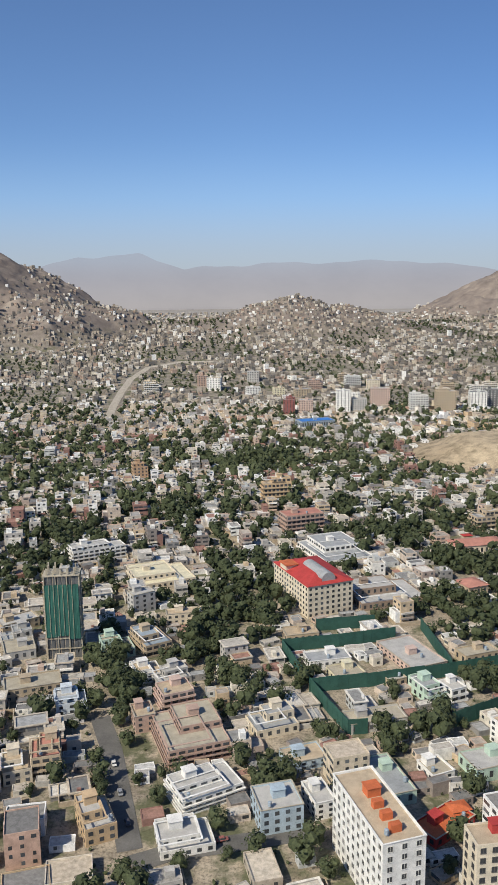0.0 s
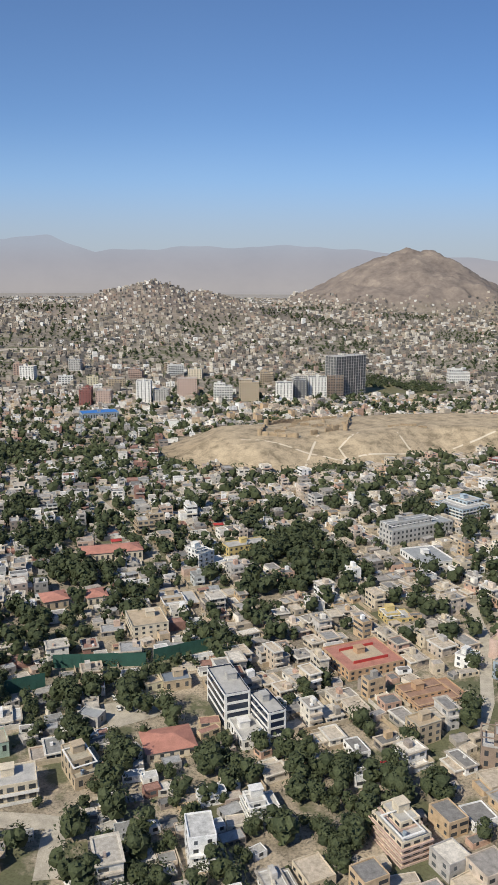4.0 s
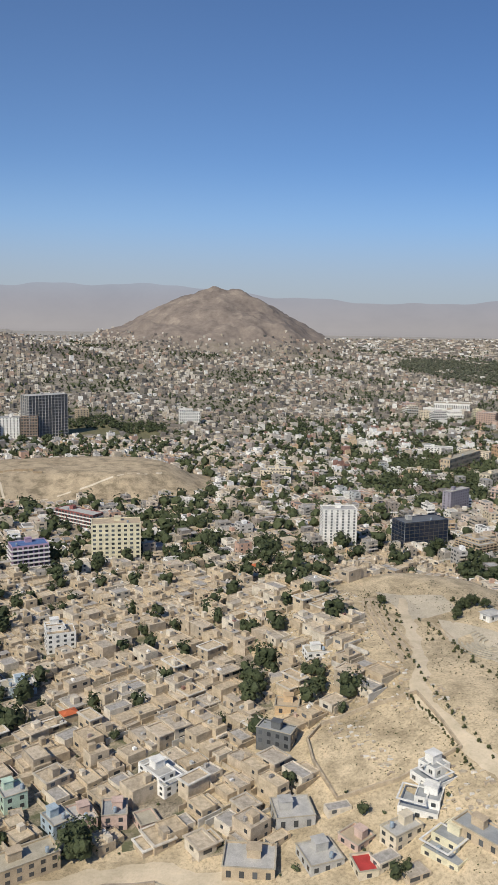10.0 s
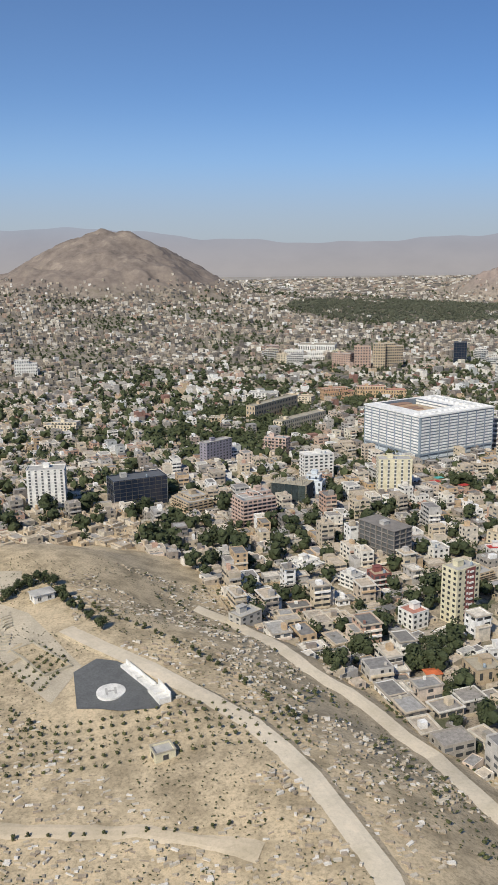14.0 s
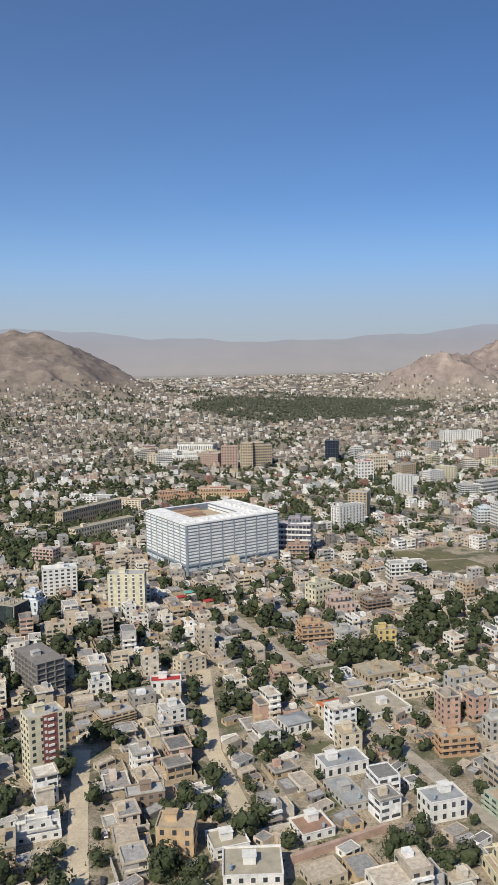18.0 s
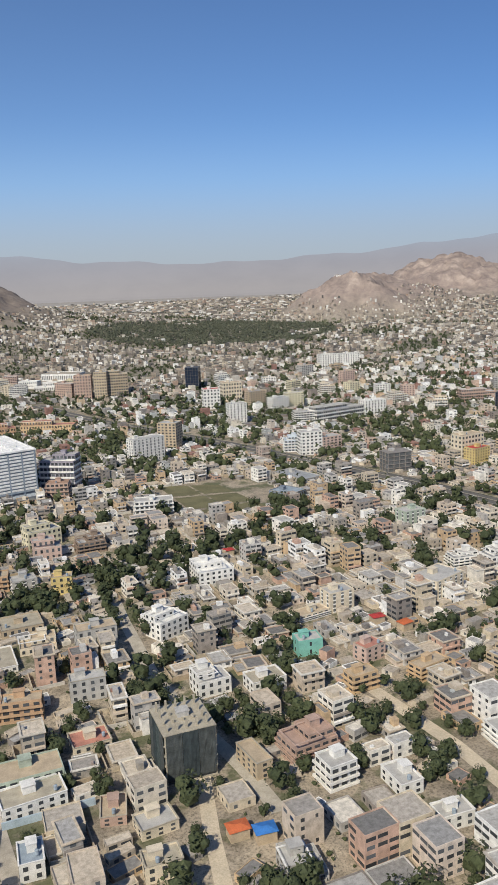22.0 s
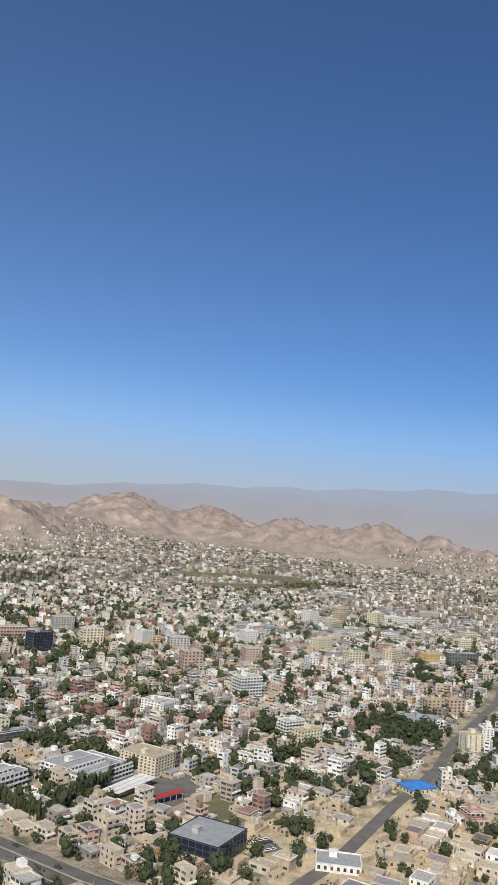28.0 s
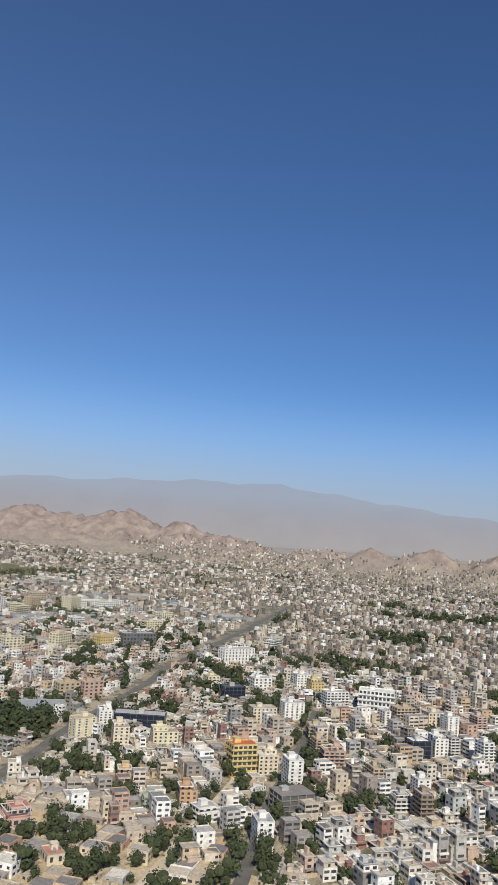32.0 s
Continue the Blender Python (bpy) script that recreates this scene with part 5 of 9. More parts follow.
block("apartment_block", "cream house with tiered balconies", 899.2, 302.3, 13, 13.9, 6.7, 2.6, 3, "cream", "tan", "bands", False)
block("apartment_block", "pink apartment house among flat-roofed houses", 907.6, 262.9, 18, 9.1, 6.7, 5.6, 3, "pink", "redwash", "rows", False)
block("house", "apricot house with balconies", 894.9, 246.6, 8, 9.5, 5.8, 5.8, 3, "apricot", "tan", "bands", False)
block("apartment_block", "cream block with dark brown strips", 958.8, 302.1, 22, 18.2, 13.2, 8.2, 5, "cream", "grey", "stripes", False)
block("apartment_block", "white balcony block among flat-roofed houses", 985.8, 332.3, -3, 13.5, 7.9, 6.0, 4, "white", "grey", "bands", False)
block("apartment_block", "light blue apartment block", 1036.1, 317.7, 13, 9.9, 12.0, 13.5, 7, "lblue", "lblue", "hotelgrid", False)
block("apartment_block", "white and maroon block with a red roof hut", 1072.2, 333.7, 6, 13.5, 17.9, 12.9, 7, "white", "grey", "redbox", False)
block("apartment_block", "white block with a dark side wall", 1023.2, 277.6, 20, 6.5, 11.3, 14.2, 6, "white", "grey", "redbox", False)
block("tower_block", "cream tower block with a red crown", 1086.0, 405.8, 6, 11.9, 8.8, 18.7, 9, "cream", "red", "rows", False)
block("tower_block", "yellow block with a red crown", 1114.1, 507.2, 16, 15.8, 10.1, 12.3, 6, "yellow", "red", "rows", False)
block("tower_block", "cream block with balconies", 1144.9, 482.7, 4, 10.9, 11.0, 15.2, 7, "cream", "tan", "bands", False)
block("tower_block", "pale yellow block with flat roof", 1147.3, 445.2, 13, 13.5, 10.2, 13.2, 6, "pale", "tan", "rows", False)
block("office", "low dark glass office", 1151.4, 441.1, 10, 25.7, 8.4, 5.7, 3, "dark", "steel", "bands", False)
block("factory_hall", "white banded hall wing", 1121.2, 362.5, 23, 21.2, 8.9, 10.0, 4, "white", "steel", "bands", False)
block("factory_hall", "long white banded hall", 1163.1, 358.0, 22, 35.8, 27.9, 8.4, 4, "white", "steel", "bands", False)
block("apartment_block", "cream apartment block with rows of windows", 1206.5, 366.0, 23, 17.7, 22.6, 9.6, 6, "cream", "tan", "rows", False)
block("apartment_block", "off-white apartment block among flat-roofed houses", 1272.2, 468.4, 26, 21.0, 18.1, 10.1, 6, "white", "grey", "rows", False)
block("office", "blue-glass office with a white frame", 1174.8, 264.4, 26, 24.4, 22.9, 7.4, 3, "glass", "steel", "glass", False)
block("apartment_block", "white block with dark bands", 1317.6, 396.5, -0, 15.1, 8.4, 11.8, 6, "white", "grey", "bands", False)
block("apartment_block", "pale yellow block with flat roof", 1315.5, 379.8, 4, 18.6, 8.4, 10.5, 5, "pale", "tan", "rows", False)
block("market_hall", "hall with a vivid blue roof", 1315.9, 291.9, -7, 17.1, 12.7, 2.8, 1, "cream", "vivid", "hip", False)
block("tower_block", "slim white tower block", 1424.9, 198.3, -37, 7.3, 10.3, 14.5, 9, "white", "white", "rows", False)
block("building_site", "unfinished dark concrete block", 1397.7, 182.7, -28, 15.5, 11.4, 8.8, 4, "dark", "grey", "frame", False)
block("tower_block", "white corner tower block", 1361.6, 168.6, -40, 6.7, 10.5, 11.3, 6, "white", "grey", "rows", False)
block("apartment_block", "off-white apartment block among flat-roofed houses", 1434.5, 222.7, -37, 10.1, 9.2, 11.1, 6, "cream", "white", "rows", False)
block("apartment_block", "orange-yellow block with a flat parapeted roof", 1444.6, 245.7, -5, 16.9, 8.2, 8.0, 5, "apricot", "red", "rows", False)
block("department_store", "long white store with a pink base", 1595.4, 259.1, -64, 23.9, 11.0, 14.2, 4, "white", "white", "bands", False)
block("office", "blue-glass shop with a white cross frame", 1516.1, 179.7, -36, 11.1, 10.0, 9.7, 4, "glass", "white", "glass", False)
block("apartment_block", "white apartment block with flat roof", 1611.5, 320.7, -29, 11.0, 9.0, 11.5, 6, "white", "grey", "rows", False)
block("apartment_block", "yellow apartment block with flat roof", 1600.1, 300.2, -30, 10.1, 9.0, 12.6, 6, "yellow", "grey", "rows", False)
block("apartment_block", "pair of white balcony blocks", 1579.5, 274.4, -32, 16.4, 9.0, 11.2, 6, "white", "grey", "bands", False)
block("apartment_block", "cream block with many windows", 1506.3, 281.4, -33, 15.6, 9.0, 9.7, 5, "cream", "grey", "rows", False)
block("apartment_block", "white block with dark strips", 1529.5, 274.1, -33, 13.5, 9.0, 10.7, 6, "white", "grey", "stripes", False)
block("apartment_block", "small white block among flat-roofed houses", 1464.2, 151.5, -38, 6.8, 8.1, 8.1, 5, "white", "grey", "rows", False)
block("apartment_block", "white block with dark strips", 1576.7, 186.3, -34, 8.0, 9.0, 12.6, 8, "white", "grey", "stripes", False)
block("apartment_block", "cream apartment block with flat roof", 1579.4, 200.2, -34, 13.1, 9.0, 11.9, 6, "cream", "grey", "rows", False)
block("apartment_block", "pink balcony block among flat-roofed houses", 1606.3, 179.4, -34, 7.0, 9.0, 9.7, 6, "pink", "grey", "bands", False)
block("apartment_block", "off-white block with a flat parapeted roof", 1527.2, 171.7, -36, 8.1, 9.0, 12.2, 7, "white", "grey", "rows", False)
block("apartment_block", "grey balcony block among flat-roofed houses", 1534.6, 165.8, -36, 5.1, 9.0, 11.4, 7, "grey", "grey", "bands", False)
block("apartment_block", "white banded tower among flat-roofed houses", 1532.8, 146.6, -36, 6.3, 9.0, 13.1, 8, "white", "grey", "bands", False)
block("apartment_block", "tan balcony block among flat-roofed houses", 1480.0, 218.5, -36, 6.6, 8.1, 9.4, 6, "tan", "tan", "bands", False)
block("apartment_block", "tan balcony block among flat-roofed houses", 1574.1, 219.1, -33, 13.1, 9.0, 12.1, 6, "tan", "tan", "bands", False)
block("apartment_block", "pale yellow block with flat roof", 1408.3, 329.6, -16, 12.7, 9.3, 10.5, 7, "pale", "tan", "stripes", False)
block("apartment_block", "white tower block among flat-roofed houses", 1429.6, 334.8, -33, 7.7, 9.2, 12.0, 8, "white", "white", "rows", False)
block("showroom", "blue and white showroom", 1438.3, 331.9, -50, 29.8, 12.3, 8.6, 3, "glass", "grey", "glass", False)
block("apartment_block", "pale yellow block with flat roof", 1429.0, 290.3, -35, 13.9, 9.2, 9.8, 5, "pale", "tan", "rows", False)
block("apartment_block", "unfinished tan block among flat-roofed houses", 1454.6, 401.4, -16, 14.7, 10.2, 11.1, 5, "tan", "tan", "hotelgrid", False)
block("apartment_block", "unfinished rose-tan block among flat-roofed houses", 1467.7, 392.2, -15, 14.0, 10.1, 11.6, 5, "rosetan", "tan", "hotelgrid", False)
block("apartment_block", "yellow apartment block with flat roof", 1601.7, 526.7, -5, 24.1, 12.0, 10.4, 4, "yellow", "tan", "rows", False)
block("apartment_block", "grey concrete shell among flat-roofed houses", 1619.5, 516.5, -22, 32.2, 12.0, 13.0, 4, "dark", "grey", "hotelgrid", False)
block("office", "dark glass office cube among low houses", 1270.3, 689.5, 13, 20.8, 12.2, 17.0, 7, "dark", "dark", "glass", False)
block("apartment_block", "cream apartment block among low houses", 1327.6, 710.7, -4, 20.9, 12.2, 15.4, 6, "cream", "grey", "hotelgrid", False)
block("apartment_block", "white apartment block among low houses", 1479.2, 658.5, -4, 15.2, 11.1, 15.8, 7, "white", "white", "hotelgrid", False)
block("apartment_block", "reddish-tan apartment block among low houses", 1365.2, 590.9, -8, 17.6, 11.3, 16.7, 6, "rosetan", "grey", "hotelgrid", False)
block("apartment_block", "pale yellow apartment block beside market sheds", 1536.5, 612.4, 4, 20.2, 11.0, 12.8, 5, "pale", "tan", "hotelgrid", False)
block("apartment_block", "small white block beside market sheds", 1476.2, 556.1, -9, 10.1, 10.1, 10.5, 5, "white", "grey", "hotelgrid", False)
block("apartment_block", "grey concrete apartment block in the plain", 1331.9, 785.8, -1, 21.1, 12.1, 13.3, 6, "grey", "grey", "hotelgrid", False)
block("apartment_block", "long white block in the plain", 1740.4, 726.5, -1, 41.1, 12.0, 9.2, 4, "white", "white", "hotelgrid", False)
block("apartment_block", "white block with a grey roof in the plain", 1759.1, 702.4, -1, 35.0, 12.0, 10.5, 4, "white", "grey", "hotelgrid", False)
block("house", "orange-painted house with a flat parapeted roof", 1373.0, 257.3, -38, 9.7, 8.3, 8.0, 3, "apricot", "tan", "rows", False)
block("house", "orange house with an orange roof", 1376.9, 222.5, -39, 7.9, 8.3, 7.8, 4, "orange", "orange", "rows", False)
block("house", "sage-green house with a flat parapeted roof", 1363.6, 230.7, -39, 8.7, 8.4, 4.4, 3, "sage", "tan", "bands", False)
block("house", "white and green house", 1366.8, 201.7, -20, 11.9, 9.4, 6.0, 3, "white", "grey", "bands", False)
block("shed", "long blue-grey shed among flat-roofed houses", 1413.4, 387.6, -33, 28.3, 14.4, 6.6, 2, "steelblue", "steel", "rows", False)
block("apartment_block", "pale yellow house among flat-roofed houses", 973.5, 210.4, 32, 8.8, 6.3, 10.5, 4, "pale", "white", "rows", False)
block("apartment_block", "white house with yellow windows", 940.6, 221.9, 4, 9.1, 5.9, 8.7, 3, "white", "lime", "rows", False)
block("house", "blue-grey house with a flat parapeted roof", 953.3, 211.5, -7, 11.9, 8.8, 6.4, 3, "lblue", "grey", "rows", False)
block("store", "white corner store with framed windows", 1021.8, 185.7, 5, 15.8, 15.8, 6.8, 3, "white", "grey", "bands", False)
block("apartment_block", "dark red tower block", 37.3, 848.2, -4, 12.3, 13.5, 17.9, 8, "maroon", "grey", "rows", False)
block("apartment_block", "pink tower block among flat-roofed houses", 53.9, 851.2, -4, 15.6, 13.5, 14.6, 6, "pink", "grey", "rows", False)
block("apartment_block", "white tower block among flat-roofed houses", 95.4, 860.0, -4, 15.4, 13.5, 23.0, 9, "white", "grey", "stripes", False)
block("apartment_block", "grey tower block among flat-roofed houses", 112.9, 862.8, -4, 16.3, 13.5, 13.7, 6, "grey", "grey", "rows", False)
block("apartment_block", "rose tower block among flat-roofed houses", 138.1, 891.6, -3, 21.2, 13.5, 20.8, 8, "pink", "grey", "rows", False)
block("apartment_block", "white and grey tower block", 177.6, 867.5, -4, 19.4, 13.5, 18.7, 7, "white", "grey", "bands", False)
block("apartment_block", "tan tower block among flat-roofed houses", 204.1, 857.1, -3, 21.0, 15.4, 25.0, 9, "tan", "grey", "rows", False)
block("apartment_block", "white tower block with dark windows", 244.8, 872.5, -4, 18.2, 13.5, 18.9, 7, "white", "dark", "stripes", False)
block("apartment_block", "dark tower block among flat-roofed houses", 265.5, 882.3, -4, 14.6, 13.5, 20.4, 8, "dark", "grey", "stripes", False)
block("apartment_block", "white tower block with dark windows", 282.0, 888.9, -3, 20.9, 13.5, 22.4, 8, "white", "dark", "stripes", False)
block("apartment_block", "brown tower block among flat-roofed houses", 304.2, 888.4, -3, 17.1, 13.5, 24.4, 8, "brown", "grey", "bands", False)
block("tower_block", "tall dark glass tower", 312.9, 888.0, 32, 44.8, 17.3, 44.7, 14, "dark", "dark", "frame", False)
block("market_hall", "market hall with a bright blue roof", 51.5, 762.8, 17, 35.0, 19.2, 6.8, 1, "steelblue", "vivid", "rows", False)
block("apartment_block", "cream apartment block with flat roof", 515.1, 681.7, -22, 26.0, 11.7, 9.2, 4, "cream", "grey", "rows", False)
block("apartment_block", "white apartment block with flat roof", 481.0, 1007.6, -1, 25.8, 14.0, 18.9, 5, "white", "grey", "rows", False)
block("apartment_block", "white eight-storey block with orange roof huts", 25.9, 142.2, 17, 9.8, 25.5, 18.9, 8, "white", "tan", "orangebox")
block("building_site", "scaffolded tower wrapped in green netting", -72.6, 265.8, 6, 11.9, 7.5, 31.0, 8, "green", "dark", "frame", False)
block("house", "tan house with a red parapet and balconies", -59.4, 194.2, 14, 7.7, 9.6, 7.9, 4, "tan", "redwash", "bands", False)
block("house", "peach-coloured house with a roof terrace", -39.5, 166.8, 24, 7.7, 11.7, 6.6, 3, "apricot", "grey", "rows", False)
block("villa", "rose-tan villa with curved terraces", -23.0, 198.3, 19, 17.8, 21.8, 6.7, 4, "rosetan", "lime", "bands", False)
block("villa", "white villa with rounded terraces", -17.4, 178.1, 28, 17.0, 11.1, 5.0, 4, "white", "grey", "bands", False)
block("house", "white house beside the street", -21.4, 162.0, 15, 13.0, 9.6, 4.2, 2, "white", "grey", "rows", False)
block("house", "light blue house among flat-roofed houses", 9.8, 195.6, 18, 11.4, 8.1, 2.9, 2, "lblue", "tan", "rows", False)
block("house", "light blue three-storey house", 1.8, 170.2, 14, 10.7, 10.2, 6.8, 3, "lblue", "grey", "rows", False)
block("house", "grey-white house with a roof hut", 15.3, 175.7, 18, 5.5, 9.6, 4.8, 3, "white", "grey", "rows", False)
block("hall", "cream hall with a pale yellow roof", -48.8, 331.0, 23, 26.4, 22.6, 5.0, 2, "cream", "pale", "rows", False)
block("apartment_block", "grey plastered block among flat-roofed houses", -47.4, 304.8, 33, 9.8, 6.1, 8.4, 4, "grey", "grey", "rows", False)
block("house", "cream flat-roofed house among flat-roofed houses", -33.0, 294.5, 11, 17.5, 5.8, 4.5, 2, "cream", "tan", "rows", False)
block("house", "tan house with a blue metal roof", -37.6, 266.0, 30, 10.3, 15.1, 6.6, 3, "tan", "steelblue", "bands", False)
block("house", "grey two-storey house among flat-roofed houses", -30.4, 242.4, 28, 11.6, 8.2, 4.4, 2, "grey", "grey", "rows", False)
block("house", "brick-coloured house with a flat parapeted roof", -34.5, 215.8, 19, 6.1, 8.1, 5.6, 3, "rosetan", "tan", "rows", False)
block("house", "low grey house with wide roof", -87.3, 263.4, 21, 10.8, 11.2, 3.5, 1, "grey", "lime", "rows", False)
block("house", "tan house with a long flat roof", -78.8, 234.8, 18, 17.9, 9.4, 4.3, 2, "tan", "lime", "rows", False)
block("house", "tan house with a grey roof", -94.9, 286.3, 37, 14.8, 8.4, 3.9, 2, "tan", "grey", "rows", False)
block("apartment_block", "white balcony block among trees", -85.5, 367.5, 28, 26.6, 8.4, 7.9, 4, "white", "grey", "bands", False)
block("apartment_block", "yellow-tan balcony block among flat-roofed houses", 8.9, 481.8, 12, 17.9, 8.5, 14.5, 5, "apricot", "tan", "bands", False)
block("apartment_block", "rose-brown block with red bands", 20.0, 413.2, 19, 21.6, 12.2, 10.1, 4, "rosetan", "redwash", "bands", False)
block("house", "white house among trees", -139.5, 431.7, 24, 18.8, 8.4, 7.2, 3, "white", "lime", "rows", False)
block("tower_block", "orange-brown brick tower among flat-roofed houses", -81.5, 547.3, 18, 10.5, 8.5, 12.2, 5, "orange", "tan", "rows", False)
block("apartment_block", "cream eight-storey block with an orange roof hut", 45.1, 142.8, 8, 17.9, 6.8, 18.4, 8, "cream", "tan", "redbox")
block("bungalow", "long bungalow with an orange roof", 42.5, 165.5, 37, 14.6, 7.5, 2.6, 1, "red", "scarlet", "rows", False)
block("house", "low tan garden house", 71.7, 173.3, 8, 10.9, 6.0, 2.4, 1, "tan", "lime", "rows", False)
block("house", "white flat-roofed house among flat-roofed houses", 72.6, 158.1, 14, 11.1, 6.7, 4.9, 2, "white", "grey", "rows", False)
block("house", "pale pink house with a blank gable wall", 261.6, 266.4, 44, 9.5, 7.5, 7.0, 3, "pink", "tan", "blank", False)
block("house", "white house on a lane", 246.8, 263.5, 43, 7.0, 5.7, 4.6, 2, "white", "grey", "rows", False)
block("house", "blue-grey house with a flat parapeted roof", 256.2, 253.6, 41, 6.1, 5.6, 6.2, 2, "steelblue", "grey", "rows", False)
block("hall", "white hall with a dark metal roof", 257.4, 235.9, -15, 10.5, 6.6, 5.3, 2, "white", "steel", "rows", False)
block("house", "white house with a dark glazed front", 273.7, 225.7, 44, 7.4, 6.0, 7.8, 4, "white", "dark", "bands", False)
block("house", "cream house with blue windows", 243.5, 223.9, -22, 8.1, 7.6, 5.0, 2, "cream", "tan", "rows", False)
block("house", "house with a yellow wall", 259.9, 218.9, -21, 5.7, 6.6, 6.4, 2, "yellow", "tan", "blank", False)
block("house", "tan house with a white base", 276.3, 207.9, 48, 5.1, 7.1, 6.2, 3, "tan", "grey", "rows", False)
block("house", "white house with a flat roof", 255.7, 205.3, 48, 6.5, 5.6, 2.6, 2, "white", "lime", "rows", False)
block("house", "pale yellow house among flat-roofed houses", 286.9, 197.3, -16, 5.9, 7.5, 4.6, 2, "pale", "tan", "rows", False)
block("house", "yellow house among trees", 228.2, 304.0, 9, 11.2, 8.6, 3.5, 2, "yellow", "grey", "rows", False)
block("house", "grey house with a dark blue roof", 334.4, 246.2, 24, 8.8, 6.6, 3.2, 2, "grey", "blue", "rows", False)
block("house", "blue-grey house with a flat parapeted roof", 352.1, 300.2, 16, 8.7, 6.7, 3.7, 2, "lblue", "grey", "rows", False)
block("house", "low white house among flat-roofed houses", 349.3, 300.0, 16, 11.0, 6.7, 3.5, 2, "white", "lime", "rows", False)
block("house", "grey-blue house with a flat parapeted roof", 326.4, 289.5, 31, 6.5, 7.0, 4.0, 2, "grey", "steelblue", "rows", False)
block("house", "pale blue house among flat-roofed houses", 325.8, 254.3, 43, 6.0, 6.5, 3.7, 2, "lblue", "grey", "rows", False)
block("house", "dark blue house among flat-roofed houses", 327.0, 242.4, -2, 7.3, 6.5, 3.1, 1, "steelblue", "tan", "rows", False)
block("house", "pale blue and pink house", 369.8, 223.3, 30, 5.6, 6.9, 3.9, 2, "lblue", "grey", "rows", False)
block("house", "pink and white house", 374.1, 224.3, 18, 6.7, 7.8, 3.4, 2, "pink", "grey", "rows", False)
block("house", "long tan house above the retaining wall", 356.8, 206.6, 23, 16.4, 6.6, 4.5, 2, "tan", "lime", "rows", False)
block("house", "small salmon-pink house among flat-roofed houses", 390.9, 220.8, 18, 5.0, 6.0, 2.4, 1, "pink", "lime", "rows", False)
block("house", "low grey house with white walls", 422.6, 210.8, -1, 9.6, 8.6, 3.8, 1, "grey", "grey", "rows", False)
block("house", "small apricot house among flat-roofed houses", 433.1, 260.3, -17, 7.2, 6.3, 3.2, 1, "apricot", "tan", "rows", False)
block("house", "white hillside house among flat-roofed houses", 449.0, 282.6, 1, 10.0, 6.2, 3.5, 2, "white", "lime", "rows", False)
block("house", "low grey house among flat-roofed houses", 426.8, 194.9, 10, 8.4, 8.3, 2.6, 1, "grey", "grey", "rows", False)
block("house", "wide white house among flat-roofed houses", 655.1, 256.1, 2, 12.1, 7.4, 3.9, 2, "white", "grey", "rows", False)
block("house", "white house with balconies", 635.9, 324.6, 25, 7.0, 8.0, 5.5, 3, "white", "grey", "bands", False)
block("house", "dark red house among flat-roofed houses", 643.4, 322.4, 4, 7.6, 6.7, 6.8, 3, "maroon", "tan", "bands", False)
block("house", "white house with a flat parapeted roof", 682.2, 348.6, 7, 8.2, 6.7, 5.0, 2, "white", "grey", "rows", False)
block("house", "cream house with a flat parapeted roof", 719.9, 358.6, 21, 12.4, 6.7, 6.1, 3, "cream", "tan", "rows", False)
block("house", "low tan house among flat-roofed houses", 645.9, 247.1, 1, 9.5, 8.9, 5.1, 1, "tan", "lime", "rows", False)
block("house", "grey house with balconies", 796.2, 373.9, 9, 10.5, 7.7, 5.6, 3, "grey", "grey", "stripes", False)
block("hall", "low tan hall among flat-roofed houses", 790.5, 329.7, 6, 15.4, 13.0, 3.3, 1, "tan", "lime", "rows", False)
block("house", "cream house with a flat parapeted roof", 796.2, 312.2, -0, 12.9, 7.7, 5.2, 2, "cream", "tan", "rows", False)
block("house", "brick-coloured house with balconies", 753.8, 340.0, -7, 10.1, 7.7, 5.5, 3, "rosetan", "tan", "bands", False)
block("house", "white house with a grey hipped roof", 745.3, 296.1, 11, 9.4, 7.7, 4.1, 1, "white", "steel", "hip", False)
block("house", "long white house among flat-roofed houses", 747.6, 265.7, 4, 14.7, 8.7, 4.0, 1, "white", "steel", "rows", False)
block("shed", "long shed with a grey metal roof", 746.8, 247.1, 6, 8.0, 15.3, 2.3, 1, "grey", "steel", "rows", False)
block("house", "grey house with a flat parapeted roof", 742.1, 372.6, 8, 10.0, 7.7, 5.4, 3, "grey", "tan", "rows", False)
block("house", "white house with a flat parapeted roof", 704.6, 235.4, 2, 9.9, 8.6, 3.3, 2, "white", "lime", "rows", False)
block("house", "pale yellow house with roof rooms", 769.5, 206.4, -6, 12.8, 8.7, 6.0, 2, "pale", "tan", "rows", False)
block("house", "white house with a blue roof", 791.0, 198.0, 1, 5.6, 8.0, 4.8, 2, "white", "steelblue", "rows", False)
block("house", "low house with a faded red roof", 807.5, 243.1, 6, 11.0, 8.7, 2.5, 1, "cream", "redwash", "rows", False)
block("house", "wide white house with roof terraces", 777.5, 299.5, 6, 17.7, 17.0, 2.3, 1, "white", "lime", "rows", False)
block("building_site", "building site wrapped in dark netting", 829.2, 220.9, 3, 13.4, 14.0, 14.4, 5, "green", "lime", "frame", False)
block("house", "cream house with a roof terrace", 818.9, 202.0, 9, 9.4, 7.0, 2.8, 2, "cream", "grey", "rows", False)
block("house", "cream two-storey house among flat-roofed houses", 817.1, 188.1, 1, 8.6, 5.8, 4.4, 2, "cream", "lime", "rows", False)
block("house", "red-brick house with a flat parapeted roof", 810.3, 210.6, -9, 6.4, 8.7, 2.7, 2, "rosetan", "tan", "rows", False)
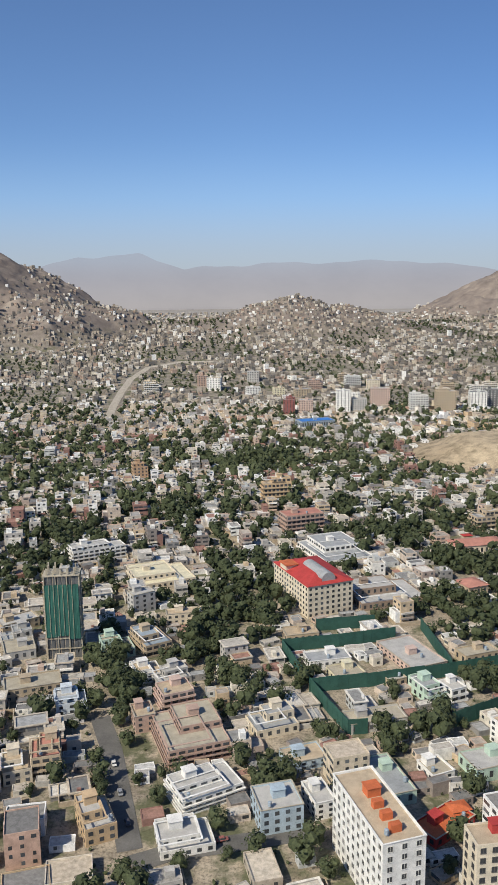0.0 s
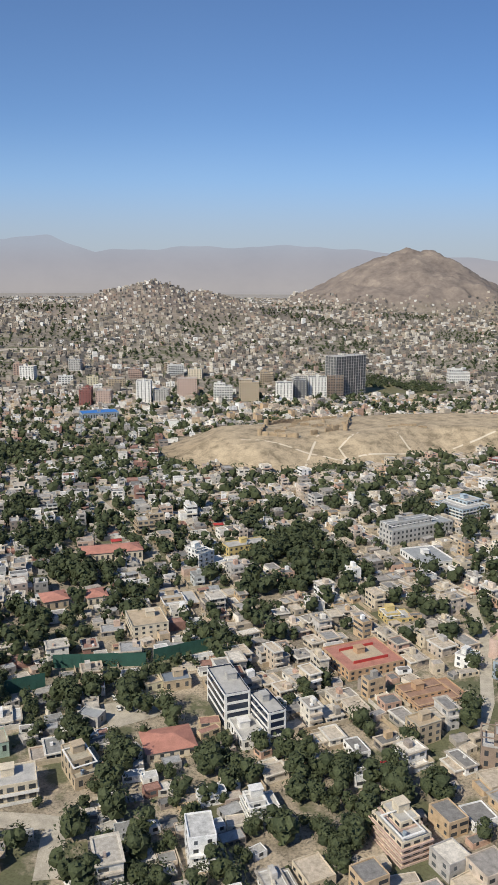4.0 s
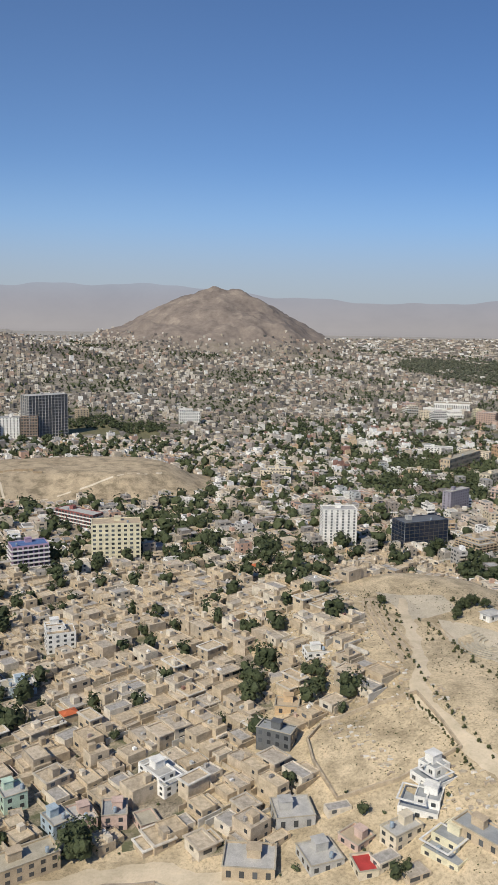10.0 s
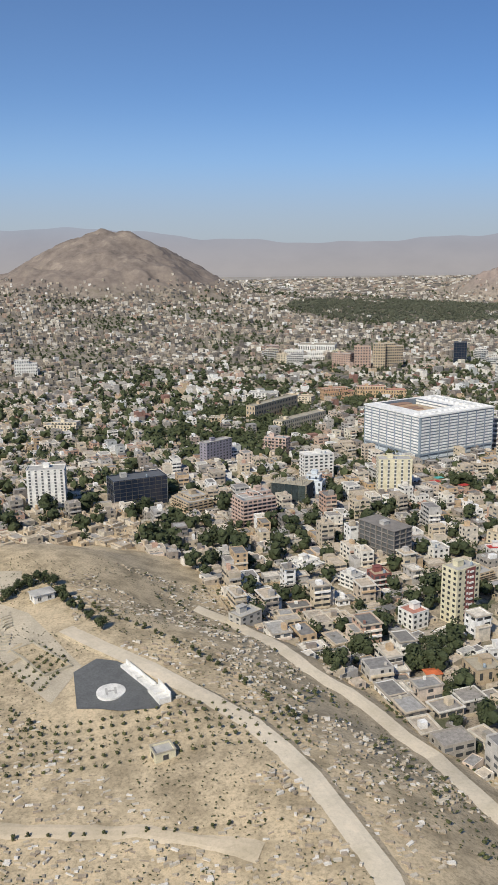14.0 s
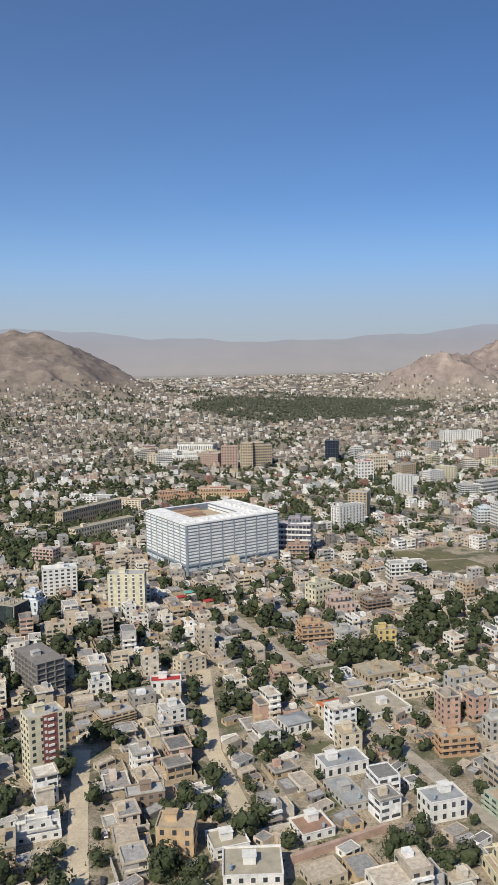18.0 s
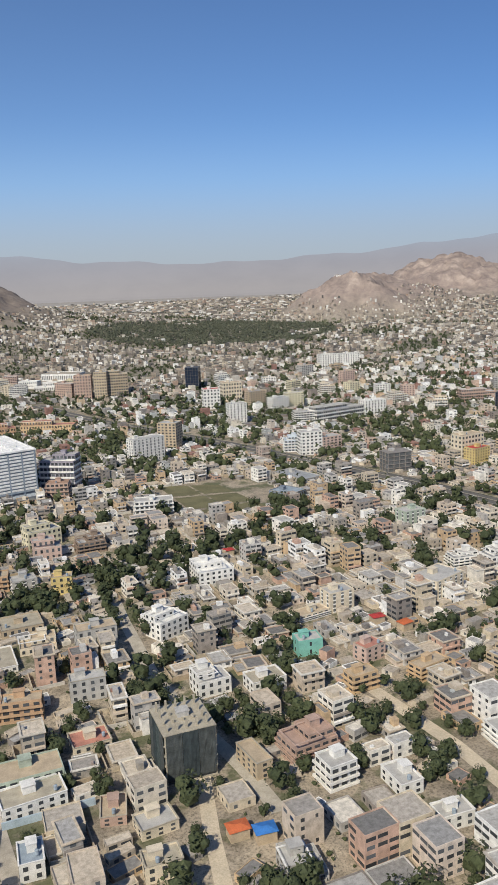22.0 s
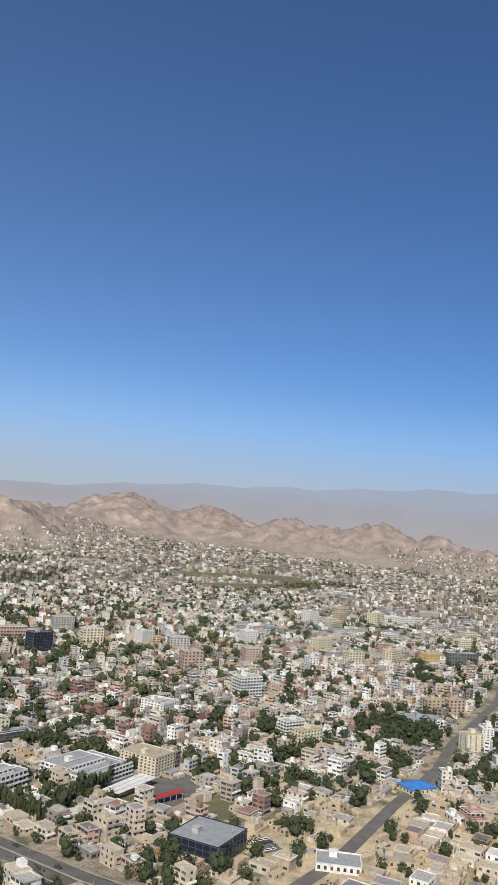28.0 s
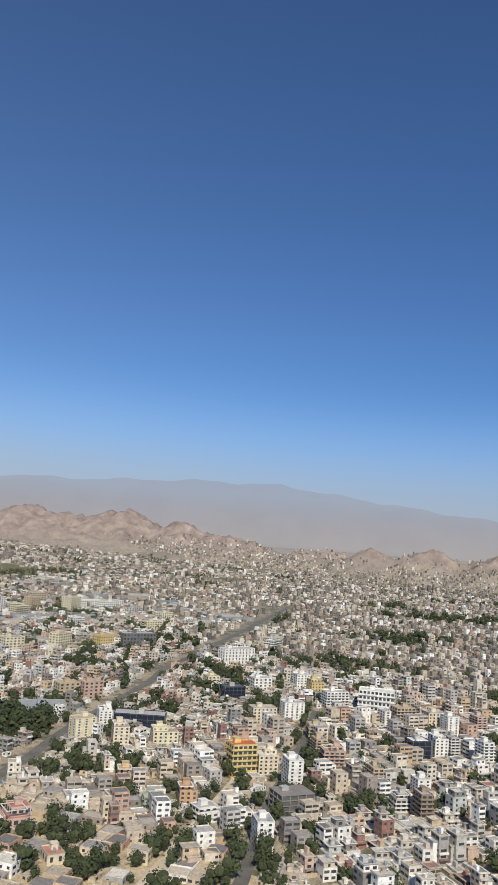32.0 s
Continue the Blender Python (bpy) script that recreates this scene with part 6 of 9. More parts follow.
block("house", "wide grey house among flat-roofed houses", 845.9, 175.7, -1, 9.1, 9.3, 4.8, 2, "grey", "grey", "rows", False)
block("villa", "white villa with dark-edged tiers", 919.9, 200.6, 1, 12.3, 12.3, 4.7, 3, "white", "grey", "bands", False)
block("apartment_block", "tan and white block", 948.1, 237.7, 16, 11.7, 11.4, 6.8, 4, "tan", "grey", "bands", False)
block("house", "tall white slab-sided house", 955.6, 236.7, 14, 7.0, 5.9, 9.7, 4, "white", "white", "blank", False)
block("house", "long flat tan house", 932.3, 186.5, -2, 14.9, 12.8, 3.9, 2, "tan", "lime", "rows", False)
block("house", "white house with a grey roof", 886.3, 180.5, 1, 8.9, 5.8, 4.0, 2, "white", "grey", "rows", False)
block("house", "white and grey house", 929.7, 165.3, 1, 10.8, 9.8, 5.7, 2, "white", "grey", "rows", False)
block("house", "apricot house with balconies", 918.7, 245.8, 16, 12.8, 5.9, 4.8, 3, "apricot", "tan", "bands", False)
block("apartment_block", "grey-green glass block among flat-roofed houses", 992.3, 387.9, 8, 12.9, 8.9, 10.4, 5, "sage", "grey", "stripes", False)
block("apartment_block", "white balcony block among flat-roofed houses", 998.6, 322.0, 6, 13.8, 8.9, 8.9, 4, "white", "grey", "bands", False)
block("building_site", "unfinished tan block among flat-roofed houses", 1039.4, 267.1, -28, 10.0, 9.9, 8.5, 4, "tan", "lime", "bands", False)
block("house", "tan house with a flat parapeted roof", 1003.3, 238.5, 2, 11.6, 8.9, 6.2, 2, "tan", "grey", "rows", False)
block("hall", "hall with a grey metal roof", 1209.3, 246.9, -43, 17.7, 13.1, 3.2, 1, "white", "steel", "rows", False)
block("house", "tan house with a small roof dome", 1236.2, 237.6, -33, 14.0, 10.5, 2.6, 1, "tan", "lime", "rows", False)
block("apartment_block", "white block with dark strips", 1638.3, 412.8, -19, 30.2, 11.0, 13.6, 5, "white", "grey", "stripes", False)
block("shop", "white shop building among flat-roofed houses", 1622.3, 420.6, -19, 15.5, 9.0, 8.7, 3, "white", "white", "rows", False)
block("house", "long white hall among flat-roofed houses", 847.4, 1049.9, -1, 28.0, 20.0, 9.3, 2, "white", "white", "rows", False)
block("building_site", "unfinished tan concrete tower beside the avenue", 919.0, 656.8, -36, 16.1, 14.0, 21.0, 9, "tan", "grey", "hotelgrid", False)
block("building_site", "unfinished red-brick block beside the shopping block", 821.7, 524.2, -15, 13.4, 9.0, 11.2, 4, "rosetan", "rust", "bands", False)
block("apartment_block", "long tan block with a faded red roof", 781.0, 776.0, 5, 33.1, 12.0, 11.2, 3, "orange", "redwash", "rows", False)
block("apartment_block", "long tan block with a faded red roof", 817.9, 784.3, -15, 48.7, 12.0, 10.9, 3, "apricot", "redwash", "rows", False)
block("apartment_block", "long pale block with rows of windows", 708.0, 791.8, -21, 28.4, 12.0, 9.0, 4, "white", "grey", "hotelgrid", False)
block("apartment_block", "long pale block with rows of windows", 736.0, 771.4, -38, 29.5, 12.0, 8.4, 4, "cream", "tan", "hotelgrid", False)
block("apartment_block", "long low tan apartment row among trees", 648.9, 693.2, -33, 41.8, 9.0, 4.5, 3, "tan", "lime", "rows", False)
block("apartment_block", "long low tan apartment row among trees", 687.9, 688.6, 41, 68.7, 9.0, 12.8, 3, "tan", "lime", "rows", False)
block("apartment_block", "long low tan apartment row among trees", 694.2, 627.6, 35, 57.6, 9.0, 10.0, 3, "cream", "lime", "rows", False)
block("apartment_block", "pinkish block with open balconies", 663.0, 565.2, -39, 16.3, 8.0, 11.8, 5, "pink", "grey", "bands", False)
block("hall", "blue-grey sheet-metal hall beside the field", 950.3, 479.9, -60, 17.0, 15.0, 4.2, 1, "slate", "steelblue", "rows", False)
block("hall", "hall with a grey metal roof", 970.1, 528.0, -69, 31.2, 16.0, 3.2, 1, "grey", "steel", "rows", False)
block("hotel", "white block with a red roof", 1004.9, 832.7, -6, 17.7, 12.0, 21.5, 6, "white", "red", "hotelgrid", False)
block("apartment_block", "cream block among mid-rise blocks", 1038.9, 875.0, -0, 21.5, 12.0, 20.2, 5, "cream", "tan", "hotelgrid", False)
block("tower_block", "white tower block with dark strips", 1003.7, 736.2, 3, 17.4, 10.0, 19.3, 8, "white", "grey", "stripes", False)
block("office", "dark glass office tower", 1018.2, 964.6, -27, 16.0, 14.0, 28.7, 9, "dark", "dark", "glass", False)
block("apartment_block", "tan tower block among mid-rise blocks", 867.8, 999.2, -45, 25.0, 12.0, 16.9, 6, "rosetan", "grey", "hotelgrid", False)
block("apartment_block", "rose-tan tower block among mid-rise blocks", 887.4, 971.5, -17, 19.9, 12.0, 27.8, 8, "rosetan", "tan", "hotelgrid", False)
block("apartment_block", "tan tower block among mid-rise blocks", 910.1, 967.3, -24, 15.0, 12.0, 31.2, 9, "tan", "grey", "hotelgrid", False)
block("apartment_block", "tan tower block among mid-rise blocks", 927.0, 967.6, -9, 22.1, 12.0, 30.7, 9, "tan", "grey", "bands", False)
block("hall", "white hall with a flat roof", 829.5, 1082.5, -25, 24.8, 14.0, 8.7, 2, "white", "white", "rows", False)
block("hall", "wide hall with a pale roof", 860.5, 1116.3, -25, 50.4, 30.0, 10.5, 1, "white", "lime", "rows", False)
block("office", "dark grey office with long window bands", 1060.2, 713.8, -8, 19.2, 12.0, 10.7, 5, "grey", "grey", "bands", False)
block("apartment_block", "long grey block with window bands", 1079.2, 707.6, 14, 56.1, 12.0, 14.4, 4, "grey", "grey", "bands", False)
block("apartment_block", "white block with dark strips", 1134.8, 720.6, 5, 24.1, 12.0, 14.9, 5, "white", "white", "stripes", False)
block("office", "pale blue office with window bands", 1005.7, 598.3, -16, 13.2, 12.0, 11.6, 5, "bluewhite", "bluewhite", "bands", False)
block("apartment_block", "white block with a grid of windows", 1012.8, 580.8, -4, 16.5, 12.0, 17.9, 7, "white", "grey", "hotelgrid", False)
block("apartment_block", "pink block with a grid of windows", 1029.3, 579.6, 11, 17.6, 12.0, 12.8, 6, "pink", "grey", "hotelgrid", False)
block("apartment_block", "cream block with balconies", 1210.6, 733.8, -21, 20.2, 12.0, 11.5, 4, "cream", "tan", "bands", False)
block("apartment_block", "cream block with a grid of windows", 1110.3, 517.8, 12, 21.7, 11.0, 19.7, 6, "cream", "tan", "hotelgrid", False)
block("apartment_block", "cream block with balconies", 1142.7, 493.5, 11, 21.5, 11.0, 16.9, 6, "cream", "grey", "bands", False)
block("apartment_block", "white block with dark strips", 1230.8, 1052.0, -6, 28.5, 14.0, 18.0, 6, "white", "grey", "stripes", False)
block("apartment_block", "white block with dark strips", 1260.6, 1048.6, -6, 28.0, 14.0, 17.3, 6, "white", "grey", "stripes", False)
block("building_site", "unfinished dark concrete block beside the avenue", 1045.6, 506.5, 1, 17.4, 11.0, 13.2, 5, "dark", "grey", "frame", False)
block("apartment_block", "long rose-tan block with balconies", 1258.2, 744.8, -7, 38.3, 12.0, 13.0, 4, "rosetan", "grey", "bands", False)
block("apartment_block", "grey block with rows of windows", 1400.8, 673.0, -17, 19.7, 12.0, 11.6, 5, "grey", "grey", "hotelgrid", False)
block("apartment_block", "salmon-pink block with rows of windows", 1435.9, 597.5, -12, 15.3, 12.0, 13.5, 6, "pink", "grey", "hotelgrid", False)
block("apartment_block", "white block with balconies and a roof hut", 1354.8, 494.9, -3, 19.0, 12.0, 16.4, 7, "white", "grey", "bands", False)
block("apartment_block", "cream block with rows of windows", 1412.0, 303.4, -35, 8.6, 9.0, 12.6, 7, "cream", "tan", "rows", False)
block("apartment_block", "yellow-ochre block with an orange roof room", 1421.2, 228.8, -30, 12.6, 9.0, 15.7, 6, "yellow", "scarlet", "bands", False)

block("house", "low white hillside house with grey roof terraces", 450.9, 205.6, -34, 9.6, 9.0, 4.4, 2, "white", "steel", "rows", False)
block("house", "grey-roofed house with white-framed windows", 444.5, 199.9, -66, 5.1, 9.0, 4.3, 2, "cream", "grey", "rows", False)
block("house", "long grey-roofed house beside a sandy yard", 451.8, 193.3, -57, 9.6, 12.0, 3.7, 2, "pale", "steel", "rows", False)
block("house", "wide grey-roofed house below the bare hill", 460.1, 195.4, -60, 12.2, 6.0, 3.2, 1, "tan", "steel", "rows", False)
block("house", "long low house with a pinkish colonnade", 435.6, 203.6, -59, 6.2, 6.0, 2.3, 1, "pink", "tan", "rows", False)
block("house", "small house with a red sheet roof", 436.5, 190.4, 3, 4.7, 6.0, 2.3, 1, "cream", "red", "rows", False)
block("house", "flat grey-roofed house in a walled yard", 407.6, 199.9, -15, 11.9, 9.0, 3.7, 1, "tan", "grey", "rows", False)
block("house", "pale house with pinkish upper floor", 381.3, 224.1, -3, 6.3, 7.0, 4.9, 2, "pink", "steel", "rows", False)
block("house", "red and white banded two-storey house", 1306.9, 249.7, -20, 10.6, 12.0, 6.6, 2, "pink", "redwash", "bands", False)
block("hall", "low white hall with a dark yard side", 1303.5, 256.5, -23, 6.5, 8.0, 3.1, 1, "white", "white", "rows", False)
block("house", "small house with a red tin roof", 1297.0, 211.8, -22, 6.3, 9.0, 3.9, 1, "cream", "redwash", "rows", False)
block("apartment_block", "unfinished tan block with open floors", 1504.8, 239.2, -48, 10.7, 10.0, 8.3, 4, "tan", "grey", "bands", False)
block("tower_block", "slim white tower block beside shops", 1568.4, 224.6, -31, 4.6, 9.0, 9.7, 6, "white", "grey", "hotelgrid", False)
block("apartment_block", "pink block at the end of the white store", 1627.3, 237.7, -30, 7.5, 9.0, 12.2, 5, "pink", "grey", "hotelgrid", False)
block("apartment_block", "tan balcony block with open floors", 1457.4, 171.4, -38, 5.4, 9.0, 10.0, 6, "tan", "tan", "bands", False)
block("apartment_block", "tan block with rows of balconies", 1470.7, 207.4, -42, 11.0, 9.0, 9.4, 5, "rosetan", "tan", "bands", False)
block("apartment_block", "brown block with rows of balconies", 1436.3, 136.5, -39, 5.4, 9.0, 11.8, 6, "brown", "grey", "bands", False)
block("apartment_block", "grey block with rows of balconies", 1439.6, 150.0, -39, 7.5, 8.0, 7.3, 4, "grey", "grey", "bands", False)
block("office", "dark glass block beside the market", 1538.6, 330.5, -28, 15.4, 10.0, 9.5, 4, "dark", "dark", "glass", False)
block("apartment_block", "pale yellow block with flat roof", 1562.2, 365.6, -27, 9.4, 10.0, 8.1, 4, "pale", "tan", "hotelgrid", False)
block("apartment_block", "white-grey block with window grid", 1583.2, 339.0, -28, 14.3, 10.0, 8.9, 4, "white", "grey", "hotelgrid", False)

block("house", "long low white bungalow with a grey roof in the compound", 19.8, 254.5, 12, 15.1, 8.0, 3.7, 1, "white", "steel", "rows", False)
block("house", "low pale flat-roofed house in the compound", 28.3, 244.0, 20, 10.5, 9.0, 3.2, 1, "pale", "lime", "rows", False)
block("house", "low tan flat-roofed house behind the green fence", 13.1, 277.1, 12, 12.5, 8.0, 3.1, 1, "tan", "tan", "rows", False)
block("hall", "long low hall with a pale metal roof", 29.0, 214.5, 13, 17.8, 8.0, 3.3, 1, "grey", "lime", "rows", False)
block("house", "mint-green villa with a grey roof in the compound", 55.5, 231.8, 24, 9.2, 11.0, 5.4, 2, "mint", "steel", "rows", False)
block("house", "small white villa with dark window bands", 63.3, 233.3, 23, 5.7, 7.0, 4.6, 2, "white", "grey", "bands", False)
block("hall", "low sandy hall along the compound wall", 74.8, 259.2, 19, 13.8, 7.0, 3.8, 1, "tan", "lime", "rows", False)
block("house", "grey-roofed house with a white roof room", 1.3, 211.9, 20, 13.4, 10.0, 5.4, 2, "cream", "steel", "rows", False)
block("house", "pale house with a mint-green roof edge", -52.2, 263.6, 22, 11.3, 10.0, 6.4, 2, "mint", "lime", "rows", False)
block("house", "house with stacked pale balconies", -37.9, 246.7, 23, 8.8, 9.0, 4.0, 3, "white", "tan", "bands", False)
block("house", "pinkish terrace house with stepped roofs", -27.5, 228.3, 23, 10.2, 9.0, 5.7, 3, "pink", "tan", "bands", False)
block("house", "cream terrace house with a flat roof", -66.0, 190.5, 18, 7.5, 9.0, 6.0, 3, "cream", "tan", "rows", False)
block("house", "pale house with a white-framed roof room", -60.4, 226.2, 16, 9.4, 8.0, 5.6, 3, "bluewhite", "grey", "rows", False)
block("house", "grey flat-roofed house among terraces", -91.5, 274.4, 24, 11.2, 9.0, 5.3, 2, "grey", "steel", "rows", False)
block("house", "low tan house under trees in the compound", 45.3, 242.6, 22, 6.5, 8.0, 2.8, 1, "tan", "grey", "rows", False)

block("house", "long low tan house with a walled edge", 252.1, 185.6, 47, 13.1, 8.0, 2.4, 1, "tan", "tan", "rows", False)
block("house", "low house with a slate-grey roof in a garden", 272.7, 183.7, 43, 10.4, 6.0, 2.9, 1, "cream", "steel", "rows", False)
block("house", "pale yellow house with a sandy roof terrace", 291.5, 223.8, 36, 6.7, 8.0, 5.1, 2, "pale", "tan", "rows", False)
block("house", "grey house with a red roof canopy", 280.8, 200.1, 19, 6.7, 9.0, 8.5, 2, "grey", "steel", "rows", False)
block("hall", "low hall with a blue-grey metal roof", 284.2, 254.0, 13, 7.3, 12.0, 5.7, 1, "grey", "slate", "rows", False)


block("hall", "low hall with a faded red roof among trees", 102.3, 379.4, 11, 27.9, 12.0, 5.4, 1, "cream", "redwash", "hip", False)
block("house", "low house with a faded red roof", 93.9, 325.0, 21, 9.9, 10.0, 4.5, 1, "tan", "redwash", "hip", False)
block("house", "low house with a faded red roof", 110.4, 329.6, 16, 8.3, 9.0, 4.5, 1, "cream", "redwash", "hip", False)
block("apartment_block", "tan block with dark balcony bands", 125.0, 422.7, 15, 14.5, 9.0, 10.4, 4, "tan", "grey", "bands", False)
block("hall", "low pale hall with a mint-green side", 87.2, 221.6, 21, 15.2, 8.0, 3.9, 1, "mint", "lime", "rows", False)
block("house", "sand-coloured house with a plain side wall", 122.1, 209.9, 26, 9.1, 12.0, 7.1, 2, "tan", "lime", "rows", False)
block("house", "cream house with a cluttered roof terrace", 99.8, 204.1, 14, 13.6, 9.0, 5.6, 2, "cream", "grey", "bands", False)
block("hut", "small yellow gatehouse beside the car park", 137.9, 259.1, 22, 6.0, 5.0, 3.3, 1, "pale", "tan", "rows", False)
block("hall", "low hall with a blue-grey metal roof", 143.8, 259.7, 14, 9.1, 7.0, 3.7, 1, "tan", "slate", "rows", False)
block("shed", "low shed with a grey metal roof", 118.0, 242.7, -23, 7.2, 5.0, 3.5, 1, "grey", "steel", "blank", False)


def satellite_dish(x, y, r):
    """A white dish on a short mast, tilted to the sky."""
    top = empty("satellite_dish", "large white satellite dish on a short mast", "dish", pose(x, y, float(height(x, y)), 0, 0, 35))
    bm = bmesh.new()
    drum(bm, 0, 0, 0, r * 1.3, 0.22, 0.16, 8)
    part("mast", bm_mesh("mast", bm, PAINT["steel"]), top)
    bm = bmesh.new()
    rings = [[bm.verts.new((r * u * math.cos(a), r * u * math.sin(a), r * 0.32 * u * u)) for a in np.linspace(0, 6.2832, 20, endpoint=False)] for u in (0.08, 0.4, 0.7, 0.9, 1.0)]
    for a, b in zip(rings, rings[1:]):
        for k in range(20):
            bm.faces.new((a[k], a[(k + 1) % 20], b[(k + 1) % 20], b[k]))
    bm.faces.new(rings[0][::-1])
    bmesh.ops.solidify(bm, geom=bm.faces[:], thickness=0.08)
    part("bowl", bm_mesh("bowl", bm, PAINT["bright"]), top, "white bowl", pose(0, 0, r * 1.3, 52))


satellite_dish(67.8, 242.1, 1.9)

# ---- roads and streets ----
AVENUE = [(842, 950), (899, 809), (967, 667), (1016, 556), (1055, 462), (1080, 392), (1098, 328), (1121, 272), (1146, 226), (1172, 170), (1188, 110), (1196, 20)]
road("avenue", AVENUE, 14, M_ASPHALT, "wide grey asphalt avenue with a planted median", clear=4.5)
road("boulevard", [(1146, 224), (1179, 234), (1224, 250), (1300, 288), (1366, 317), (1411, 344), (1456, 365), (1539, 402), (1584, 431), (1744, 497), (2014, 609)], 6.4, M_ASPHALT, "long straight asphalt road towards the hills", clear=3.4)
road("highway", [(-146.6, 823.6), (-153.0, 893.6), (-156.6, 975.7), (-155.3, 1051.7), (-140.0, 1118.2), (-97.0, 1152.6), (-49.0, 1157.7)], 9, M_CONCRETE, "pale highway curving between the hills", 0.3)
GREEN_STRIPS = [[(1764, 1234), (1940, 1167), (1909, 1118), (1728, 1167)], [(1735, 1096), (1892, 1057), (1866, 1008), (1701, 1040)], [(1941, 1160), (1991, 1071), (1921, 982), (1864, 1047)], [(2233, 919), (2301, 898), (2182, 808), (2148, 828)]]
POPLARS = [[(1100.3, 385.6), (1108.0, 368.4), (1116.9, 351.4), (1124.5, 338.0), (1131.0, 325.5)], [(1138.7, 334.5), (1157.3, 348.0), (1181.7, 365.5), (1206.2, 379.3)]]
RED_ROOF = [(1180.3, 331.1), (1205.9, 336.6)]
BUS_YARD = [(1194, 365), (1226, 366), (1222, 340), (1184, 323)]
LAWN = [(1200, 325), (1227, 334), (1216, 299), (1190, 307)]
BUS_ROOF = [(1172.7, 343.7), (1200.9, 357.3)]
PARKED = [(1203.2, 280.4), (1202.1, 267.9), (1211.6, 280.5)]
road("street", [(676, 305), (672, 265), (670, 235), (671, 200), (673, 180)], 5.5, M_DIRT, "pale dusty street between houses")
bench_road("hill_road", [(568.0, 302.0), (579.0, 294.0), (585.0, 272.0), (591.0, 248.0), (600.0, 238.0), (604.0, 226.0), (606.0, 214.0), (610.0, 205.0), (610.0, 192.0), (611.0, 181.0), (614.0, 170.0), (612.0, 162.0)], 5, M_TRACK, "dusty road at the foot of the bare hill")
road("street", [(760, 430), (771, 343), (777, 296), (783, 238), (790, 193)], 5, M_CONCRETE, "long straight pale concrete street", clear=2.4)
road("street", [(840, 228), (835, 199), (832, 174)], 4, M_DIRT, "curving dusty lane")
road("street", [(94.2, 496.4), (110.4, 456.0), (136.2, 388.1)], 6, M_CONCRETE, "pale street between trees")
road("street", [(1427, 228), (1349, 195), (1306, 176)], 5.5, M_DIRT, "dusty street")
road("street", [(1568, 275), (1498, 238), (1408, 196), (1334, 155)], 5.5, M_ASPHALT, "grey street between blocks")
road("street", [(-46.8, 225.5), (-40.3, 207.8), (-29.0, 165.7)], 6, M_ASPHALT, "grey street with parked cars")
road("street", [(-28.1, 161.1), (-19.7, 164.8), (-0.9, 168.7), (12.8, 171.6)], 6, M_ASPHALT, "grey street with parked cars")
road("street", [(731, 367), (724, 328), (718, 293), (718, 252)], 5.5, M_DIRT, "dusty street lined with trees")
road("street", [(836, 348), (836, 329), (837, 301), (838, 279), (842, 255), (848, 231), (851, 216), (853, 201)], 4.5, M_CONCRETE, "pale concrete lane between walls")
road("street", [(100.8, 200.5), (119.0, 197.7), (119.9, 178.5)], 6, M_CONCRETE, "pale street and yard")
road("street", [(902.0, 246.7), (909.2, 211.7), (912.0, 178.6)], 5, M_DIRT, "dusty lane")
road("street", [(263, 198), (281, 224), (302, 246), (338, 283), (355, 300)], 2.8, M_DIRT, "narrow mud lane between yard walls")
road("street", [(270, 211), (279.4, 198.3), (285.5, 191.6), (292.6, 185.1), (300.4, 178.7), (314, 175)], 5.4, M_DIRT, "pale dusty street at the foot of the hill")
road("street", [(254, 174), (258, 182), (265, 193), (271, 203)], 3.6, M_DIRT, "narrow dusty lane")
road("street", [(238, 229), (245.5, 243), (252.3, 263), (260.5, 286), (266, 318)], 4.2, M_CONCRETE, "narrow pale street between houses")
worn_track("hill_road", [(314, 177), (330, 184), (343, 194), (364, 206), (382, 209), (394, 207), (401, 202), (408, 197), (417, 192.5), (431, 186), (446, 180)], 6.5, "curving dusty road above a retaining wall")
worn_track("hill_track", [(473.6, 182.4), (475.5, 189.5), (478.4, 198.3), (476.3, 214.3), (474.2, 228.0), (472.1, 241.4), (475.0, 252.4), (480.0, 259.8), (486.0, 283.0), (492.0, 306.0), (496.0, 318.0)], 4.6, "pale dusty track along the crest of the bare hill")
worn_track("hill_track", [(474.1, 238.9), (478.3, 213.8), (483.2, 201.1)], 2.0, "narrow trodden path beside the hill track")
worn_track("hill_track", [(477.3, 200.3), (483.2, 199.3), (492.1, 193.5), (505.9, 186.8), (519.0, 183.0), (537.0, 178.0), (556.0, 166.0)], 3.6, "pale track across the bare hill")
worn_track("hill_track", [(496.9, 205.8), (503.0, 203.0), (508.0, 197.0), (506.0, 189.9)], 1.6, "short trodden loop path on the bare hill")
BED = [(500.0, 255.0), (515.0, 262.0), (525.0, 247.0), (518.0, 233.0)]
PIT = [(509.0, 259.0), (515.0, 260.0), (525.0, 244.0), (518.0, 242.0)]
HILL_HUT = [(515.0, 285.0)]
HILL_TREES = [(508.0, 295.0), (510.0, 298.0), (513.0, 300.0), (516.0, 301.0), (518.0, 302.0), (521.0, 299.0), (523.0, 289.0), (524.0, 285.0), (526.0, 279.0), (529.0, 276.0), (531.0, 269.0), (534.0, 262.0), (506.0, 292.0), (486.0, 314.0)]
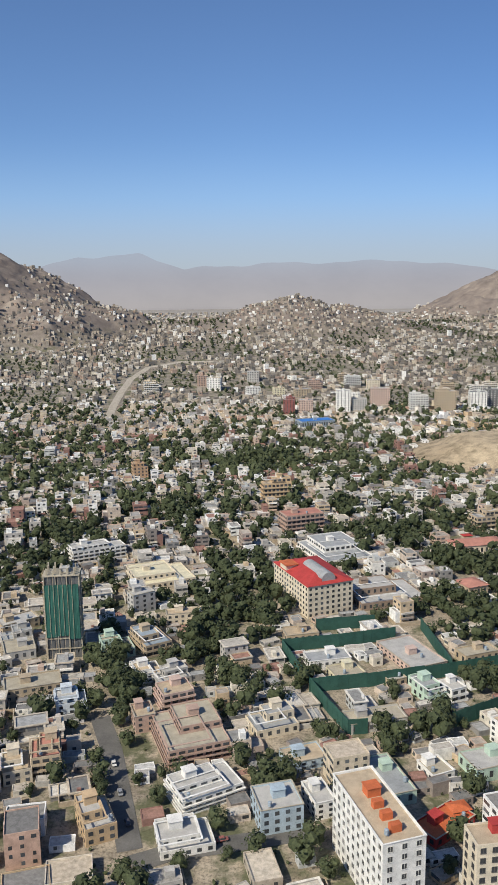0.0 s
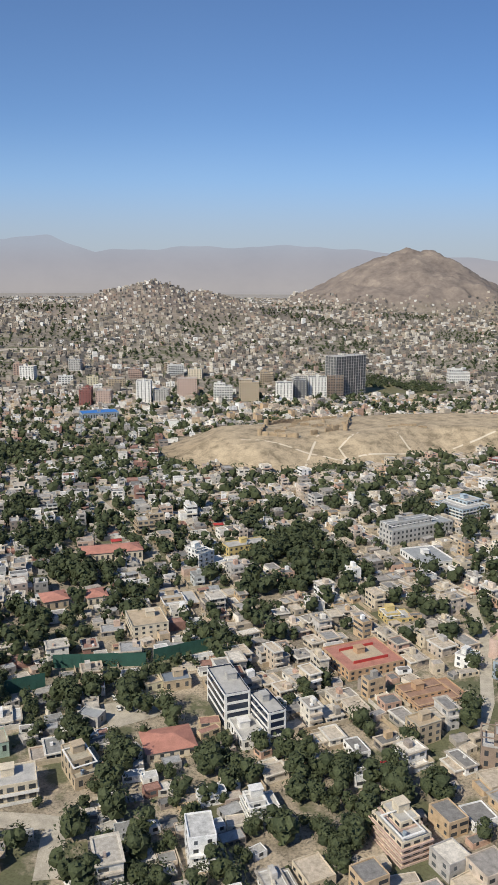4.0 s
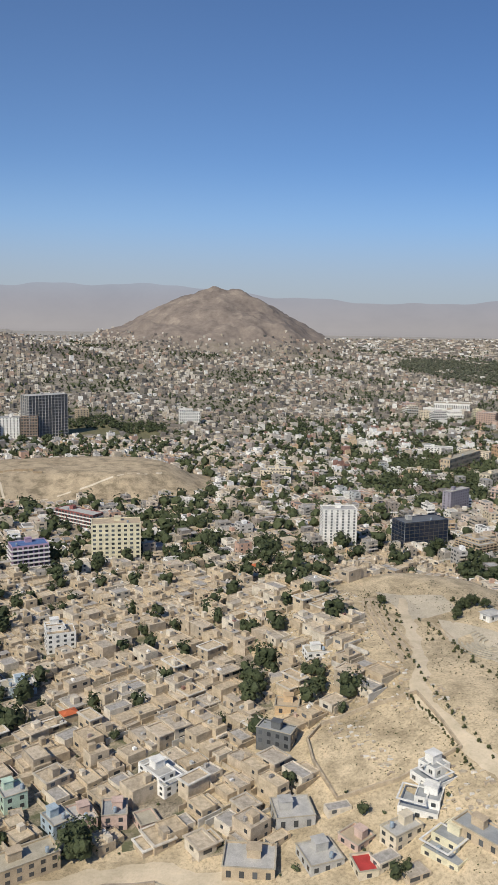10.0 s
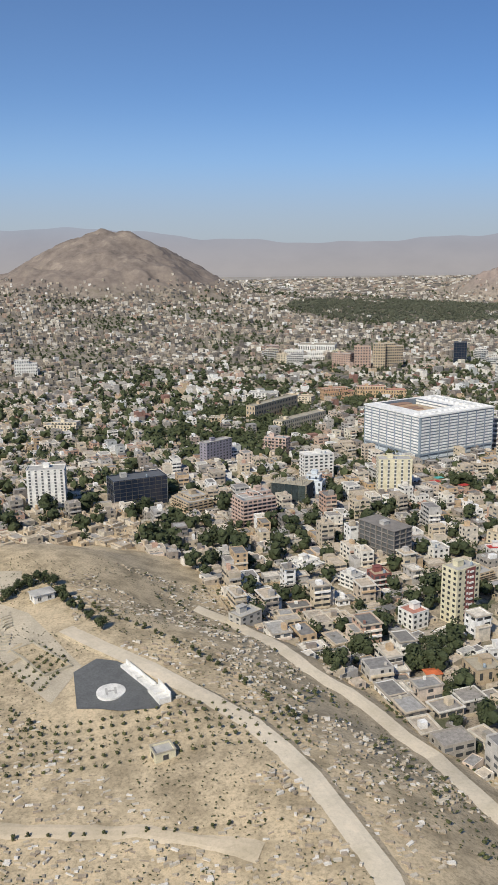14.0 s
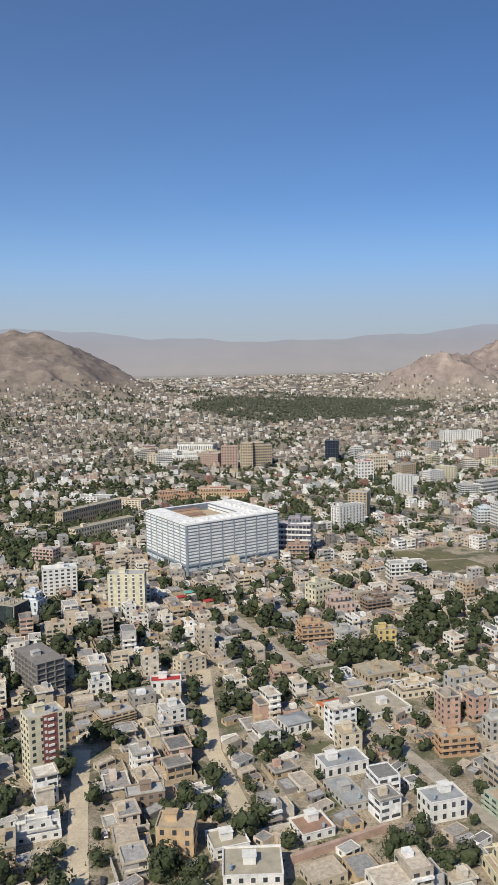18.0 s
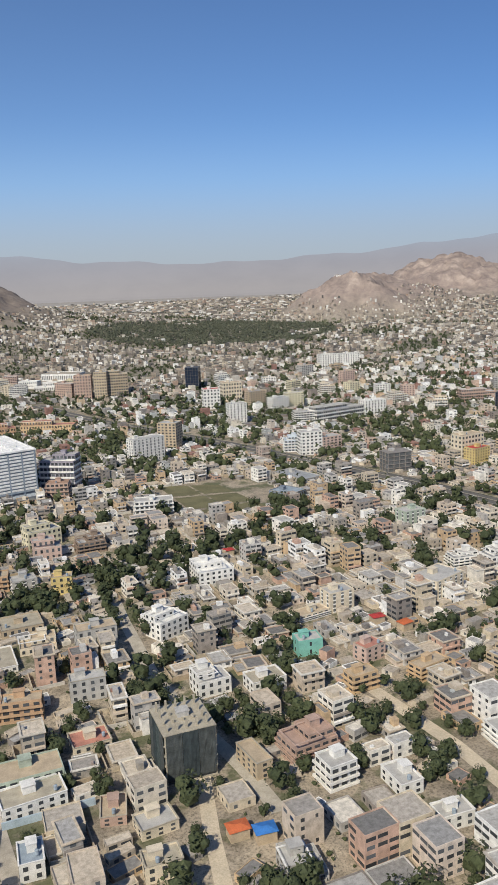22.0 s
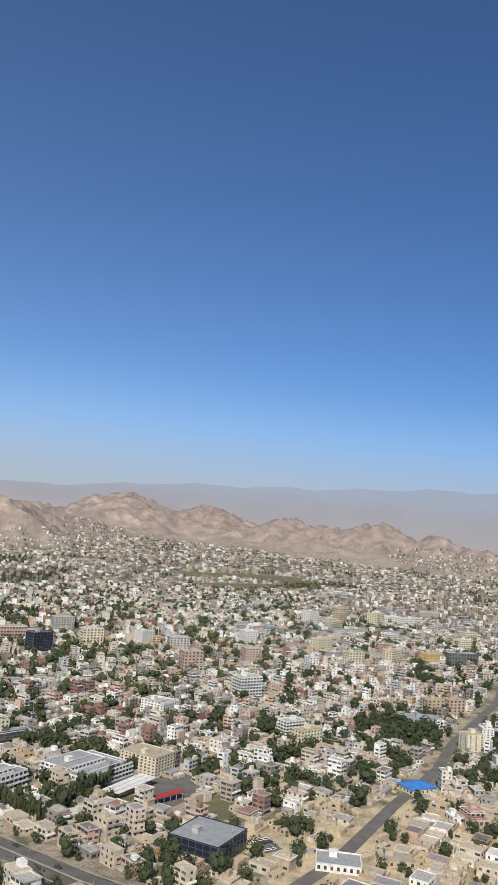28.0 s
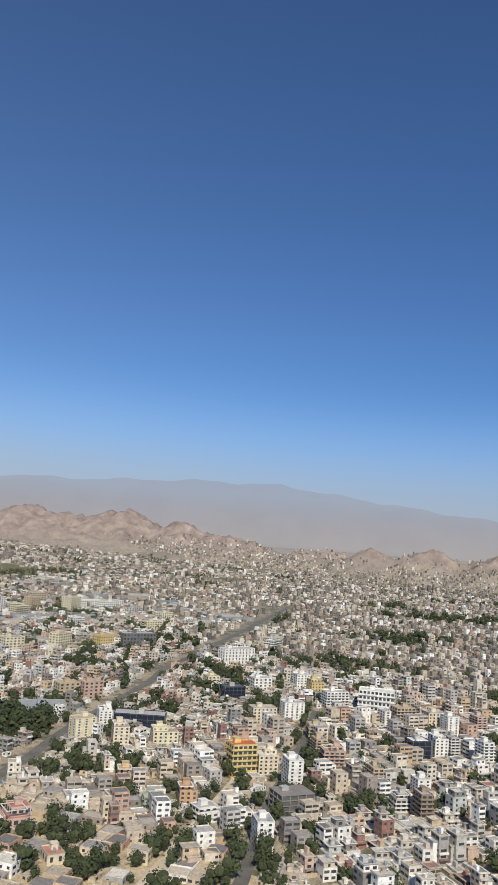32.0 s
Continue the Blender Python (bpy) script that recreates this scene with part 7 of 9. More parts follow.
CONTOURS = [[(475.0, 263.9), (475.0, 284.8), (477.0, 307.0), (481.0, 320.0)], [(476.0, 265.7), (476.0, 285.9), (479.0, 307.0), (482.0, 320.0)], [(477.0, 267.7), (478.0, 287.0), (480.0, 308.0), (483.0, 320.0)], [(479.0, 268.9), (480.0, 289.0), (482.0, 309.0), (484.0, 320.0)], [(480.0, 270.9), (481.0, 290.0), (483.0, 309.0), (485.0, 320.0)], [(482.0, 273.0), (483.0, 291.0), (485.0, 310.0), (485.0, 319.0)]]
BED_ROWS = [[(497.0, 293.0), (497.0, 286.0), (497.0, 279.0)], [(499.0, 292.0), (499.0, 285.0), (499.0, 279.0)], [(501.0, 292.0), (500.0, 285.0), (500.0, 278.0)], [(502.0, 292.0), (502.0, 285.0), (502.0, 278.0)], [(504.0, 291.0), (504.0, 284.0), (503.0, 278.0)]]
bench_road("ridge_road", [(524.0, 265.0), (533.0, 252.0), (544.0, 237.0), (551.0, 226.0), (558.0, 215.0), (564.0, 206.0), (568.0, 195.0), (571.0, 184.0), (572.0, 176.0), (573.0, 169.0), (574.0, 161.0), (575.0, 154.0), (574.0, 146.0)], 5, M_TRACK, "gravel road along the ridge of the bare hill")

# ---- hill, fort, compound: numbers on the plan ----
HELIPAD = [(534.0, 228.0)]
WHITE_STEPS = [(538.0, 239.0), (544.0, 225.0), (546.0, 218.0)]
AMPHI = [(509.0, 271.0)]
ENCLOSURE = [(437.4, 232.2), (438.3, 241.6), (443.5, 246.6), (458.1, 247.4), (472.1, 246.0), (473.2, 230.0), (473.3, 218.9), (455.0, 215.2), (439.4, 216.5), (437.4, 232.2)]
RED_WALL = [(723.8, 229.4), (739.0, 232.7), (754.2, 236.1)]
TURQ_WALL = [(787.6, 218.1), (799.5, 219.1), (810.4, 220.1)]
RETAINING = [(318, 174.5), (331, 180), (344.5, 190), (365, 202), (382, 205), (393, 203.5), (399, 199), (406, 193.5), (415.5, 189), (429.5, 182.5)]
FORT_WALL = [(205, 612), (214, 655), (240, 676), (290, 690), (274, 628), (232, 606)]
FENCES = [[(11.2, 270), (32, 274), (54, 280)], [(25, 288), (48, 291.5)], [(18.7, 240), (38, 243.5), (58, 248.6), (85, 256.5), (105, 264)], [(18.8, 241.5), (23.3, 227.4), (28, 214.5)], [(28, 214.5), (34, 215.2)], [(11.2, 270), (17.6, 245.7)], [(59.6, 218.5), (76.4, 228)], [(65.6, 290), (68.6, 254)], [(105, 279), (137, 278.5)], [(139.5, 280.7), (160, 289.3)]]
CAR_PARK = [(123.8, 253.2), (145.8, 259.9), (148.6, 248.4), (128.5, 238.8)]
FIELD = [(891.2, 533.9), (930.6, 522.0), (944.3, 450.6), (900.6, 434.3)]
GROVES_WEST = [(143, 236, 6), (150, 231, 4), (276, 187, 6), (262, 186, 3), (291.0, 276.8, 22), (195.0, 387.6, 20), (216.4, 363.8, 16), (182.6, 342.6, 12), (184.5, 195.2, 16), (141.0, 257.0, 12), (207.5, 397.1, 22), (212.1, 203.8, 9), (56.1, 217.2, 9), (80.8, 308.1, 16), (103.7, 305.8, 12), (126.6, 220.6, 10), (94.6, 360.9, 14), (-0.9, 315.8, 22), (-7.5, 282.9, 18), (-46.8, 239.6, 13), (81.2, 412.1, 20), (9.0, 610.3, 40), (107.5, 361.3, 12), (574.0, 902.0, 0.1)]
GROVES_EAST = [(655, 610, 26), (688, 672, 28), (672, 720, 26), (712, 742, 28), (690, 640, 20), (735, 700, 20), (691.2, 229.7, 9), (682.8, 303.3, 8), (610.3, 627.7, 26), (759.4, 222.8, 12), (706.8, 635.8, 24), (714.8, 249.2, 8), (732.6, 281.6, 6), (834.2, 367.8, 9), (911.2, 204.9, 9), (989.1, 292.1, 10), (893.1, 230.9, 6), (998.3, 197.7, 9), (983.1, 284.1, 10), (1139.8, 340.8, 10), (1398.3, 395.9, 16), (1395.3, 363.2, 22), (1403.0, 375.9, 22), (1427.9, 160.9, 14), (1400.0, 363.8, 14), (1231.0, 312.0, 5), (1415.6, 95.5, 8)]
TARPS = [(265.6, 205.5, "scarlet"), (371.7, 281.6, "scarlet"), (50.8, 177.4, "scarlet"), (439.7, 425.5, "red"), (457.4, 408.4, "scarlet"), (933.9, 283.7, "scarlet"), (115.1, 407.2, "red"), (98.4, 333.9, "red"), (167.3, 430.6, "red"), (206.9, 211.5, "red"), (739.5, 460.4, "red"), (634.0, 253.0, "scarlet"), (896.2, 387.1, "red"), (926.8, 292.3, "red"), (1062.4, 320.1, "red"), (752.2, 449.6, "red"), (745.4, 467.7, "turquoise"), (636.7, 410.4, "turquoise"), (300.6, 214.2, "maroon"), (840.6, 196.0, "scarlet"), (846.4, 193.1, "vivid"), (244.1, 224.4, "vivid")]


# ---- the bare hill: terrace, helipad, steps, plantings, enclosure ----
def ground_patch(name, pts, mat, label, lift=0.12, n=16):
    """A paved patch between four corners that follows the ground."""
    a, b, c, d = [np.array(p, float) for p in pts]
    u, v = np.meshgrid(np.linspace(0, 1, n), np.linspace(0, 1, n))
    u, v = u.ravel()[:, None], v.ravel()[:, None]
    p = (1 - v) * ((1 - u) * a + u * b) + v * ((1 - u) * d + u * c)
    verts = np.column_stack([p, surface(p[:, 0], p[:, 1]) + lift])
    i = (np.arange(n - 1)[:, None] * n + np.arange(n - 1)[None]).ravel()
    return tagged(new(name, mesh_from(name, verts, np.stack([i, i + n, i + n + 1, i + 1], 1)[:, ::1], [mat])), label, "ground", kind="structure")


M_APRON = weathered("dark_apron", [(0.12, 0.125, 0.13), (0.13, 0.135, 0.14)], "object", 0.9, 0.25, 2.0, 0.2)
for corners in (((525.3, 240.9), (531.5, 245.4), (539.0, 240.8), (532.0, 230.0)), ((525.3, 240.9), (532.0, 230.0), (530.0, 222.6), (525.5, 224.2)), ((532.0, 230.0), (539.0, 240.8), (546.7, 220.0), (530.0, 222.6)), ((530.0, 222.6), (546.7, 220.0), (544.4, 216.7), (536.0, 219.0))):
    ground_patch("terrace", corners, M_APRON, "dark grey paved terrace on the bare hill", 0.16)
M_COURT = weathered("pale_garden_paving", [(0.47, 0.415, 0.325), (0.49, 0.43, 0.335)], "object", 0.95, 0.2, 2.2, 0.12)
ground_patch("garden_court", [(500.4, 294.8), (513.3, 279.6), (507.0, 252.0), (496.5, 277.0)], M_COURT, "pale levelled garden court on the bare hill", 0.08)
ground_patch("garden_court", [(513.3, 279.6), (527.5, 243.4), (519.4, 228.5), (507.0, 252.0)], M_COURT, "pale levelled garden court on the bare hill", 0.08)
hx, hy = HELIPAD[0]
bm = bmesh.new()
drum(bm, 0, 0, -0.8, 0.14, 3.6, 3.6, 28)
helipad = new("helipad", bm_mesh("helipad", bm, PAINT["white"]))
helipad.matrix_basis = pose(hx, hy, float(surface(hx, hy)) + 0.42)
tagged(helipad, "round white helipad disc on the dark terrace", "helipad")
bm = bmesh.new()
for c in ((-1.4, -1.6, 0.14, -0.8, 1.6, 0.2), (0.8, -1.6, 0.14, 1.4, 1.6, 0.2), (-0.8, -0.3, 0.14, 0.8, 0.3, 0.2)):
    cuboid(bm, *c)
mark = new("mark", bm_mesh("mark", bm, PAINT["grey"]))
mark.parent = helipad
for (ax, ay), (bx, by), wide, tall in ((WHITE_STEPS[0], WHITE_STEPS[1], 1.6, 1.4), (WHITE_STEPS[1], WHITE_STEPS[2], 2.8, 2.2)):
    ln, ang = math.hypot(bx - ax, by - ay), math.degrees(math.atan2(by - ay, bx - ax))
    ob = empty("stand", "low white stepped stand beside the terrace", "stand", pose(ax, ay, float(height((ax + bx) / 2, (ay + by) / 2)), 0, 0, ang))
    for k in range(5):
        part("step", box_mesh("step", PAINT["white"], (ln * k / 5, -wide / 2, -1, ln * (k + 0.92) / 5, wide / 2, tall * (0.6 + 0.1 * (k % 3)))), ob)
    part("coping", box_mesh("coping", PAINT["white"], (0, wide / 2, -1, ln, wide / 2 + 0.25, tall + 0.5)), ob)
ground_patch("forecourt", [(492.0, 297.0), (510.4, 299.0), (510.5, 314.0), (488.0, 327.0)], M_COURT, "pale gravel forecourt at the head of the hill", 0.1)
SHRUB = crown_mesh(40, 5, 90, 1.0, M_SHRUB)


def shrub(x, y, s):
    ob = new("shrub", SHRUB)
    ob.matrix_basis = pose(x, y, float(height(x, y)) - 0.1, 0, 0, (x * 37 + y * 11) % 360) @ Matrix.Diagonal((s, s, s * 0.85, 1))
    return tagged(ob, "small grey-green planted shrub", "shrub", "shrubs on the hill")


ax, ay = AMPHI[0]
for k in range(6):     # curved low terraces of the garden
    a = np.radians(np.linspace(95, 265, 12))
    rr = 3 + 1.7 * k
    pts = [(ax + rr * math.cos(t), ay + rr * math.sin(t)) for t in a]
    long_wall("terrace_kerb", pts, 0.3, 0.7, PAINT["lime"], "low curved stone terrace kerb", "kerb")
rnd = random.Random(4)
for pts in CONTOURS + BED_ROWS:
    long_wall("terrace_kerb", pts, 0.22, 0.9, PAINT["tan"], "low dry-stone terrace kerb on the slope", "kerb")
    for px, py in along(pts, 4.0):
        if rnd.random() < 0.4:
            shrub(px + rnd.uniform(-0.7, 0.7), py + rnd.uniform(-0.7, 0.7), rnd.uniform(0.35, 0.7))
seedlings = []     # small plants in rows, joined further down
pit_ring = PIT + PIT[:1]
long_wall("pit_wall", pit_ring, 0.7, 0.5, PAINT["lime"], "low wall round a dry sunken basin", "wall")
ground_patch("basin_floor", PIT, M_SAND, "dry sandy floor of the basin", 0.2)
ba, bb, bc, bd = [np.array(p, float) for p in BED]
for i in range(10):
    for j in range(7):
        u, v = (i + 0.5) / 10, (j + 0.5) / 7
        p = ba * (1 - u) * (1 - v) + bb * u * (1 - v) + bc * u * v + bd * (1 - u) * v
        if 0.25 < u < 0.9 and v < 0.45:
            continue
        seedlings.append((p[0] + rnd.uniform(-0.4, 0.4), p[1] + rnd.uniform(-0.4, 0.4)))
block("hut", "small white hut with a grey roof on the ridge", HILL_HUT[0][0], HILL_HUT[0][1], 20, 6.5, 4.5, 2.6, 1, "white", "grey", "hip")
for px, py in HILL_TREES:
    tree(px, py, rnd.uniform(1.6, 2.6))
for k in range(26):    # rows along the edge of the garden, the ridge road and the track
    u = k / 25
    shrub(np.interp(u, (0, 0.4, 0.75, 1), (495, 498, 507, 516)) + rnd.uniform(-1.3, 1.3), np.interp(u, (0, 0.4, 0.75, 1), (290, 252, 231, 216)), rnd.uniform(0.9, 1.5))
    shrub(np.interp(u, (0, 0.3, 0.6, 1), (485, 478, 477, 479)) + rnd.uniform(-1.0, 1.0), np.interp(u, (0, 0.3, 0.6, 1), (306, 273, 243, 208)), rnd.uniform(0.7, 1.2))
    shrub(np.interp(u, (0, 0.5, 1), (471, 473.5, 474)) - 1.5 + rnd.uniform(-0.4, 0.4), np.interp(u, (0, 0.5, 1), (246, 230, 210)), rnd.uniform(0.6, 1.1))
    shrub(np.interp(u, (0, 0.5, 1), (480, 488, 496)) + rnd.uniform(-4, 4), np.interp(u, (0, 0.5, 1), (318, 300, 262)) + rnd.uniform(-6, 6), rnd.uniform(0.6, 1.2))
for k in range(34):
    u = k / 33
    shrub(512 + 66 * u + rnd.uniform(-1, 1), 306 - 100 * u + 6 * math.sin(3 * u) + rnd.uniform(-1.2, 1.2), rnd.uniform(0.9, 1.7))
for k in range(26):
    u = k / 25
    shrub(482 + 84 * u + rnd.uniform(-1, 1), 190 - 19 * u + rnd.uniform(-0.6, 0.6), rnd.uniform(0.6, 1.0))
for row in range(6):
    for k in range(26):
        seedlings.append((510 + 2.6 * k + rnd.uniform(-0.4, 0.4), 219 - 3.4 * row - 0.22 * k + rnd.uniform(-0.4, 0.4)))
long_wall("enclosure_wall", ENCLOSURE, 1.1, 0.5, M_YARD, "mud wall round a bare hillside enclosure")
long_wall("boundary_wall", RED_WALL, 2.2, 1.2, PAINT["rosetan"], "long red-brown boundary wall")
long_wall("boundary_wall", TURQ_WALL, 2.0, 0.5, PAINT["lblue"], "turquoise-blue garden wall")
long_wall("retaining_wall", RETAINING[:6], 1.0, 0.5, M_STONE, "stone retaining wall of the hill road")
long_wall("kerb_wall", RETAINING[5:], 0.7, 0.4, PAINT["lime"], "low whitewashed kerb wall of the hill road")
block("hut", "small flat-roofed white stone hut on the hill", 541.0, 197.0, 12, 4.6, 3.8, 2.3, 1, "pale", "grey", "rows")

# ---- the old fort on its flat hill ----
M_FORT = painted("fort_mud", (0.40, 0.31, 0.205), 0.95)
fort = empty("fort", "ruined mud-brick fort on a flat-topped hill", "fort", pose(0, 0, 0))
ring = FORT_WALL + FORT_WALL[:1]
for (ax, ay), (bx, by) in zip(ring[:-1], ring[1:]):
    n = max(2, int(math.hypot(bx - ax, by - ay) / 6))
    for k in range(n):
        if rnd.random() < 0.12:
            continue
        x, y = ax + (bx - ax) * (k + 0.5) / n, ay + (by - ay) * (k + 0.5) / n
        z, hh = float(height(x, y)), rnd.uniform(1.6, 4.2)
        ang = math.degrees(math.atan2(by - ay, bx - ax))
        bm = bmesh.new()
        cuboid(bm, -3.05, -0.7, -1.2, 3.05, 0.7, hh)
        bmesh.ops.subdivide_edges(bm, edges=bm.edges, cuts=2, use_grid_fill=True)
        for v in bm.verts:
            v.co += Vector((rnd.uniform(-0.1, 0.1), rnd.uniform(-0.18, 0.18), rnd.uniform(-0.5, 0.3) if v.co.z > hh - 0.1 else 0))
        part("wall_length", bm_mesh("wall_length", bm, M_FORT), fort, "eroded mud wall", pose(x, y, z, 0, 0, ang))
    bm = bmesh.new()
    drum(bm, 0, 0, -1.5, rnd.uniform(3.2, 5), 2.3, 1.9, 10)
    part("bastion", bm_mesh("bastion", bm, M_FORT), fort, "round eroded bastion", pose(ax, ay, float(height(ax, ay))))
for k in range(16):
    x, y = 222 + 3.6 * k + rnd.uniform(-2, 2), 622 + 1.6 * k + rnd.uniform(0, 34)
    part("inner_wall", box_mesh("inner_wall", M_FORT, (-2.5, -0.4, -1, 2.5, 0.4, rnd.uniform(0.8, 2.0))), fort, "", pose(x, y, float(height(x, y)), 0, 0, rnd.choice((15, 105))))
for k in range(9):
    x, y = 312 + 3.5 * k, 640 + rnd.uniform(-3, 3)
    part("mound", box_mesh("mound", M_FORT, (-1.6, -0.7, -1, 1.6, 0.7, rnd.uniform(0.7, 1.6))), fort, "", pose(x, y, float(height(x, y)), 0, 0, rnd.uniform(-20, 20)))
for pts in ([(232, 560), (242, 590), (250, 612)], [(268, 566), (262, 590), (284, 618)], [(320, 590), (312, 622), (330, 640)], [(190, 600), (260, 575), (340, 600), (430, 640)]):
    road("footpath", pts, 1.6, M_TRACK, "pale footpath on the fort hill", 0.08, 0)

# ---- the walled compound: tall green fences, car park ----
for pts in FENCES:
    fence = empty("fence", "tall dark green sheet fence round the compound", "fence", pose(0, 0, 0), "compound fences")
    LINES.append((pts, 0.6))
    for (ax, ay), (bx, by) in zip(pts[:-1], pts[1:]):
        n = max(2, int(math.hypot(bx - ax, by - ay) / 3))
        ang = math.degrees(math.atan2(by - ay, bx - ax))
        ln = math.hypot(bx - ax, by - ay) / n
        for k in range(n):
            m = pose(ax + (bx - ax) * k / n, ay + (by - ay) * k / n, float(height(ax, ay)), 0, 0, ang)
            part("panel", box_mesh("panel", PAINT["green"], (0.06, -0.04, 0, ln - 0.02, 0.04, 5.0 + rnd.uniform(-0.1, 0.1))), fence, "", m)
            part("post", box_mesh("post", PAINT["green"], (-0.06, -0.1, -0.5, 0.06, 0.1, 5.2)), fence, "", m)
ground_patch("car_park", CAR_PARK, M_CONCRETE, "pale concrete car park")
SPOTS.extend([(138, 254, 15), (133, 243, 8), (146, 243, 7)])


def car_parts(tint):
    body = bmesh.new()
    for z0, z1, x0, x1, y in ((0.22, 0.58, -1.5, 1.5, 0.62),):
        cuboid(body, x0, -y, z0, x1, y, z1)
    bmesh.ops.bevel(body, geom=body.edges[:], offset=0.1, segments=1, affect="EDGES")
    cabin = bmesh.new()
    cuboid(cabin, -0.95, -0.56, 0.58, 0.7, 0.56, 0.96)
    for v in cabin.verts:
        if v.co.z > 0.9:
            v.co.x *= 0.72
            v.co.y *= 0.86
    wheel = bmesh.new()
    bmesh.ops.create_cone(wheel, cap_ends=True, segments=10, radius1=0.24, radius2=0.24, depth=0.16, matrix=Matrix.Rotation(radians(90), 4, "X"))
    roof = bmesh.new()
    cuboid(roof, -0.68, -0.47, 0.96, 0.5, 0.47, 1.0)
    return bm_mesh("body", body, tint), bm_mesh("cabin", cabin, M_GLASS), bm_mesh("wheel", wheel, DARKF), bm_mesh("roof", roof, tint)


CAR_TINTS = {"white": PAINT["white"], "silver": painted("silver_car_paint", (0.42, 0.43, 0.44), 0.35, 0.1, 4, 0.3, 0.4), "dark": painted("dark_car_paint", (0.06, 0.06, 0.07), 0.3, 0.1), "maroon": PAINT["maroon"], "yellow": PAINT["yellow"]}
CAR_KIT = {k: car_parts(v) for k, v in CAR_TINTS.items()}


def car(x, y, deg, tint, lift=0.25, where="parked at the roadside"):
    ob = empty("car", tint + " saloon car " + where, "car", pose(x, y, float(height(x, y)) + lift, 0, 0, deg), "cars")
    b, c, w, r = CAR_KIT[tint]
    part("body", b, ob)
    part("cabin", c, ob, "dark car windows")
    part("roof", r, ob)
    for px in (-0.95, 0.95):
        for py in (-0.58, 0.58):
            part("wheel", w, ob, "", pose(px, py, 0.24))


for k in range(5):
    car(130 + 2.1 * k, 250 + 0.8 * k, 105, "white", 0.2, "in the compound car park")
    car(128 + 2.1 * k, 256.5 + 0.8 * k, 105, "white" if k != 2 else "dark", 0.2, "in the compound car park")
for x, y, deg, tint in ((-38.4, 200.3, 108, "white"), (-34.6, 187.2, 108, "silver"), (-13.1, 167.7, 15, "white"), (-7.5, 168.6, 15, "maroon"), (-30.9, 175.1, 108, "dark"), (259.5, 269.3, 80, "white"), (255.8, 253.6, 70, "silver"),
                        (678.7, 253.7, 92, "white"), (676.1, 234.5, 85, "dark"), (781.7, 291.7, -80, "white"), (790.3, 243.3, -85, "silver"), (1196.0, 262.0, 25, "white")):
    car(x, y, deg, tint)
av = along(AVENUE, 6.0)
for k in range(20, len(av) - 6):
    if rnd.random() < (0.22 if k > 60 else 0.08):
        (x, y), (x2, y2) = av[k], av[k + 1]
        ang = math.degrees(math.atan2(y2 - y, x2 - x))
        o = rnd.choice((-5, -2.6, 2.6, 5))
        car(x + o * math.sin(radians(ang)), y - o * math.cos(radians(ang)), ang, rnd.choice(("white", "white", "silver", "dark", "yellow")), 0.27, "driving on the avenue")
for o, wide in ((0, 1.2), (-7.4, 0.9), (7.4, 0.9)):
    v, q = ribbon(AVENUE, (o - wide / 2, o + wide / 2), 0.5, 8)
    tagged(new("kerb", mesh_from("kerb", v, q[:, ::-1], [PAINT["lime"]])), "raised pale kerb strip of the avenue", "kerb", kind="structure")

# ---- fields, yards, canopies ----
M_GRASS = weathered("field_grass", [(0.10, 0.125, 0.055), (0.16, 0.15, 0.08), (0.12, 0.135, 0.06)], "island", 0.95, 0.3, 2.0, 0.1)
fa, fb, fc, fd = [np.array(p, float) for p in FIELD]
for i in range(2):
    for j in range(3):
        q = [fa * (1 - u) * (1 - v) + fb * u * (1 - v) + fc * u * v + fd * (1 - u) * v for u, v in ((i / 2 + 0.02, j / 3 + 0.02), (i / 2 + 0.48, j / 3 + 0.02), (i / 2 + 0.48, j / 3 + 0.31), (i / 2 + 0.02, j / 3 + 0.31))]
        ground_patch("field", [tuple(p) for p in q], M_GRASS, "fenced green and brown field plot")
SPOTS.append((922, 495, 40))
for pts in GREEN_STRIPS:
    ground_patch("field", pts, M_GRASS, "long green field strip below the hills", 0.3)
    LINES.append(([((pts[0][0] + pts[3][0]) / 2, (pts[0][1] + pts[3][1]) / 2), ((pts[1][0] + pts[2][0]) / 2, (pts[1][1] + pts[2][1]) / 2)], 30))
ground_patch("yard", BUS_YARD, M_ASPHALT, "grey paved bus yard")
ground_patch("lawn", LAWN, M_GRASS, "mown lawn beside the glass office", 0.16)
for pts, rad in ((BUS_YARD, 15), (LAWN, 9)):
    SPOTS.append((sum(p[0] for p in pts) / 4, sum(p[1] for p in pts) / 4, rad))
for x, y, wide, deep, deg in ((392, 945, 120, 60, 5),):
    r = radians(deg)
    pts = [(x + a * wide / 2 * math.cos(r) - b * deep / 2 * math.sin(r), y + a * wide / 2 * math.sin(r) + b * deep / 2 * math.cos(r)) for a, b in ((-1, -1), (1, -1), (1, 1), (-1, 1))]
    ground_patch("lawn", pts, M_GRASS, "mown lawn")
    SPOTS.append((x, y, max(wide, deep) * 0.45))
canopy = empty("canopy", "long red canopy beside a paved yard", "canopy", pose((RED_ROOF[0][0] + RED_ROOF[1][0]) / 2, (RED_ROOF[0][1] + RED_ROOF[1][1]) / 2, float(height(*RED_ROOF[0])), 0, 0, math.degrees(math.atan2(RED_ROOF[1][1] - RED_ROOF[0][1], RED_ROOF[1][0] - RED_ROOF[0][0]))))
part("roof", box_mesh("roof", PAINT["red"], (-11, -2.2, 3.0, 11, 2.2, 3.25)), canopy)
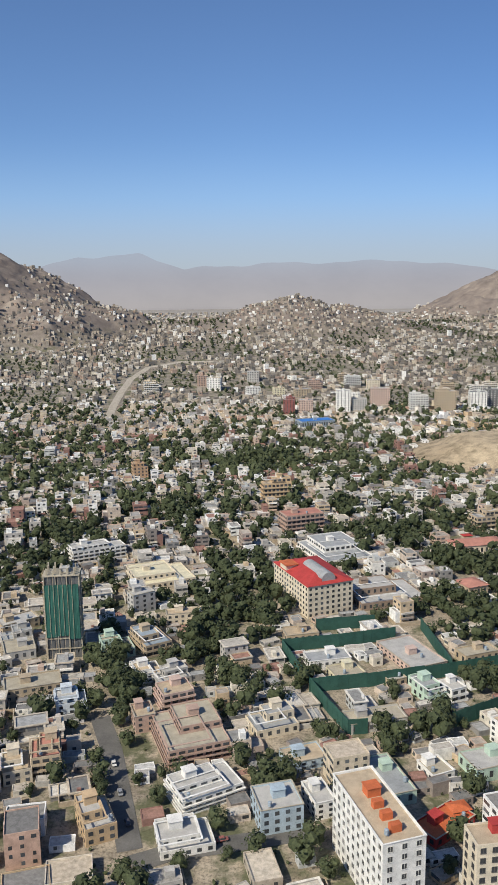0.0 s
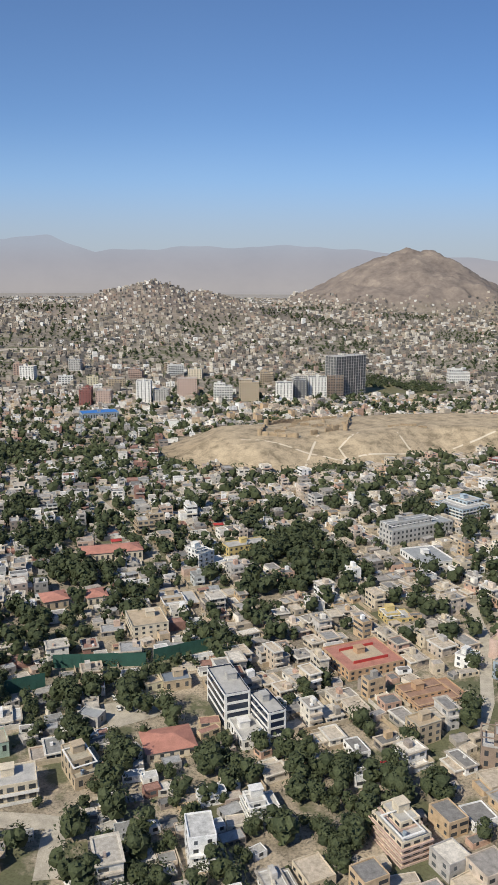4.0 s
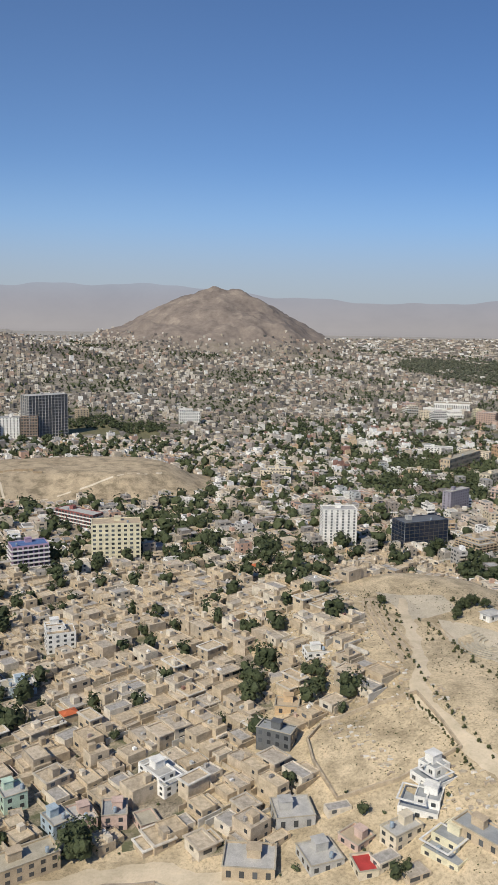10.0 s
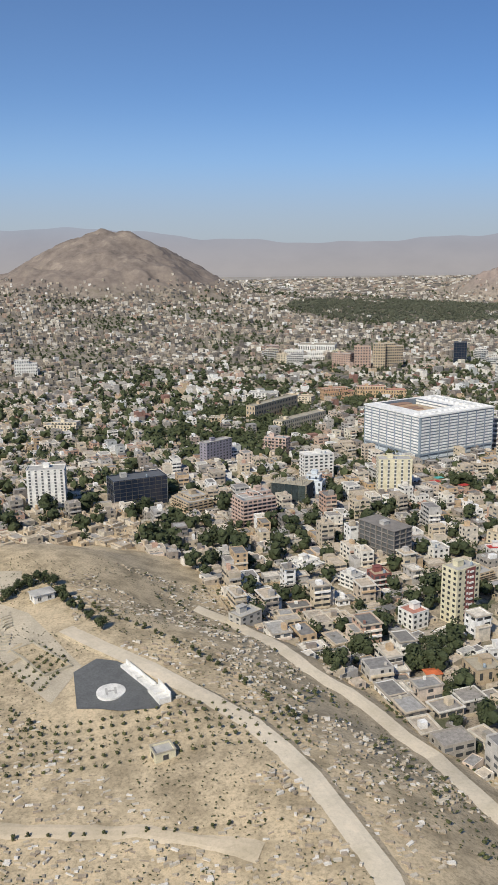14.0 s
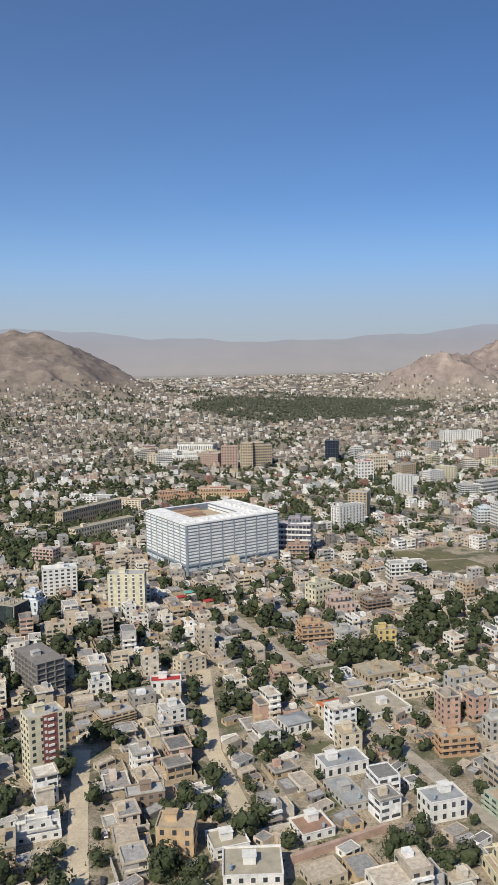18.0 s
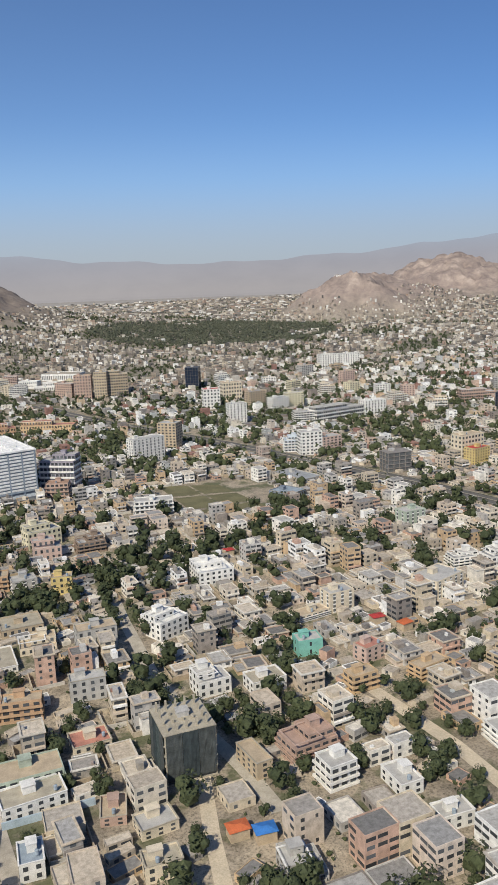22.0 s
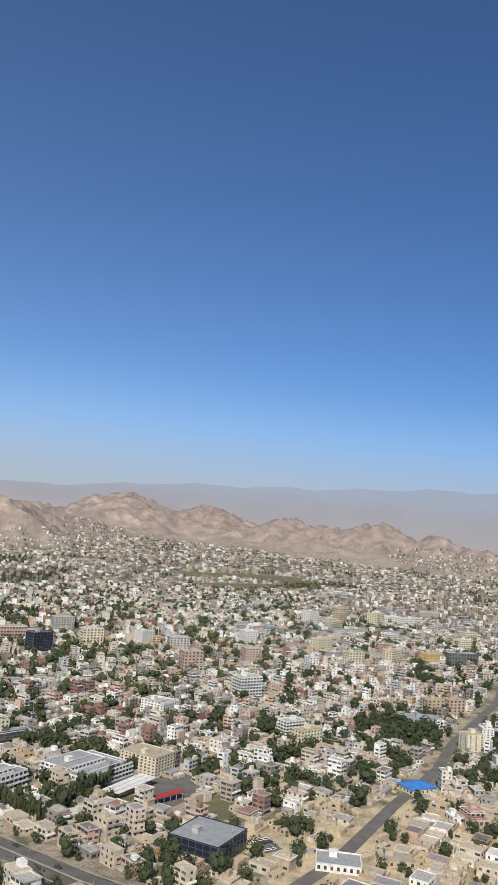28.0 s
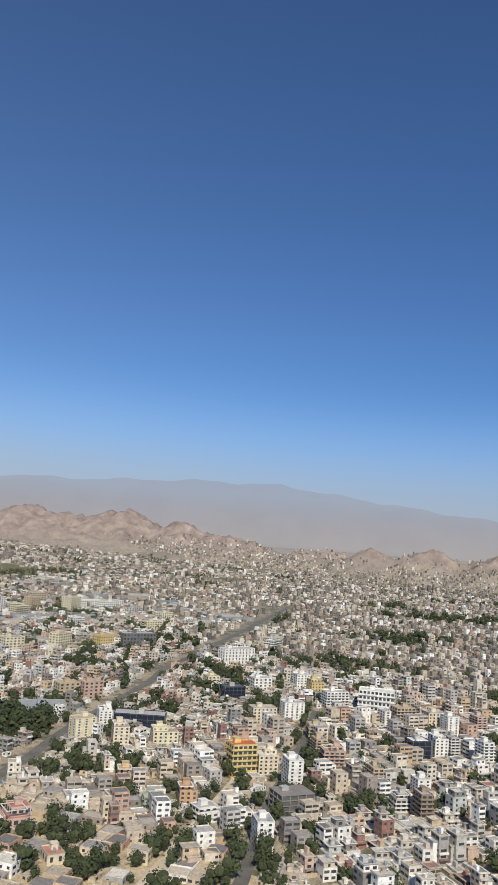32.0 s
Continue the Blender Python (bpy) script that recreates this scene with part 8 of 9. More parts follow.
for k in range(6):
    part("post", box_mesh("post", PAINT["grey"], (-10 + 4 * k - 0.1, -2, -0.4, -10 + 4 * k + 0.1, -1.8, 3.0)), canopy)
SPOTS.append(((RED_ROOF[0][0] + RED_ROOF[1][0]) / 2, (RED_ROOF[0][1] + RED_ROOF[1][1]) / 2, 10))
(ax, ay), (bx, by) = BUS_ROOF
canopy = empty("canopy", "long white canopy at the bus yard", "canopy", pose(ax, ay, float(height(ax, ay)), 0, 0, math.degrees(math.atan2(by - ay, bx - ax))))
ln = math.hypot(bx - ax, by - ay)
for k in range(3):
    part("roof", box_mesh("roof", PAINT["white"], (0, -1.9 + 3.4 * k, 3.0, ln, 1.1 + 3.4 * k, 3.2)), canopy)
    for j in range(4):
        part("post", box_mesh("post", PAINT["grey"], (ln * (0.1 + 0.26 * j), -0.5 + 3.4 * k, -0.4, ln * (0.1 + 0.26 * j) + 0.2, -0.3 + 3.4 * k, 3.0)), canopy)
SPOTS.append(((ax + bx) / 2, (ay + by) / 2, ln * 0.5))
(ax, ay), (bx, by), (dx, dy) = PARKED
ground_patch("car_park", [(ax, ay), (bx, by), (bx + dx - ax, by + dy - ay), (dx, dy)], M_ASPHALT, "grey car park beside the glass office")
SPOTS.append(((bx + dx) / 2, (by + dy) / 2, 13))
for k in range(11):
    u, v = (k % 4 + 0.5) / 4, (k // 4 + 0.5) / 3
    car(ax + (bx - ax) * u + (dx - ax) * v, ay + (by - ay) * u + (dy - ay) * v, math.degrees(math.atan2(dy - ay, dx - ax)), ("white", "white", "silver", "dark")[k * 7 % 4], 0.13, "in the car park beside the glass office")
for pts in POPLARS:
    for px, py in along(pts, 3.4):
        tree(px + rnd.uniform(-0.5, 0.5), py + rnd.uniform(-0.5, 0.5), rnd.uniform(3.0, 4.2), "tall")
# lamps on the median of the avenue
for k in range(26, len(av) - 8, 5):
    (x, y), (x2, y2) = av[k], av[k + 1]
    lamp = empty("street_lamp", "tall grey twin-armed street lamp on the median", "lamp", pose(x, y, float(surface(x, y)) + 0.45, 0, 0, math.degrees(math.atan2(y2 - y, x2 - x))), "lamps of the avenue")
    bm = bmesh.new()
    drum(bm, 0, 0, -0.3, 7.0, 0.09, 0.05, 6)
    part("pole", bm_mesh("pole", bm, PAINT["steel"]), lamp)
    part("arm", box_mesh("arm", PAINT["steel"], (-0.04, -1.6, 6.9, 0.04, 1.6, 7.0)), lamp)
    for s in (-1, 1):
        part("lamp_head", box_mesh("lamp_head", PAINT["grey"], (-0.12, s * 1.6 - 0.3, 6.85, 0.12, s * 1.6 + 0.3, 6.98)), lamp)
for x, y, tint in TARPS:
    z = float(height(x, y))
    ob = empty("roof_shelter", {"scarlet": "orange", "red": "red", "turquoise": "turquoise", "maroon": "dark red", "vivid": "bright blue"}[tint] + " sheet roof over a small house", "shelter", pose(x, y, z, 0, 0, (x * 13) % 40 - 5))
    part("wall", box_mesh("wall", PAINT["tan"], (-2.4, -1.8, -2, 2.4, 1.8, 2.9)), ob)
    part("roof", hip_mesh(5.2, 4.0, 2.9, 0.6, PAINT[tint], 0.2), ob, "", pose(-2.6, -2.0, 0))
    SPOTS.append((x, y, 4))

# ---- mid-rise blocks of the further quarters ----
rnd = random.Random(12)
for x0, x1, y0, y1, count in ((1030, 1240, 690, 1010, 15), (-170, 420, 935, 1050, 16), (1340, 1800, 430, 800, 14), (780, 900, 1020, 1120, 5)):
    placed = 0
    for _ in range(400):
        x, y = rnd.uniform(x0, x1), rnd.uniform(y0, y1)
        if placed == count:
            break
        if min(math.hypot(x - c[0], y - c[1]) - c[3] - c[4] for c in CLEAR) < 8 or min(float(line_dist(np.array(x), np.array(y), pts)[0]) - half for pts, half in LINES) < 10:
            continue
        placed += 1
        tint = rnd.choice(("white", "cream", "tan", "pink", "grey", "pale", "rosetan", "white"))
        fl = rnd.choice((4, 5, 6, 6, 7))
        words = {"white": "white", "cream": "cream", "tan": "tan", "pink": "pinkish", "grey": "grey", "pale": "pale yellow", "rosetan": "reddish-tan"}[tint]
        block("apartment_block", words + " mid-rise apartment block with a flat roof", x, y, rnd.choice((10, 14, -8)), rnd.uniform(13, 20), rnd.uniform(10, 14), fl * 2.3, fl, tint, rnd.choice(("grey", "tan", "steel")), rnd.choice(("hotelgrid", "hotelgrid", "bands")), False)

# ---- city fabric ----
for gx0, gy0, rad in GROVES_WEST + GROVES_EAST:
    SPOTS.append((gx0, gy0, rad * 0.8))
rng = np.random.default_rng(7)
def shell_faces(rings):
    q = [[4 * r + k, 4 * r + (k + 1) % 4, 4 * r + 4 + (k + 1) % 4, 4 * r + 4 + k] for r in range(rings - 1) for k in range(4)]
    return np.array(q + [[4 * rings - 4, 4 * rings - 3, 4 * rings - 2, 4 * rings - 1]])


BOX_Q = np.array([[0, 1, 5, 4], [1, 2, 6, 5], [2, 3, 7, 6], [3, 0, 4, 7], [4, 5, 6, 7]])
SX, SY = np.array([-1, 1, 1, -1]) * 0.5, np.array([-1, -1, 1, 1]) * 0.5


def turn(lx, ly, cx, cy, rot):
    c, s = np.cos(rot), np.sin(rot)
    return cx + lx * c - ly * s, cy + lx * s + ly * c


def shells(cx, cy, z0, z1, w, d, rot, lip=0.35, rim=0.22, eave=0.0):
    """Flat-roofed blocks with a parapet, or with a roof edge that stands out: corners and faces of all of them."""
    n = len(cx)
    plan = ((0, z0), (0, z1), (rim, z1), (rim, z1 - lip))
    trim = [0] * 12 + [1]
    if eave:
        plan = ((0, z0), (0, z1 - 0.4), (-eave, z1 - 0.36), (-eave, z1), (rim, z1), (rim, z1 - lip))
        trim = [0] * 4 + [2] * 12 + [0] * 4 + [1]
    v = np.zeros((n, 4 * len(plan), 3))
    for k, (inset, z) in enumerate(plan):
        lx, ly = SX[None] * (w - 2 * inset)[:, None], SY[None] * (d - 2 * inset)[:, None]
        v[:, 4 * k:4 * k + 4, 0], v[:, 4 * k:4 * k + 4, 1] = turn(lx, ly, cx[:, None], cy[:, None], rot[:, None])
        v[:, 4 * k:4 * k + 4, 2] = z[:, None]
    q = shell_faces(len(plan))[None] + (np.arange(n) * 4 * len(plan))[:, None, None]
    return v.reshape(-1, 3), q.reshape(-1, 4), np.tile(trim, n)


def boxes(cx, cy, z0, z1, w, d, rot):
    n = len(cx)
    v = np.zeros((n, 8, 3))
    for k, z in enumerate((z0, z1)):
        v[:, 4 * k:4 * k + 4, 0], v[:, 4 * k:4 * k + 4, 1] = turn(SX[None] * w[:, None], SY[None] * d[:, None], cx[:, None], cy[:, None], rot[:, None])
        v[:, 4 * k:4 * k + 4, 2] = z[:, None]
    return v.reshape(-1, 3), (BOX_Q[None] + (np.arange(n) * 8)[:, None, None]).reshape(-1, 4)


def panes(cx, cy, z0, floors, fh, w, d, rot, gap=2.5, fill=0.85):
    """Dark panes for all the windows and shaded verandas of the blocks, a hand proud of the walls."""
    out = [np.zeros((0, 4, 3))]
    for side in range(4 if len(cx) else 0):
        length = w if side % 2 == 0 else d
        off = (d if side % 2 == 0 else w) / 2 + 0.03
        a = rot + (0, math.pi / 2, math.pi, -math.pi / 2)[side]
        wide = np.where(floors > 2, rng.choice([1.0, 1.6, 2.4, 2.8], len(cx)), rng.choice([1.0, 1.0, 1.5, 2.2], len(cx)))      # the wide dark panes stand in for the shade inside verandas
        count = np.clip((length / gap).astype(int), 1, 8)
        for f in range(int(floors.max())):
            for k in range(int(count.max())):
                ok = (f < floors) & (k < count) & (rng.random(len(cx)) < fill)
                u = ((k + 0.5) / count - 0.5) * length
                hw = np.minimum(rng.uniform(0.36, 0.62, len(cx)) * wide, length / count * 0.46)
                zb, zt = z0 + f * fh + fh * 0.36, z0 + f * fh + fh * 0.82
                v = np.zeros((len(cx), 4, 3))
                for j, (s, z) in enumerate(((-1, zb), (1, zb), (1, zt), (-1, zt))):
                    v[:, j, 0], v[:, j, 1] = turn(u + s * hw, -off, cx, cy, a)
                    v[:, j, 2] = z
                out.append(v[ok])
    v = np.concatenate(out).reshape(-1, 3)
    return v, np.arange(len(v)).reshape(-1, 4)


def joined(*pieces):
    """Several sets of corners and faces as one; each may bring its own material numbers."""
    vs, qs, ms, base = [], [], [], 0
    for v, q, m in pieces:
        vs.append(v)
        qs.append(q + base)
        ms.append(m if np.ndim(m) else np.full(len(q), m))
        base += len(v)
    return np.concatenate(vs), np.concatenate(qs), np.concatenate(ms)


def lots(x0, x1, y0, y1, px, py, deg, street=5):
    """A turned grid of lots with a lane after every few of them."""
    cx, cy, r = (x0 + x1) / 2, (y0 + y1) / 2, math.radians(deg)
    half = math.hypot(x1 - x0, y1 - y0) / 2
    ia, ja = np.meshgrid(np.arange(-int(half / px), int(half / px) + 1), np.arange(-int(half / py), int(half / py) + 1))
    ia, ja = ia.ravel(), ja.ravel()
    lx = ia * px + np.floor(ia / street) * 2.6
    ly = ja * py + np.floor(ja / 2) * 3.0
    x, y = turn(lx, ly, cx, cy, r)
    keep = (x >= x0) & (x < x1) & (y >= y0) & (y < y1)
    return x[keep], y[keep], r


def free(x, y, margin=0.0, hills=True, spots=True):
    ok = np.ones(len(x), bool)
    for px, py, r, hw, hd in CLEAR:
        lx, ly = (x - px) * math.cos(r) + (y - py) * math.sin(r), -(x - px) * math.sin(r) + (y - py) * math.cos(r)
        ok &= (np.abs(lx) > hw + margin) | (np.abs(ly) > hd + margin)
    for px, py, pr in SPOTS if spots else ():
        ok &= np.hypot(x - px, y - py) > pr + margin * 0.5
    for pts, half in LINES:
        ok &= line_dist(x, y, pts)[0] > half + margin
    if hills:
        d, side = line_dist(x, y, HELI_RIDGE)
        ok &= ~((d < np.where(side > 0, 80, np.where(y > 290, 30, 40))) | ((side < 0) & (d < 70) & (y < 205)))
        ok &= ~((np.hypot(x - 456, y - 230) < 17) | ((x > 300) & (x < 620) & (y < np.where((x > 405) & (x < 472), 184, 200))))
        ok &= line_dist(x, y, FORT_RIDGE)[0] > 74
        ok &= ~((x > 312) & (x < 470) & (y < np.interp(x, [312, 344, 382, 394, 417, 446, 470], [182, 200, 214, 212, 198, 186, 182])))
        ok &= ~((x > 296) & (x < 500) & (y > 930) & (y < 1050) & (np.abs((x - 395) / 110) + np.abs((y - 985) / 70) < 1))
    return ok


def clump(x, y, scale, seed):
    return 0.5 + 0.5 * rough(x, y, scale, seed)


near_houses, tree_spots = [], []
TAKEN = np.zeros((1400, 500), bool)      # cells of 1.5 m from (-320, 100), true under a house


def cells(x, y):
    return np.clip(((x + 320) / 1.5).astype(int), 0, 1399), np.clip(((y - 100) / 1.5).astype(int), 0, 499)


def take(x, y, w, d, rot):
    for a in np.linspace(-0.5, 0.5, 8):
        for b in np.linspace(-0.5, 0.5, 8):
            px, py = turn(a * w, b * d, x, y, rot)
            TAKEN[cells(px, py)] = True


DISTRICTS = [  # x0, x1, y0, y1, pitch x, pitch y, degrees, palette, most floors, trees, lane
    (-330, 165, 100, 470, 9.6, 8.8, 14, "city", 4.2, 0.59, 4),
    (165, 330, 100, 420, 8.4, 7.8, 20, "mixed", 3.0, 0.42, 4),
    (330, 560, 130, 440, 7.4, 6.8, 30, "mud", 2.0, 0.34, 8),
    (560, 900, 130, 560, 9.6, 8.8, 5, "mixed", 4.2, 0.48, 4),
    (900, 1160, 80, 560, 9.8, 9.0, 8, "mixed", 4.4, 0.45, 4),
    (1160, 1350, 20, 290, 8.4, 7.8, 24, "mud", 1.9, 0.44, 4),
    (1160, 1335, 300, 560, 9.0, 8.4, 20, "city", 3.8, 0.48, 4),
    (1335, 1700, 20, 300, 7.0, 6.6, -30, "city", 4.6, 0.36, 5),
    (1335, 1700, 300, 560, 6.8, 6.2, 12, "city", 3.4, 0.38, 6),
    (-420, 170, 470, 740, 9.8, 8.8, 8, "city", 3.0, 0.69, 5),
    (-420, 170, 740, 900, 9.0, 8.4, 12, "mixed", 2.6, 0.5, 6),
    (170, 560, 420, 720, 9.4, 8.4, 16, "mixed", 3.0, 0.62, 5),
    (170, 560, 720, 900, 9.0, 8.2, 22, "mixed", 2.6, 0.5, 6),
    (560, 1160, 560, 1000, 9.6, 8.6, 10, "city", 3.4, 0.66, 5),
    (1160, 1480, 560, 1100, 9.6, 8.6, -10, "city", 3.2, 0.58, 5),
    (1480, 1800, 560, 1100, 7.6, 7.0, 8, "city", 2.4, 0.43, 6),
]
for x0, x1, y0, y1, px, py, deg, kind, most, trees, street in DISTRICTS:
    x, y, r = lots(x0, x1, y0, y1, px, py, deg, street)
    x, y = x + rng.normal(0, 0.7, len(x)), y + rng.normal(0, 0.7, len(x))
    ok = free(x, y, 3.0 if kind == "mud" and px < 8 else 4.2)
    green = clump(x, y, 34, deg) * 0.45 + 0.55 * rng.random(len(x)) < trees * np.where(y > 430, 0.80, 0.90)
    for _ in range(3):
        tree_spots.append(np.stack([x[ok & green], y[ok & green]], 1) + rng.normal(0, 3.6, ((ok & green).sum(), 2)))
    x, y = x[ok & ~green], y[ok & ~green]
    n = len(x)
    wide = 1.12 if kind == "mud" else 1.0
    w, d = px * wide * rng.uniform(0.78, 1.08, n), py * wide * rng.uniform(0.74, 1.06, n)
    fl = np.floor(1 + most * rng.random(n) ** 2.3).astype(int)
    rot = r + rng.normal(0, 0.05, n) + (rng.random(n) < 0.25) * (math.pi / 2)
    z = height(x, y)
    fh = 2.15
    top = z + fl * fh + rng.uniform(0.2, 0.7, n)
    # the nearest houses become things of their own
    first = (y < 196 + 26 * ((x > 500) & (x < 1000)) + 70 * (x > 1200)) & (y > 120)
    first &= rng.random(n) < 0.75
    for i in np.flatnonzero(first):
        take(x[i:i + 1], y[i:i + 1], w[i:i + 1], d[i:i + 1], rot[i:i + 1])
        near_houses.append((x[i], y[i], z[i], rot[i], w[i], d[i], fl[i], kind))
    x, y, z, w, d, fl, rot, top = [a[~first] for a in (x, y, z, w, d, fl, rot, top)]
    n = len(x)
    # each lot holds a main part and, beside it, a lower one or a yard
    share, s = rng.uniform(0.5, 0.8, n), np.where(rng.random(n) < 0.5, 1, -1)
    lot_x, lot_y, lot_w = x, y, w
    x, y = turn(-s * (1 - share) / 2 * w, 0 * w, lot_x, lot_y, rot)
    wx, wy = turn(s * share / 2 * lot_w, rng.uniform(-0.12, 0.12, n) * d, lot_x, lot_y, rot)
    w = lot_w * share
    eaved = (y < 340) & (rng.random(n) < (0.25 if kind == "mud" else 0.75))
    pieces = [shells(*[a[~eaved] for a in (x, y, z - 2.5, top, w, d, rot)]), shells(*[a[eaved] for a in (x, y, z - 2.5, top, w, d, rot)], eave=0.4)]
    k = rng.random(n) < 0.62
    take(x, y, w, d, rot)
    take(wx[k], wy[k], (lot_w * (1 - share))[k], d[k] * 0.76, rot[k])
    low = np.maximum(fl - 1, 0.9) * fh * rng.uniform(0.75, 1.05, n)
    for kk, e in ((k & ~eaved, 0.0), (k & eaved, 0.3)):
        pieces.append(shells(wx[kk], wy[kk], z[kk] - 2.5, (z + low)[kk], (lot_w * (1 - share))[kk], d[kk] * 0.76, rot[kk], eave=e))
    # balcony slabs across the front of the taller ones
    for f in (1, 2, 3):
        kk = (fl > f) & (rng.random(n) < 0.45) & (y < 620)
        bx, by = turn(0 * w, -d / 2 - 0.35, x, y, rot)
        v, q = boxes(bx[kk], by[kk], z[kk] + f * fh - 0.1, z[kk] + f * fh + 0.55, w[kk] * 0.96, np.full(kk.sum(), 0.8), rot[kk])
        pieces.append((v, q, 0))
    k = rng.random(n) < 0.5
    wx, wy = turn(rng.uniform(-0.28, 0.28, n) * w, rng.uniform(-0.25, 0.25, n) * d, x, y, rot)
    v, q = boxes(wx[k], wy[k], top[k] - 0.4, top[k] + rng.uniform(1.0, 1.9, k.sum()), w[k] * rng.uniform(0.2, 0.42, k.sum()), d[k] * rng.uniform(0.22, 0.4, k.sum()), rot[k])
    pieces.append((v, q, 0))
    v, q, mi = joined(*pieces)
    words = {"mud": "tightly packed sand-coloured mud houses", "mixed": "dense flat-roofed plastered houses", "city": "dense grey and beige city houses"}[kind]
    tagged(new("houses", mesh_from("houses", v, q, [M_WALL[kind], M_ROOF[kind], M_TRIM], mi)), words + " with parapets", "houses", kind="stuff")
    # roof clutter and yard walls
    k = (rng.random(n) < 0.4) & (y < 520)
    wx, wy = turn(rng.uniform(-0.38, 0.38, n) * w, rng.uniform(-0.38, 0.38, n) * d, x, y, rot)
    v, q = boxes(wx[k], wy[k], top[k] - 0.4, top[k] + rng.uniform(0.2, 0.7, k.sum()), rng.uniform(0.6, 1.4, k.sum()), rng.uniform(0.6, 1.2, k.sum()), rot[k])
    if k.any():
        tagged(new("roof_clutter", mesh_from("roof_clutter", v, q, [M_WALL["city"]])), "tanks, boxes and bundles on the flat roofs", "clutter", kind="stuff")
    k = (rng.random(n) < 0.62) & (y < 640)
    walls = []
    for a, b, lw, ld in ((0, -0.5, 1, 0), (0, 0.5, 1, 0), (-0.5, 0, 0, 1), (0.5, 0, 0, 1)):
        kk = k & (rng.random(n) < 0.8)
        wx, wy = turn(np.full(n, a * (px + 0.8)), np.full(n, b * (py + 1.4)), x, y, np.full(n, r))
        good = kk & free(wx, wy, 0.5, False)
        zz = height(wx, wy)
        v, q = boxes(wx[good], wy[good], zz[good] - 1.5, zz[good] + rng.uniform(1.1, 1.8, good.sum()), np.full(good.sum(), lw * (px + 0.8) + 0.3), np.full(good.sum(), ld * (py + 1.4) + 0.3), np.full(good.sum(), r))
        walls.append((v, q, 0))
    v, q, mi = joined(*walls)
    if len(q):
        tagged(new("yard_walls", mesh_from("yard_walls", v, q, [M_YARD])), "mud and plaster yard walls between the houses", "walls", kind="stuff")
    near = y < 700
    v, q = panes(x[near], y[near], z[near], fl[near], fh, w[near], d[near], rot[near], (2.5 if y1 < 600 else 3.4) + (kind == "mud") * 0.8, 0.85 if kind != "mud" else 0.5)
    if len(q):
        tagged(new("house_windows", mesh_from("house_windows", v, q, [M_GLASS])), "dark panes for windows and shaded verandas of the flat-roofed houses", "windows", kind="stuff")
    # trees in the yards and lanes
    m = int(n * trees * 1.5)
    i = rng.integers(0, max(n, 1), m)
    tx, ty = turn(rng.choice([-0.56, 0.56], m) * px, rng.uniform(-0.6, 0.6, m) * py, x[i], y[i], np.full(m, r))
    tree_spots.append(np.stack([tx, ty], 1))

M_PALE = weathered("pale_wash", [(0.66, 0.65, 0.62), (0.52, 0.50, 0.47), (0.70, 0.69, 0.67), (0.40, 0.38, 0.36)])
# ---- long low market sheds and white houses below the eastern hills ----
n = 90
x, y = rng.uniform(1520, 1900, n), rng.uniform(560, 960, n)
ok = free(x, y, 8)
x, y = x[ok], y[ok]
z, n = height(x, y), len(x)
v, q = boxes(x, y, z - 3, z + rng.uniform(3.0, 5.0, n), rng.uniform(22, 46, n), rng.uniform(7, 11, n), np.radians(rng.choice([-25, -22, -28], n)))
tagged(new("market_sheds", mesh_from("market_sheds", v, q, [M_TIN])), "long low grey metal market sheds", "sheds", kind="stuff")
n = 190
x, y = rng.normal(1930, 85, n), rng.normal(985, 45, n)
ok = free(x, y, 4)
x, y = x[ok], y[ok]
z, n = height(x, y), len(x)
v, q = boxes(x, y, z - 3, z + rng.choice([2.4, 4.4], n), rng.uniform(5, 9, n), rng.uniform(4, 7, n), rng.normal(-0.4, 0.1, n))
tagged(new("white_houses", mesh_from("white_houses", v, q, [M_PALE])), "white houses among trees below the hills", "houses", kind="stuff")

# ---- sheds, huts and small rooms that fill the gaps ----
ix, iy = np.meshgrid(np.arange(-300, 1640, 5.2), np.arange(120, 600, 5.2))
x, y = ix.ravel() + rng.uniform(-0.8, 0.8, ix.size), iy.ravel() + rng.uniform(-0.8, 0.8, ix.size)
w, d, rot = rng.uniform(3.2, 7.5, len(x)), rng.uniform(2.6, 4.4, len(x)), np.radians(rng.choice([8, 14, 20, 30], len(x)))
clear = free(x, y, 2.4)
for a in (-0.5, 0, 0.5):
    for b in (-0.5, 0, 0.5):
        px, py = turn(a * w, b * d, x, y, rot)
        clear &= ~TAKEN[cells(px, py)]
pick = rng.random(len(x))
tree_spots.append(np.stack([x, y], 1)[clear & (pick > 0.66) & (pick < 0.86)])
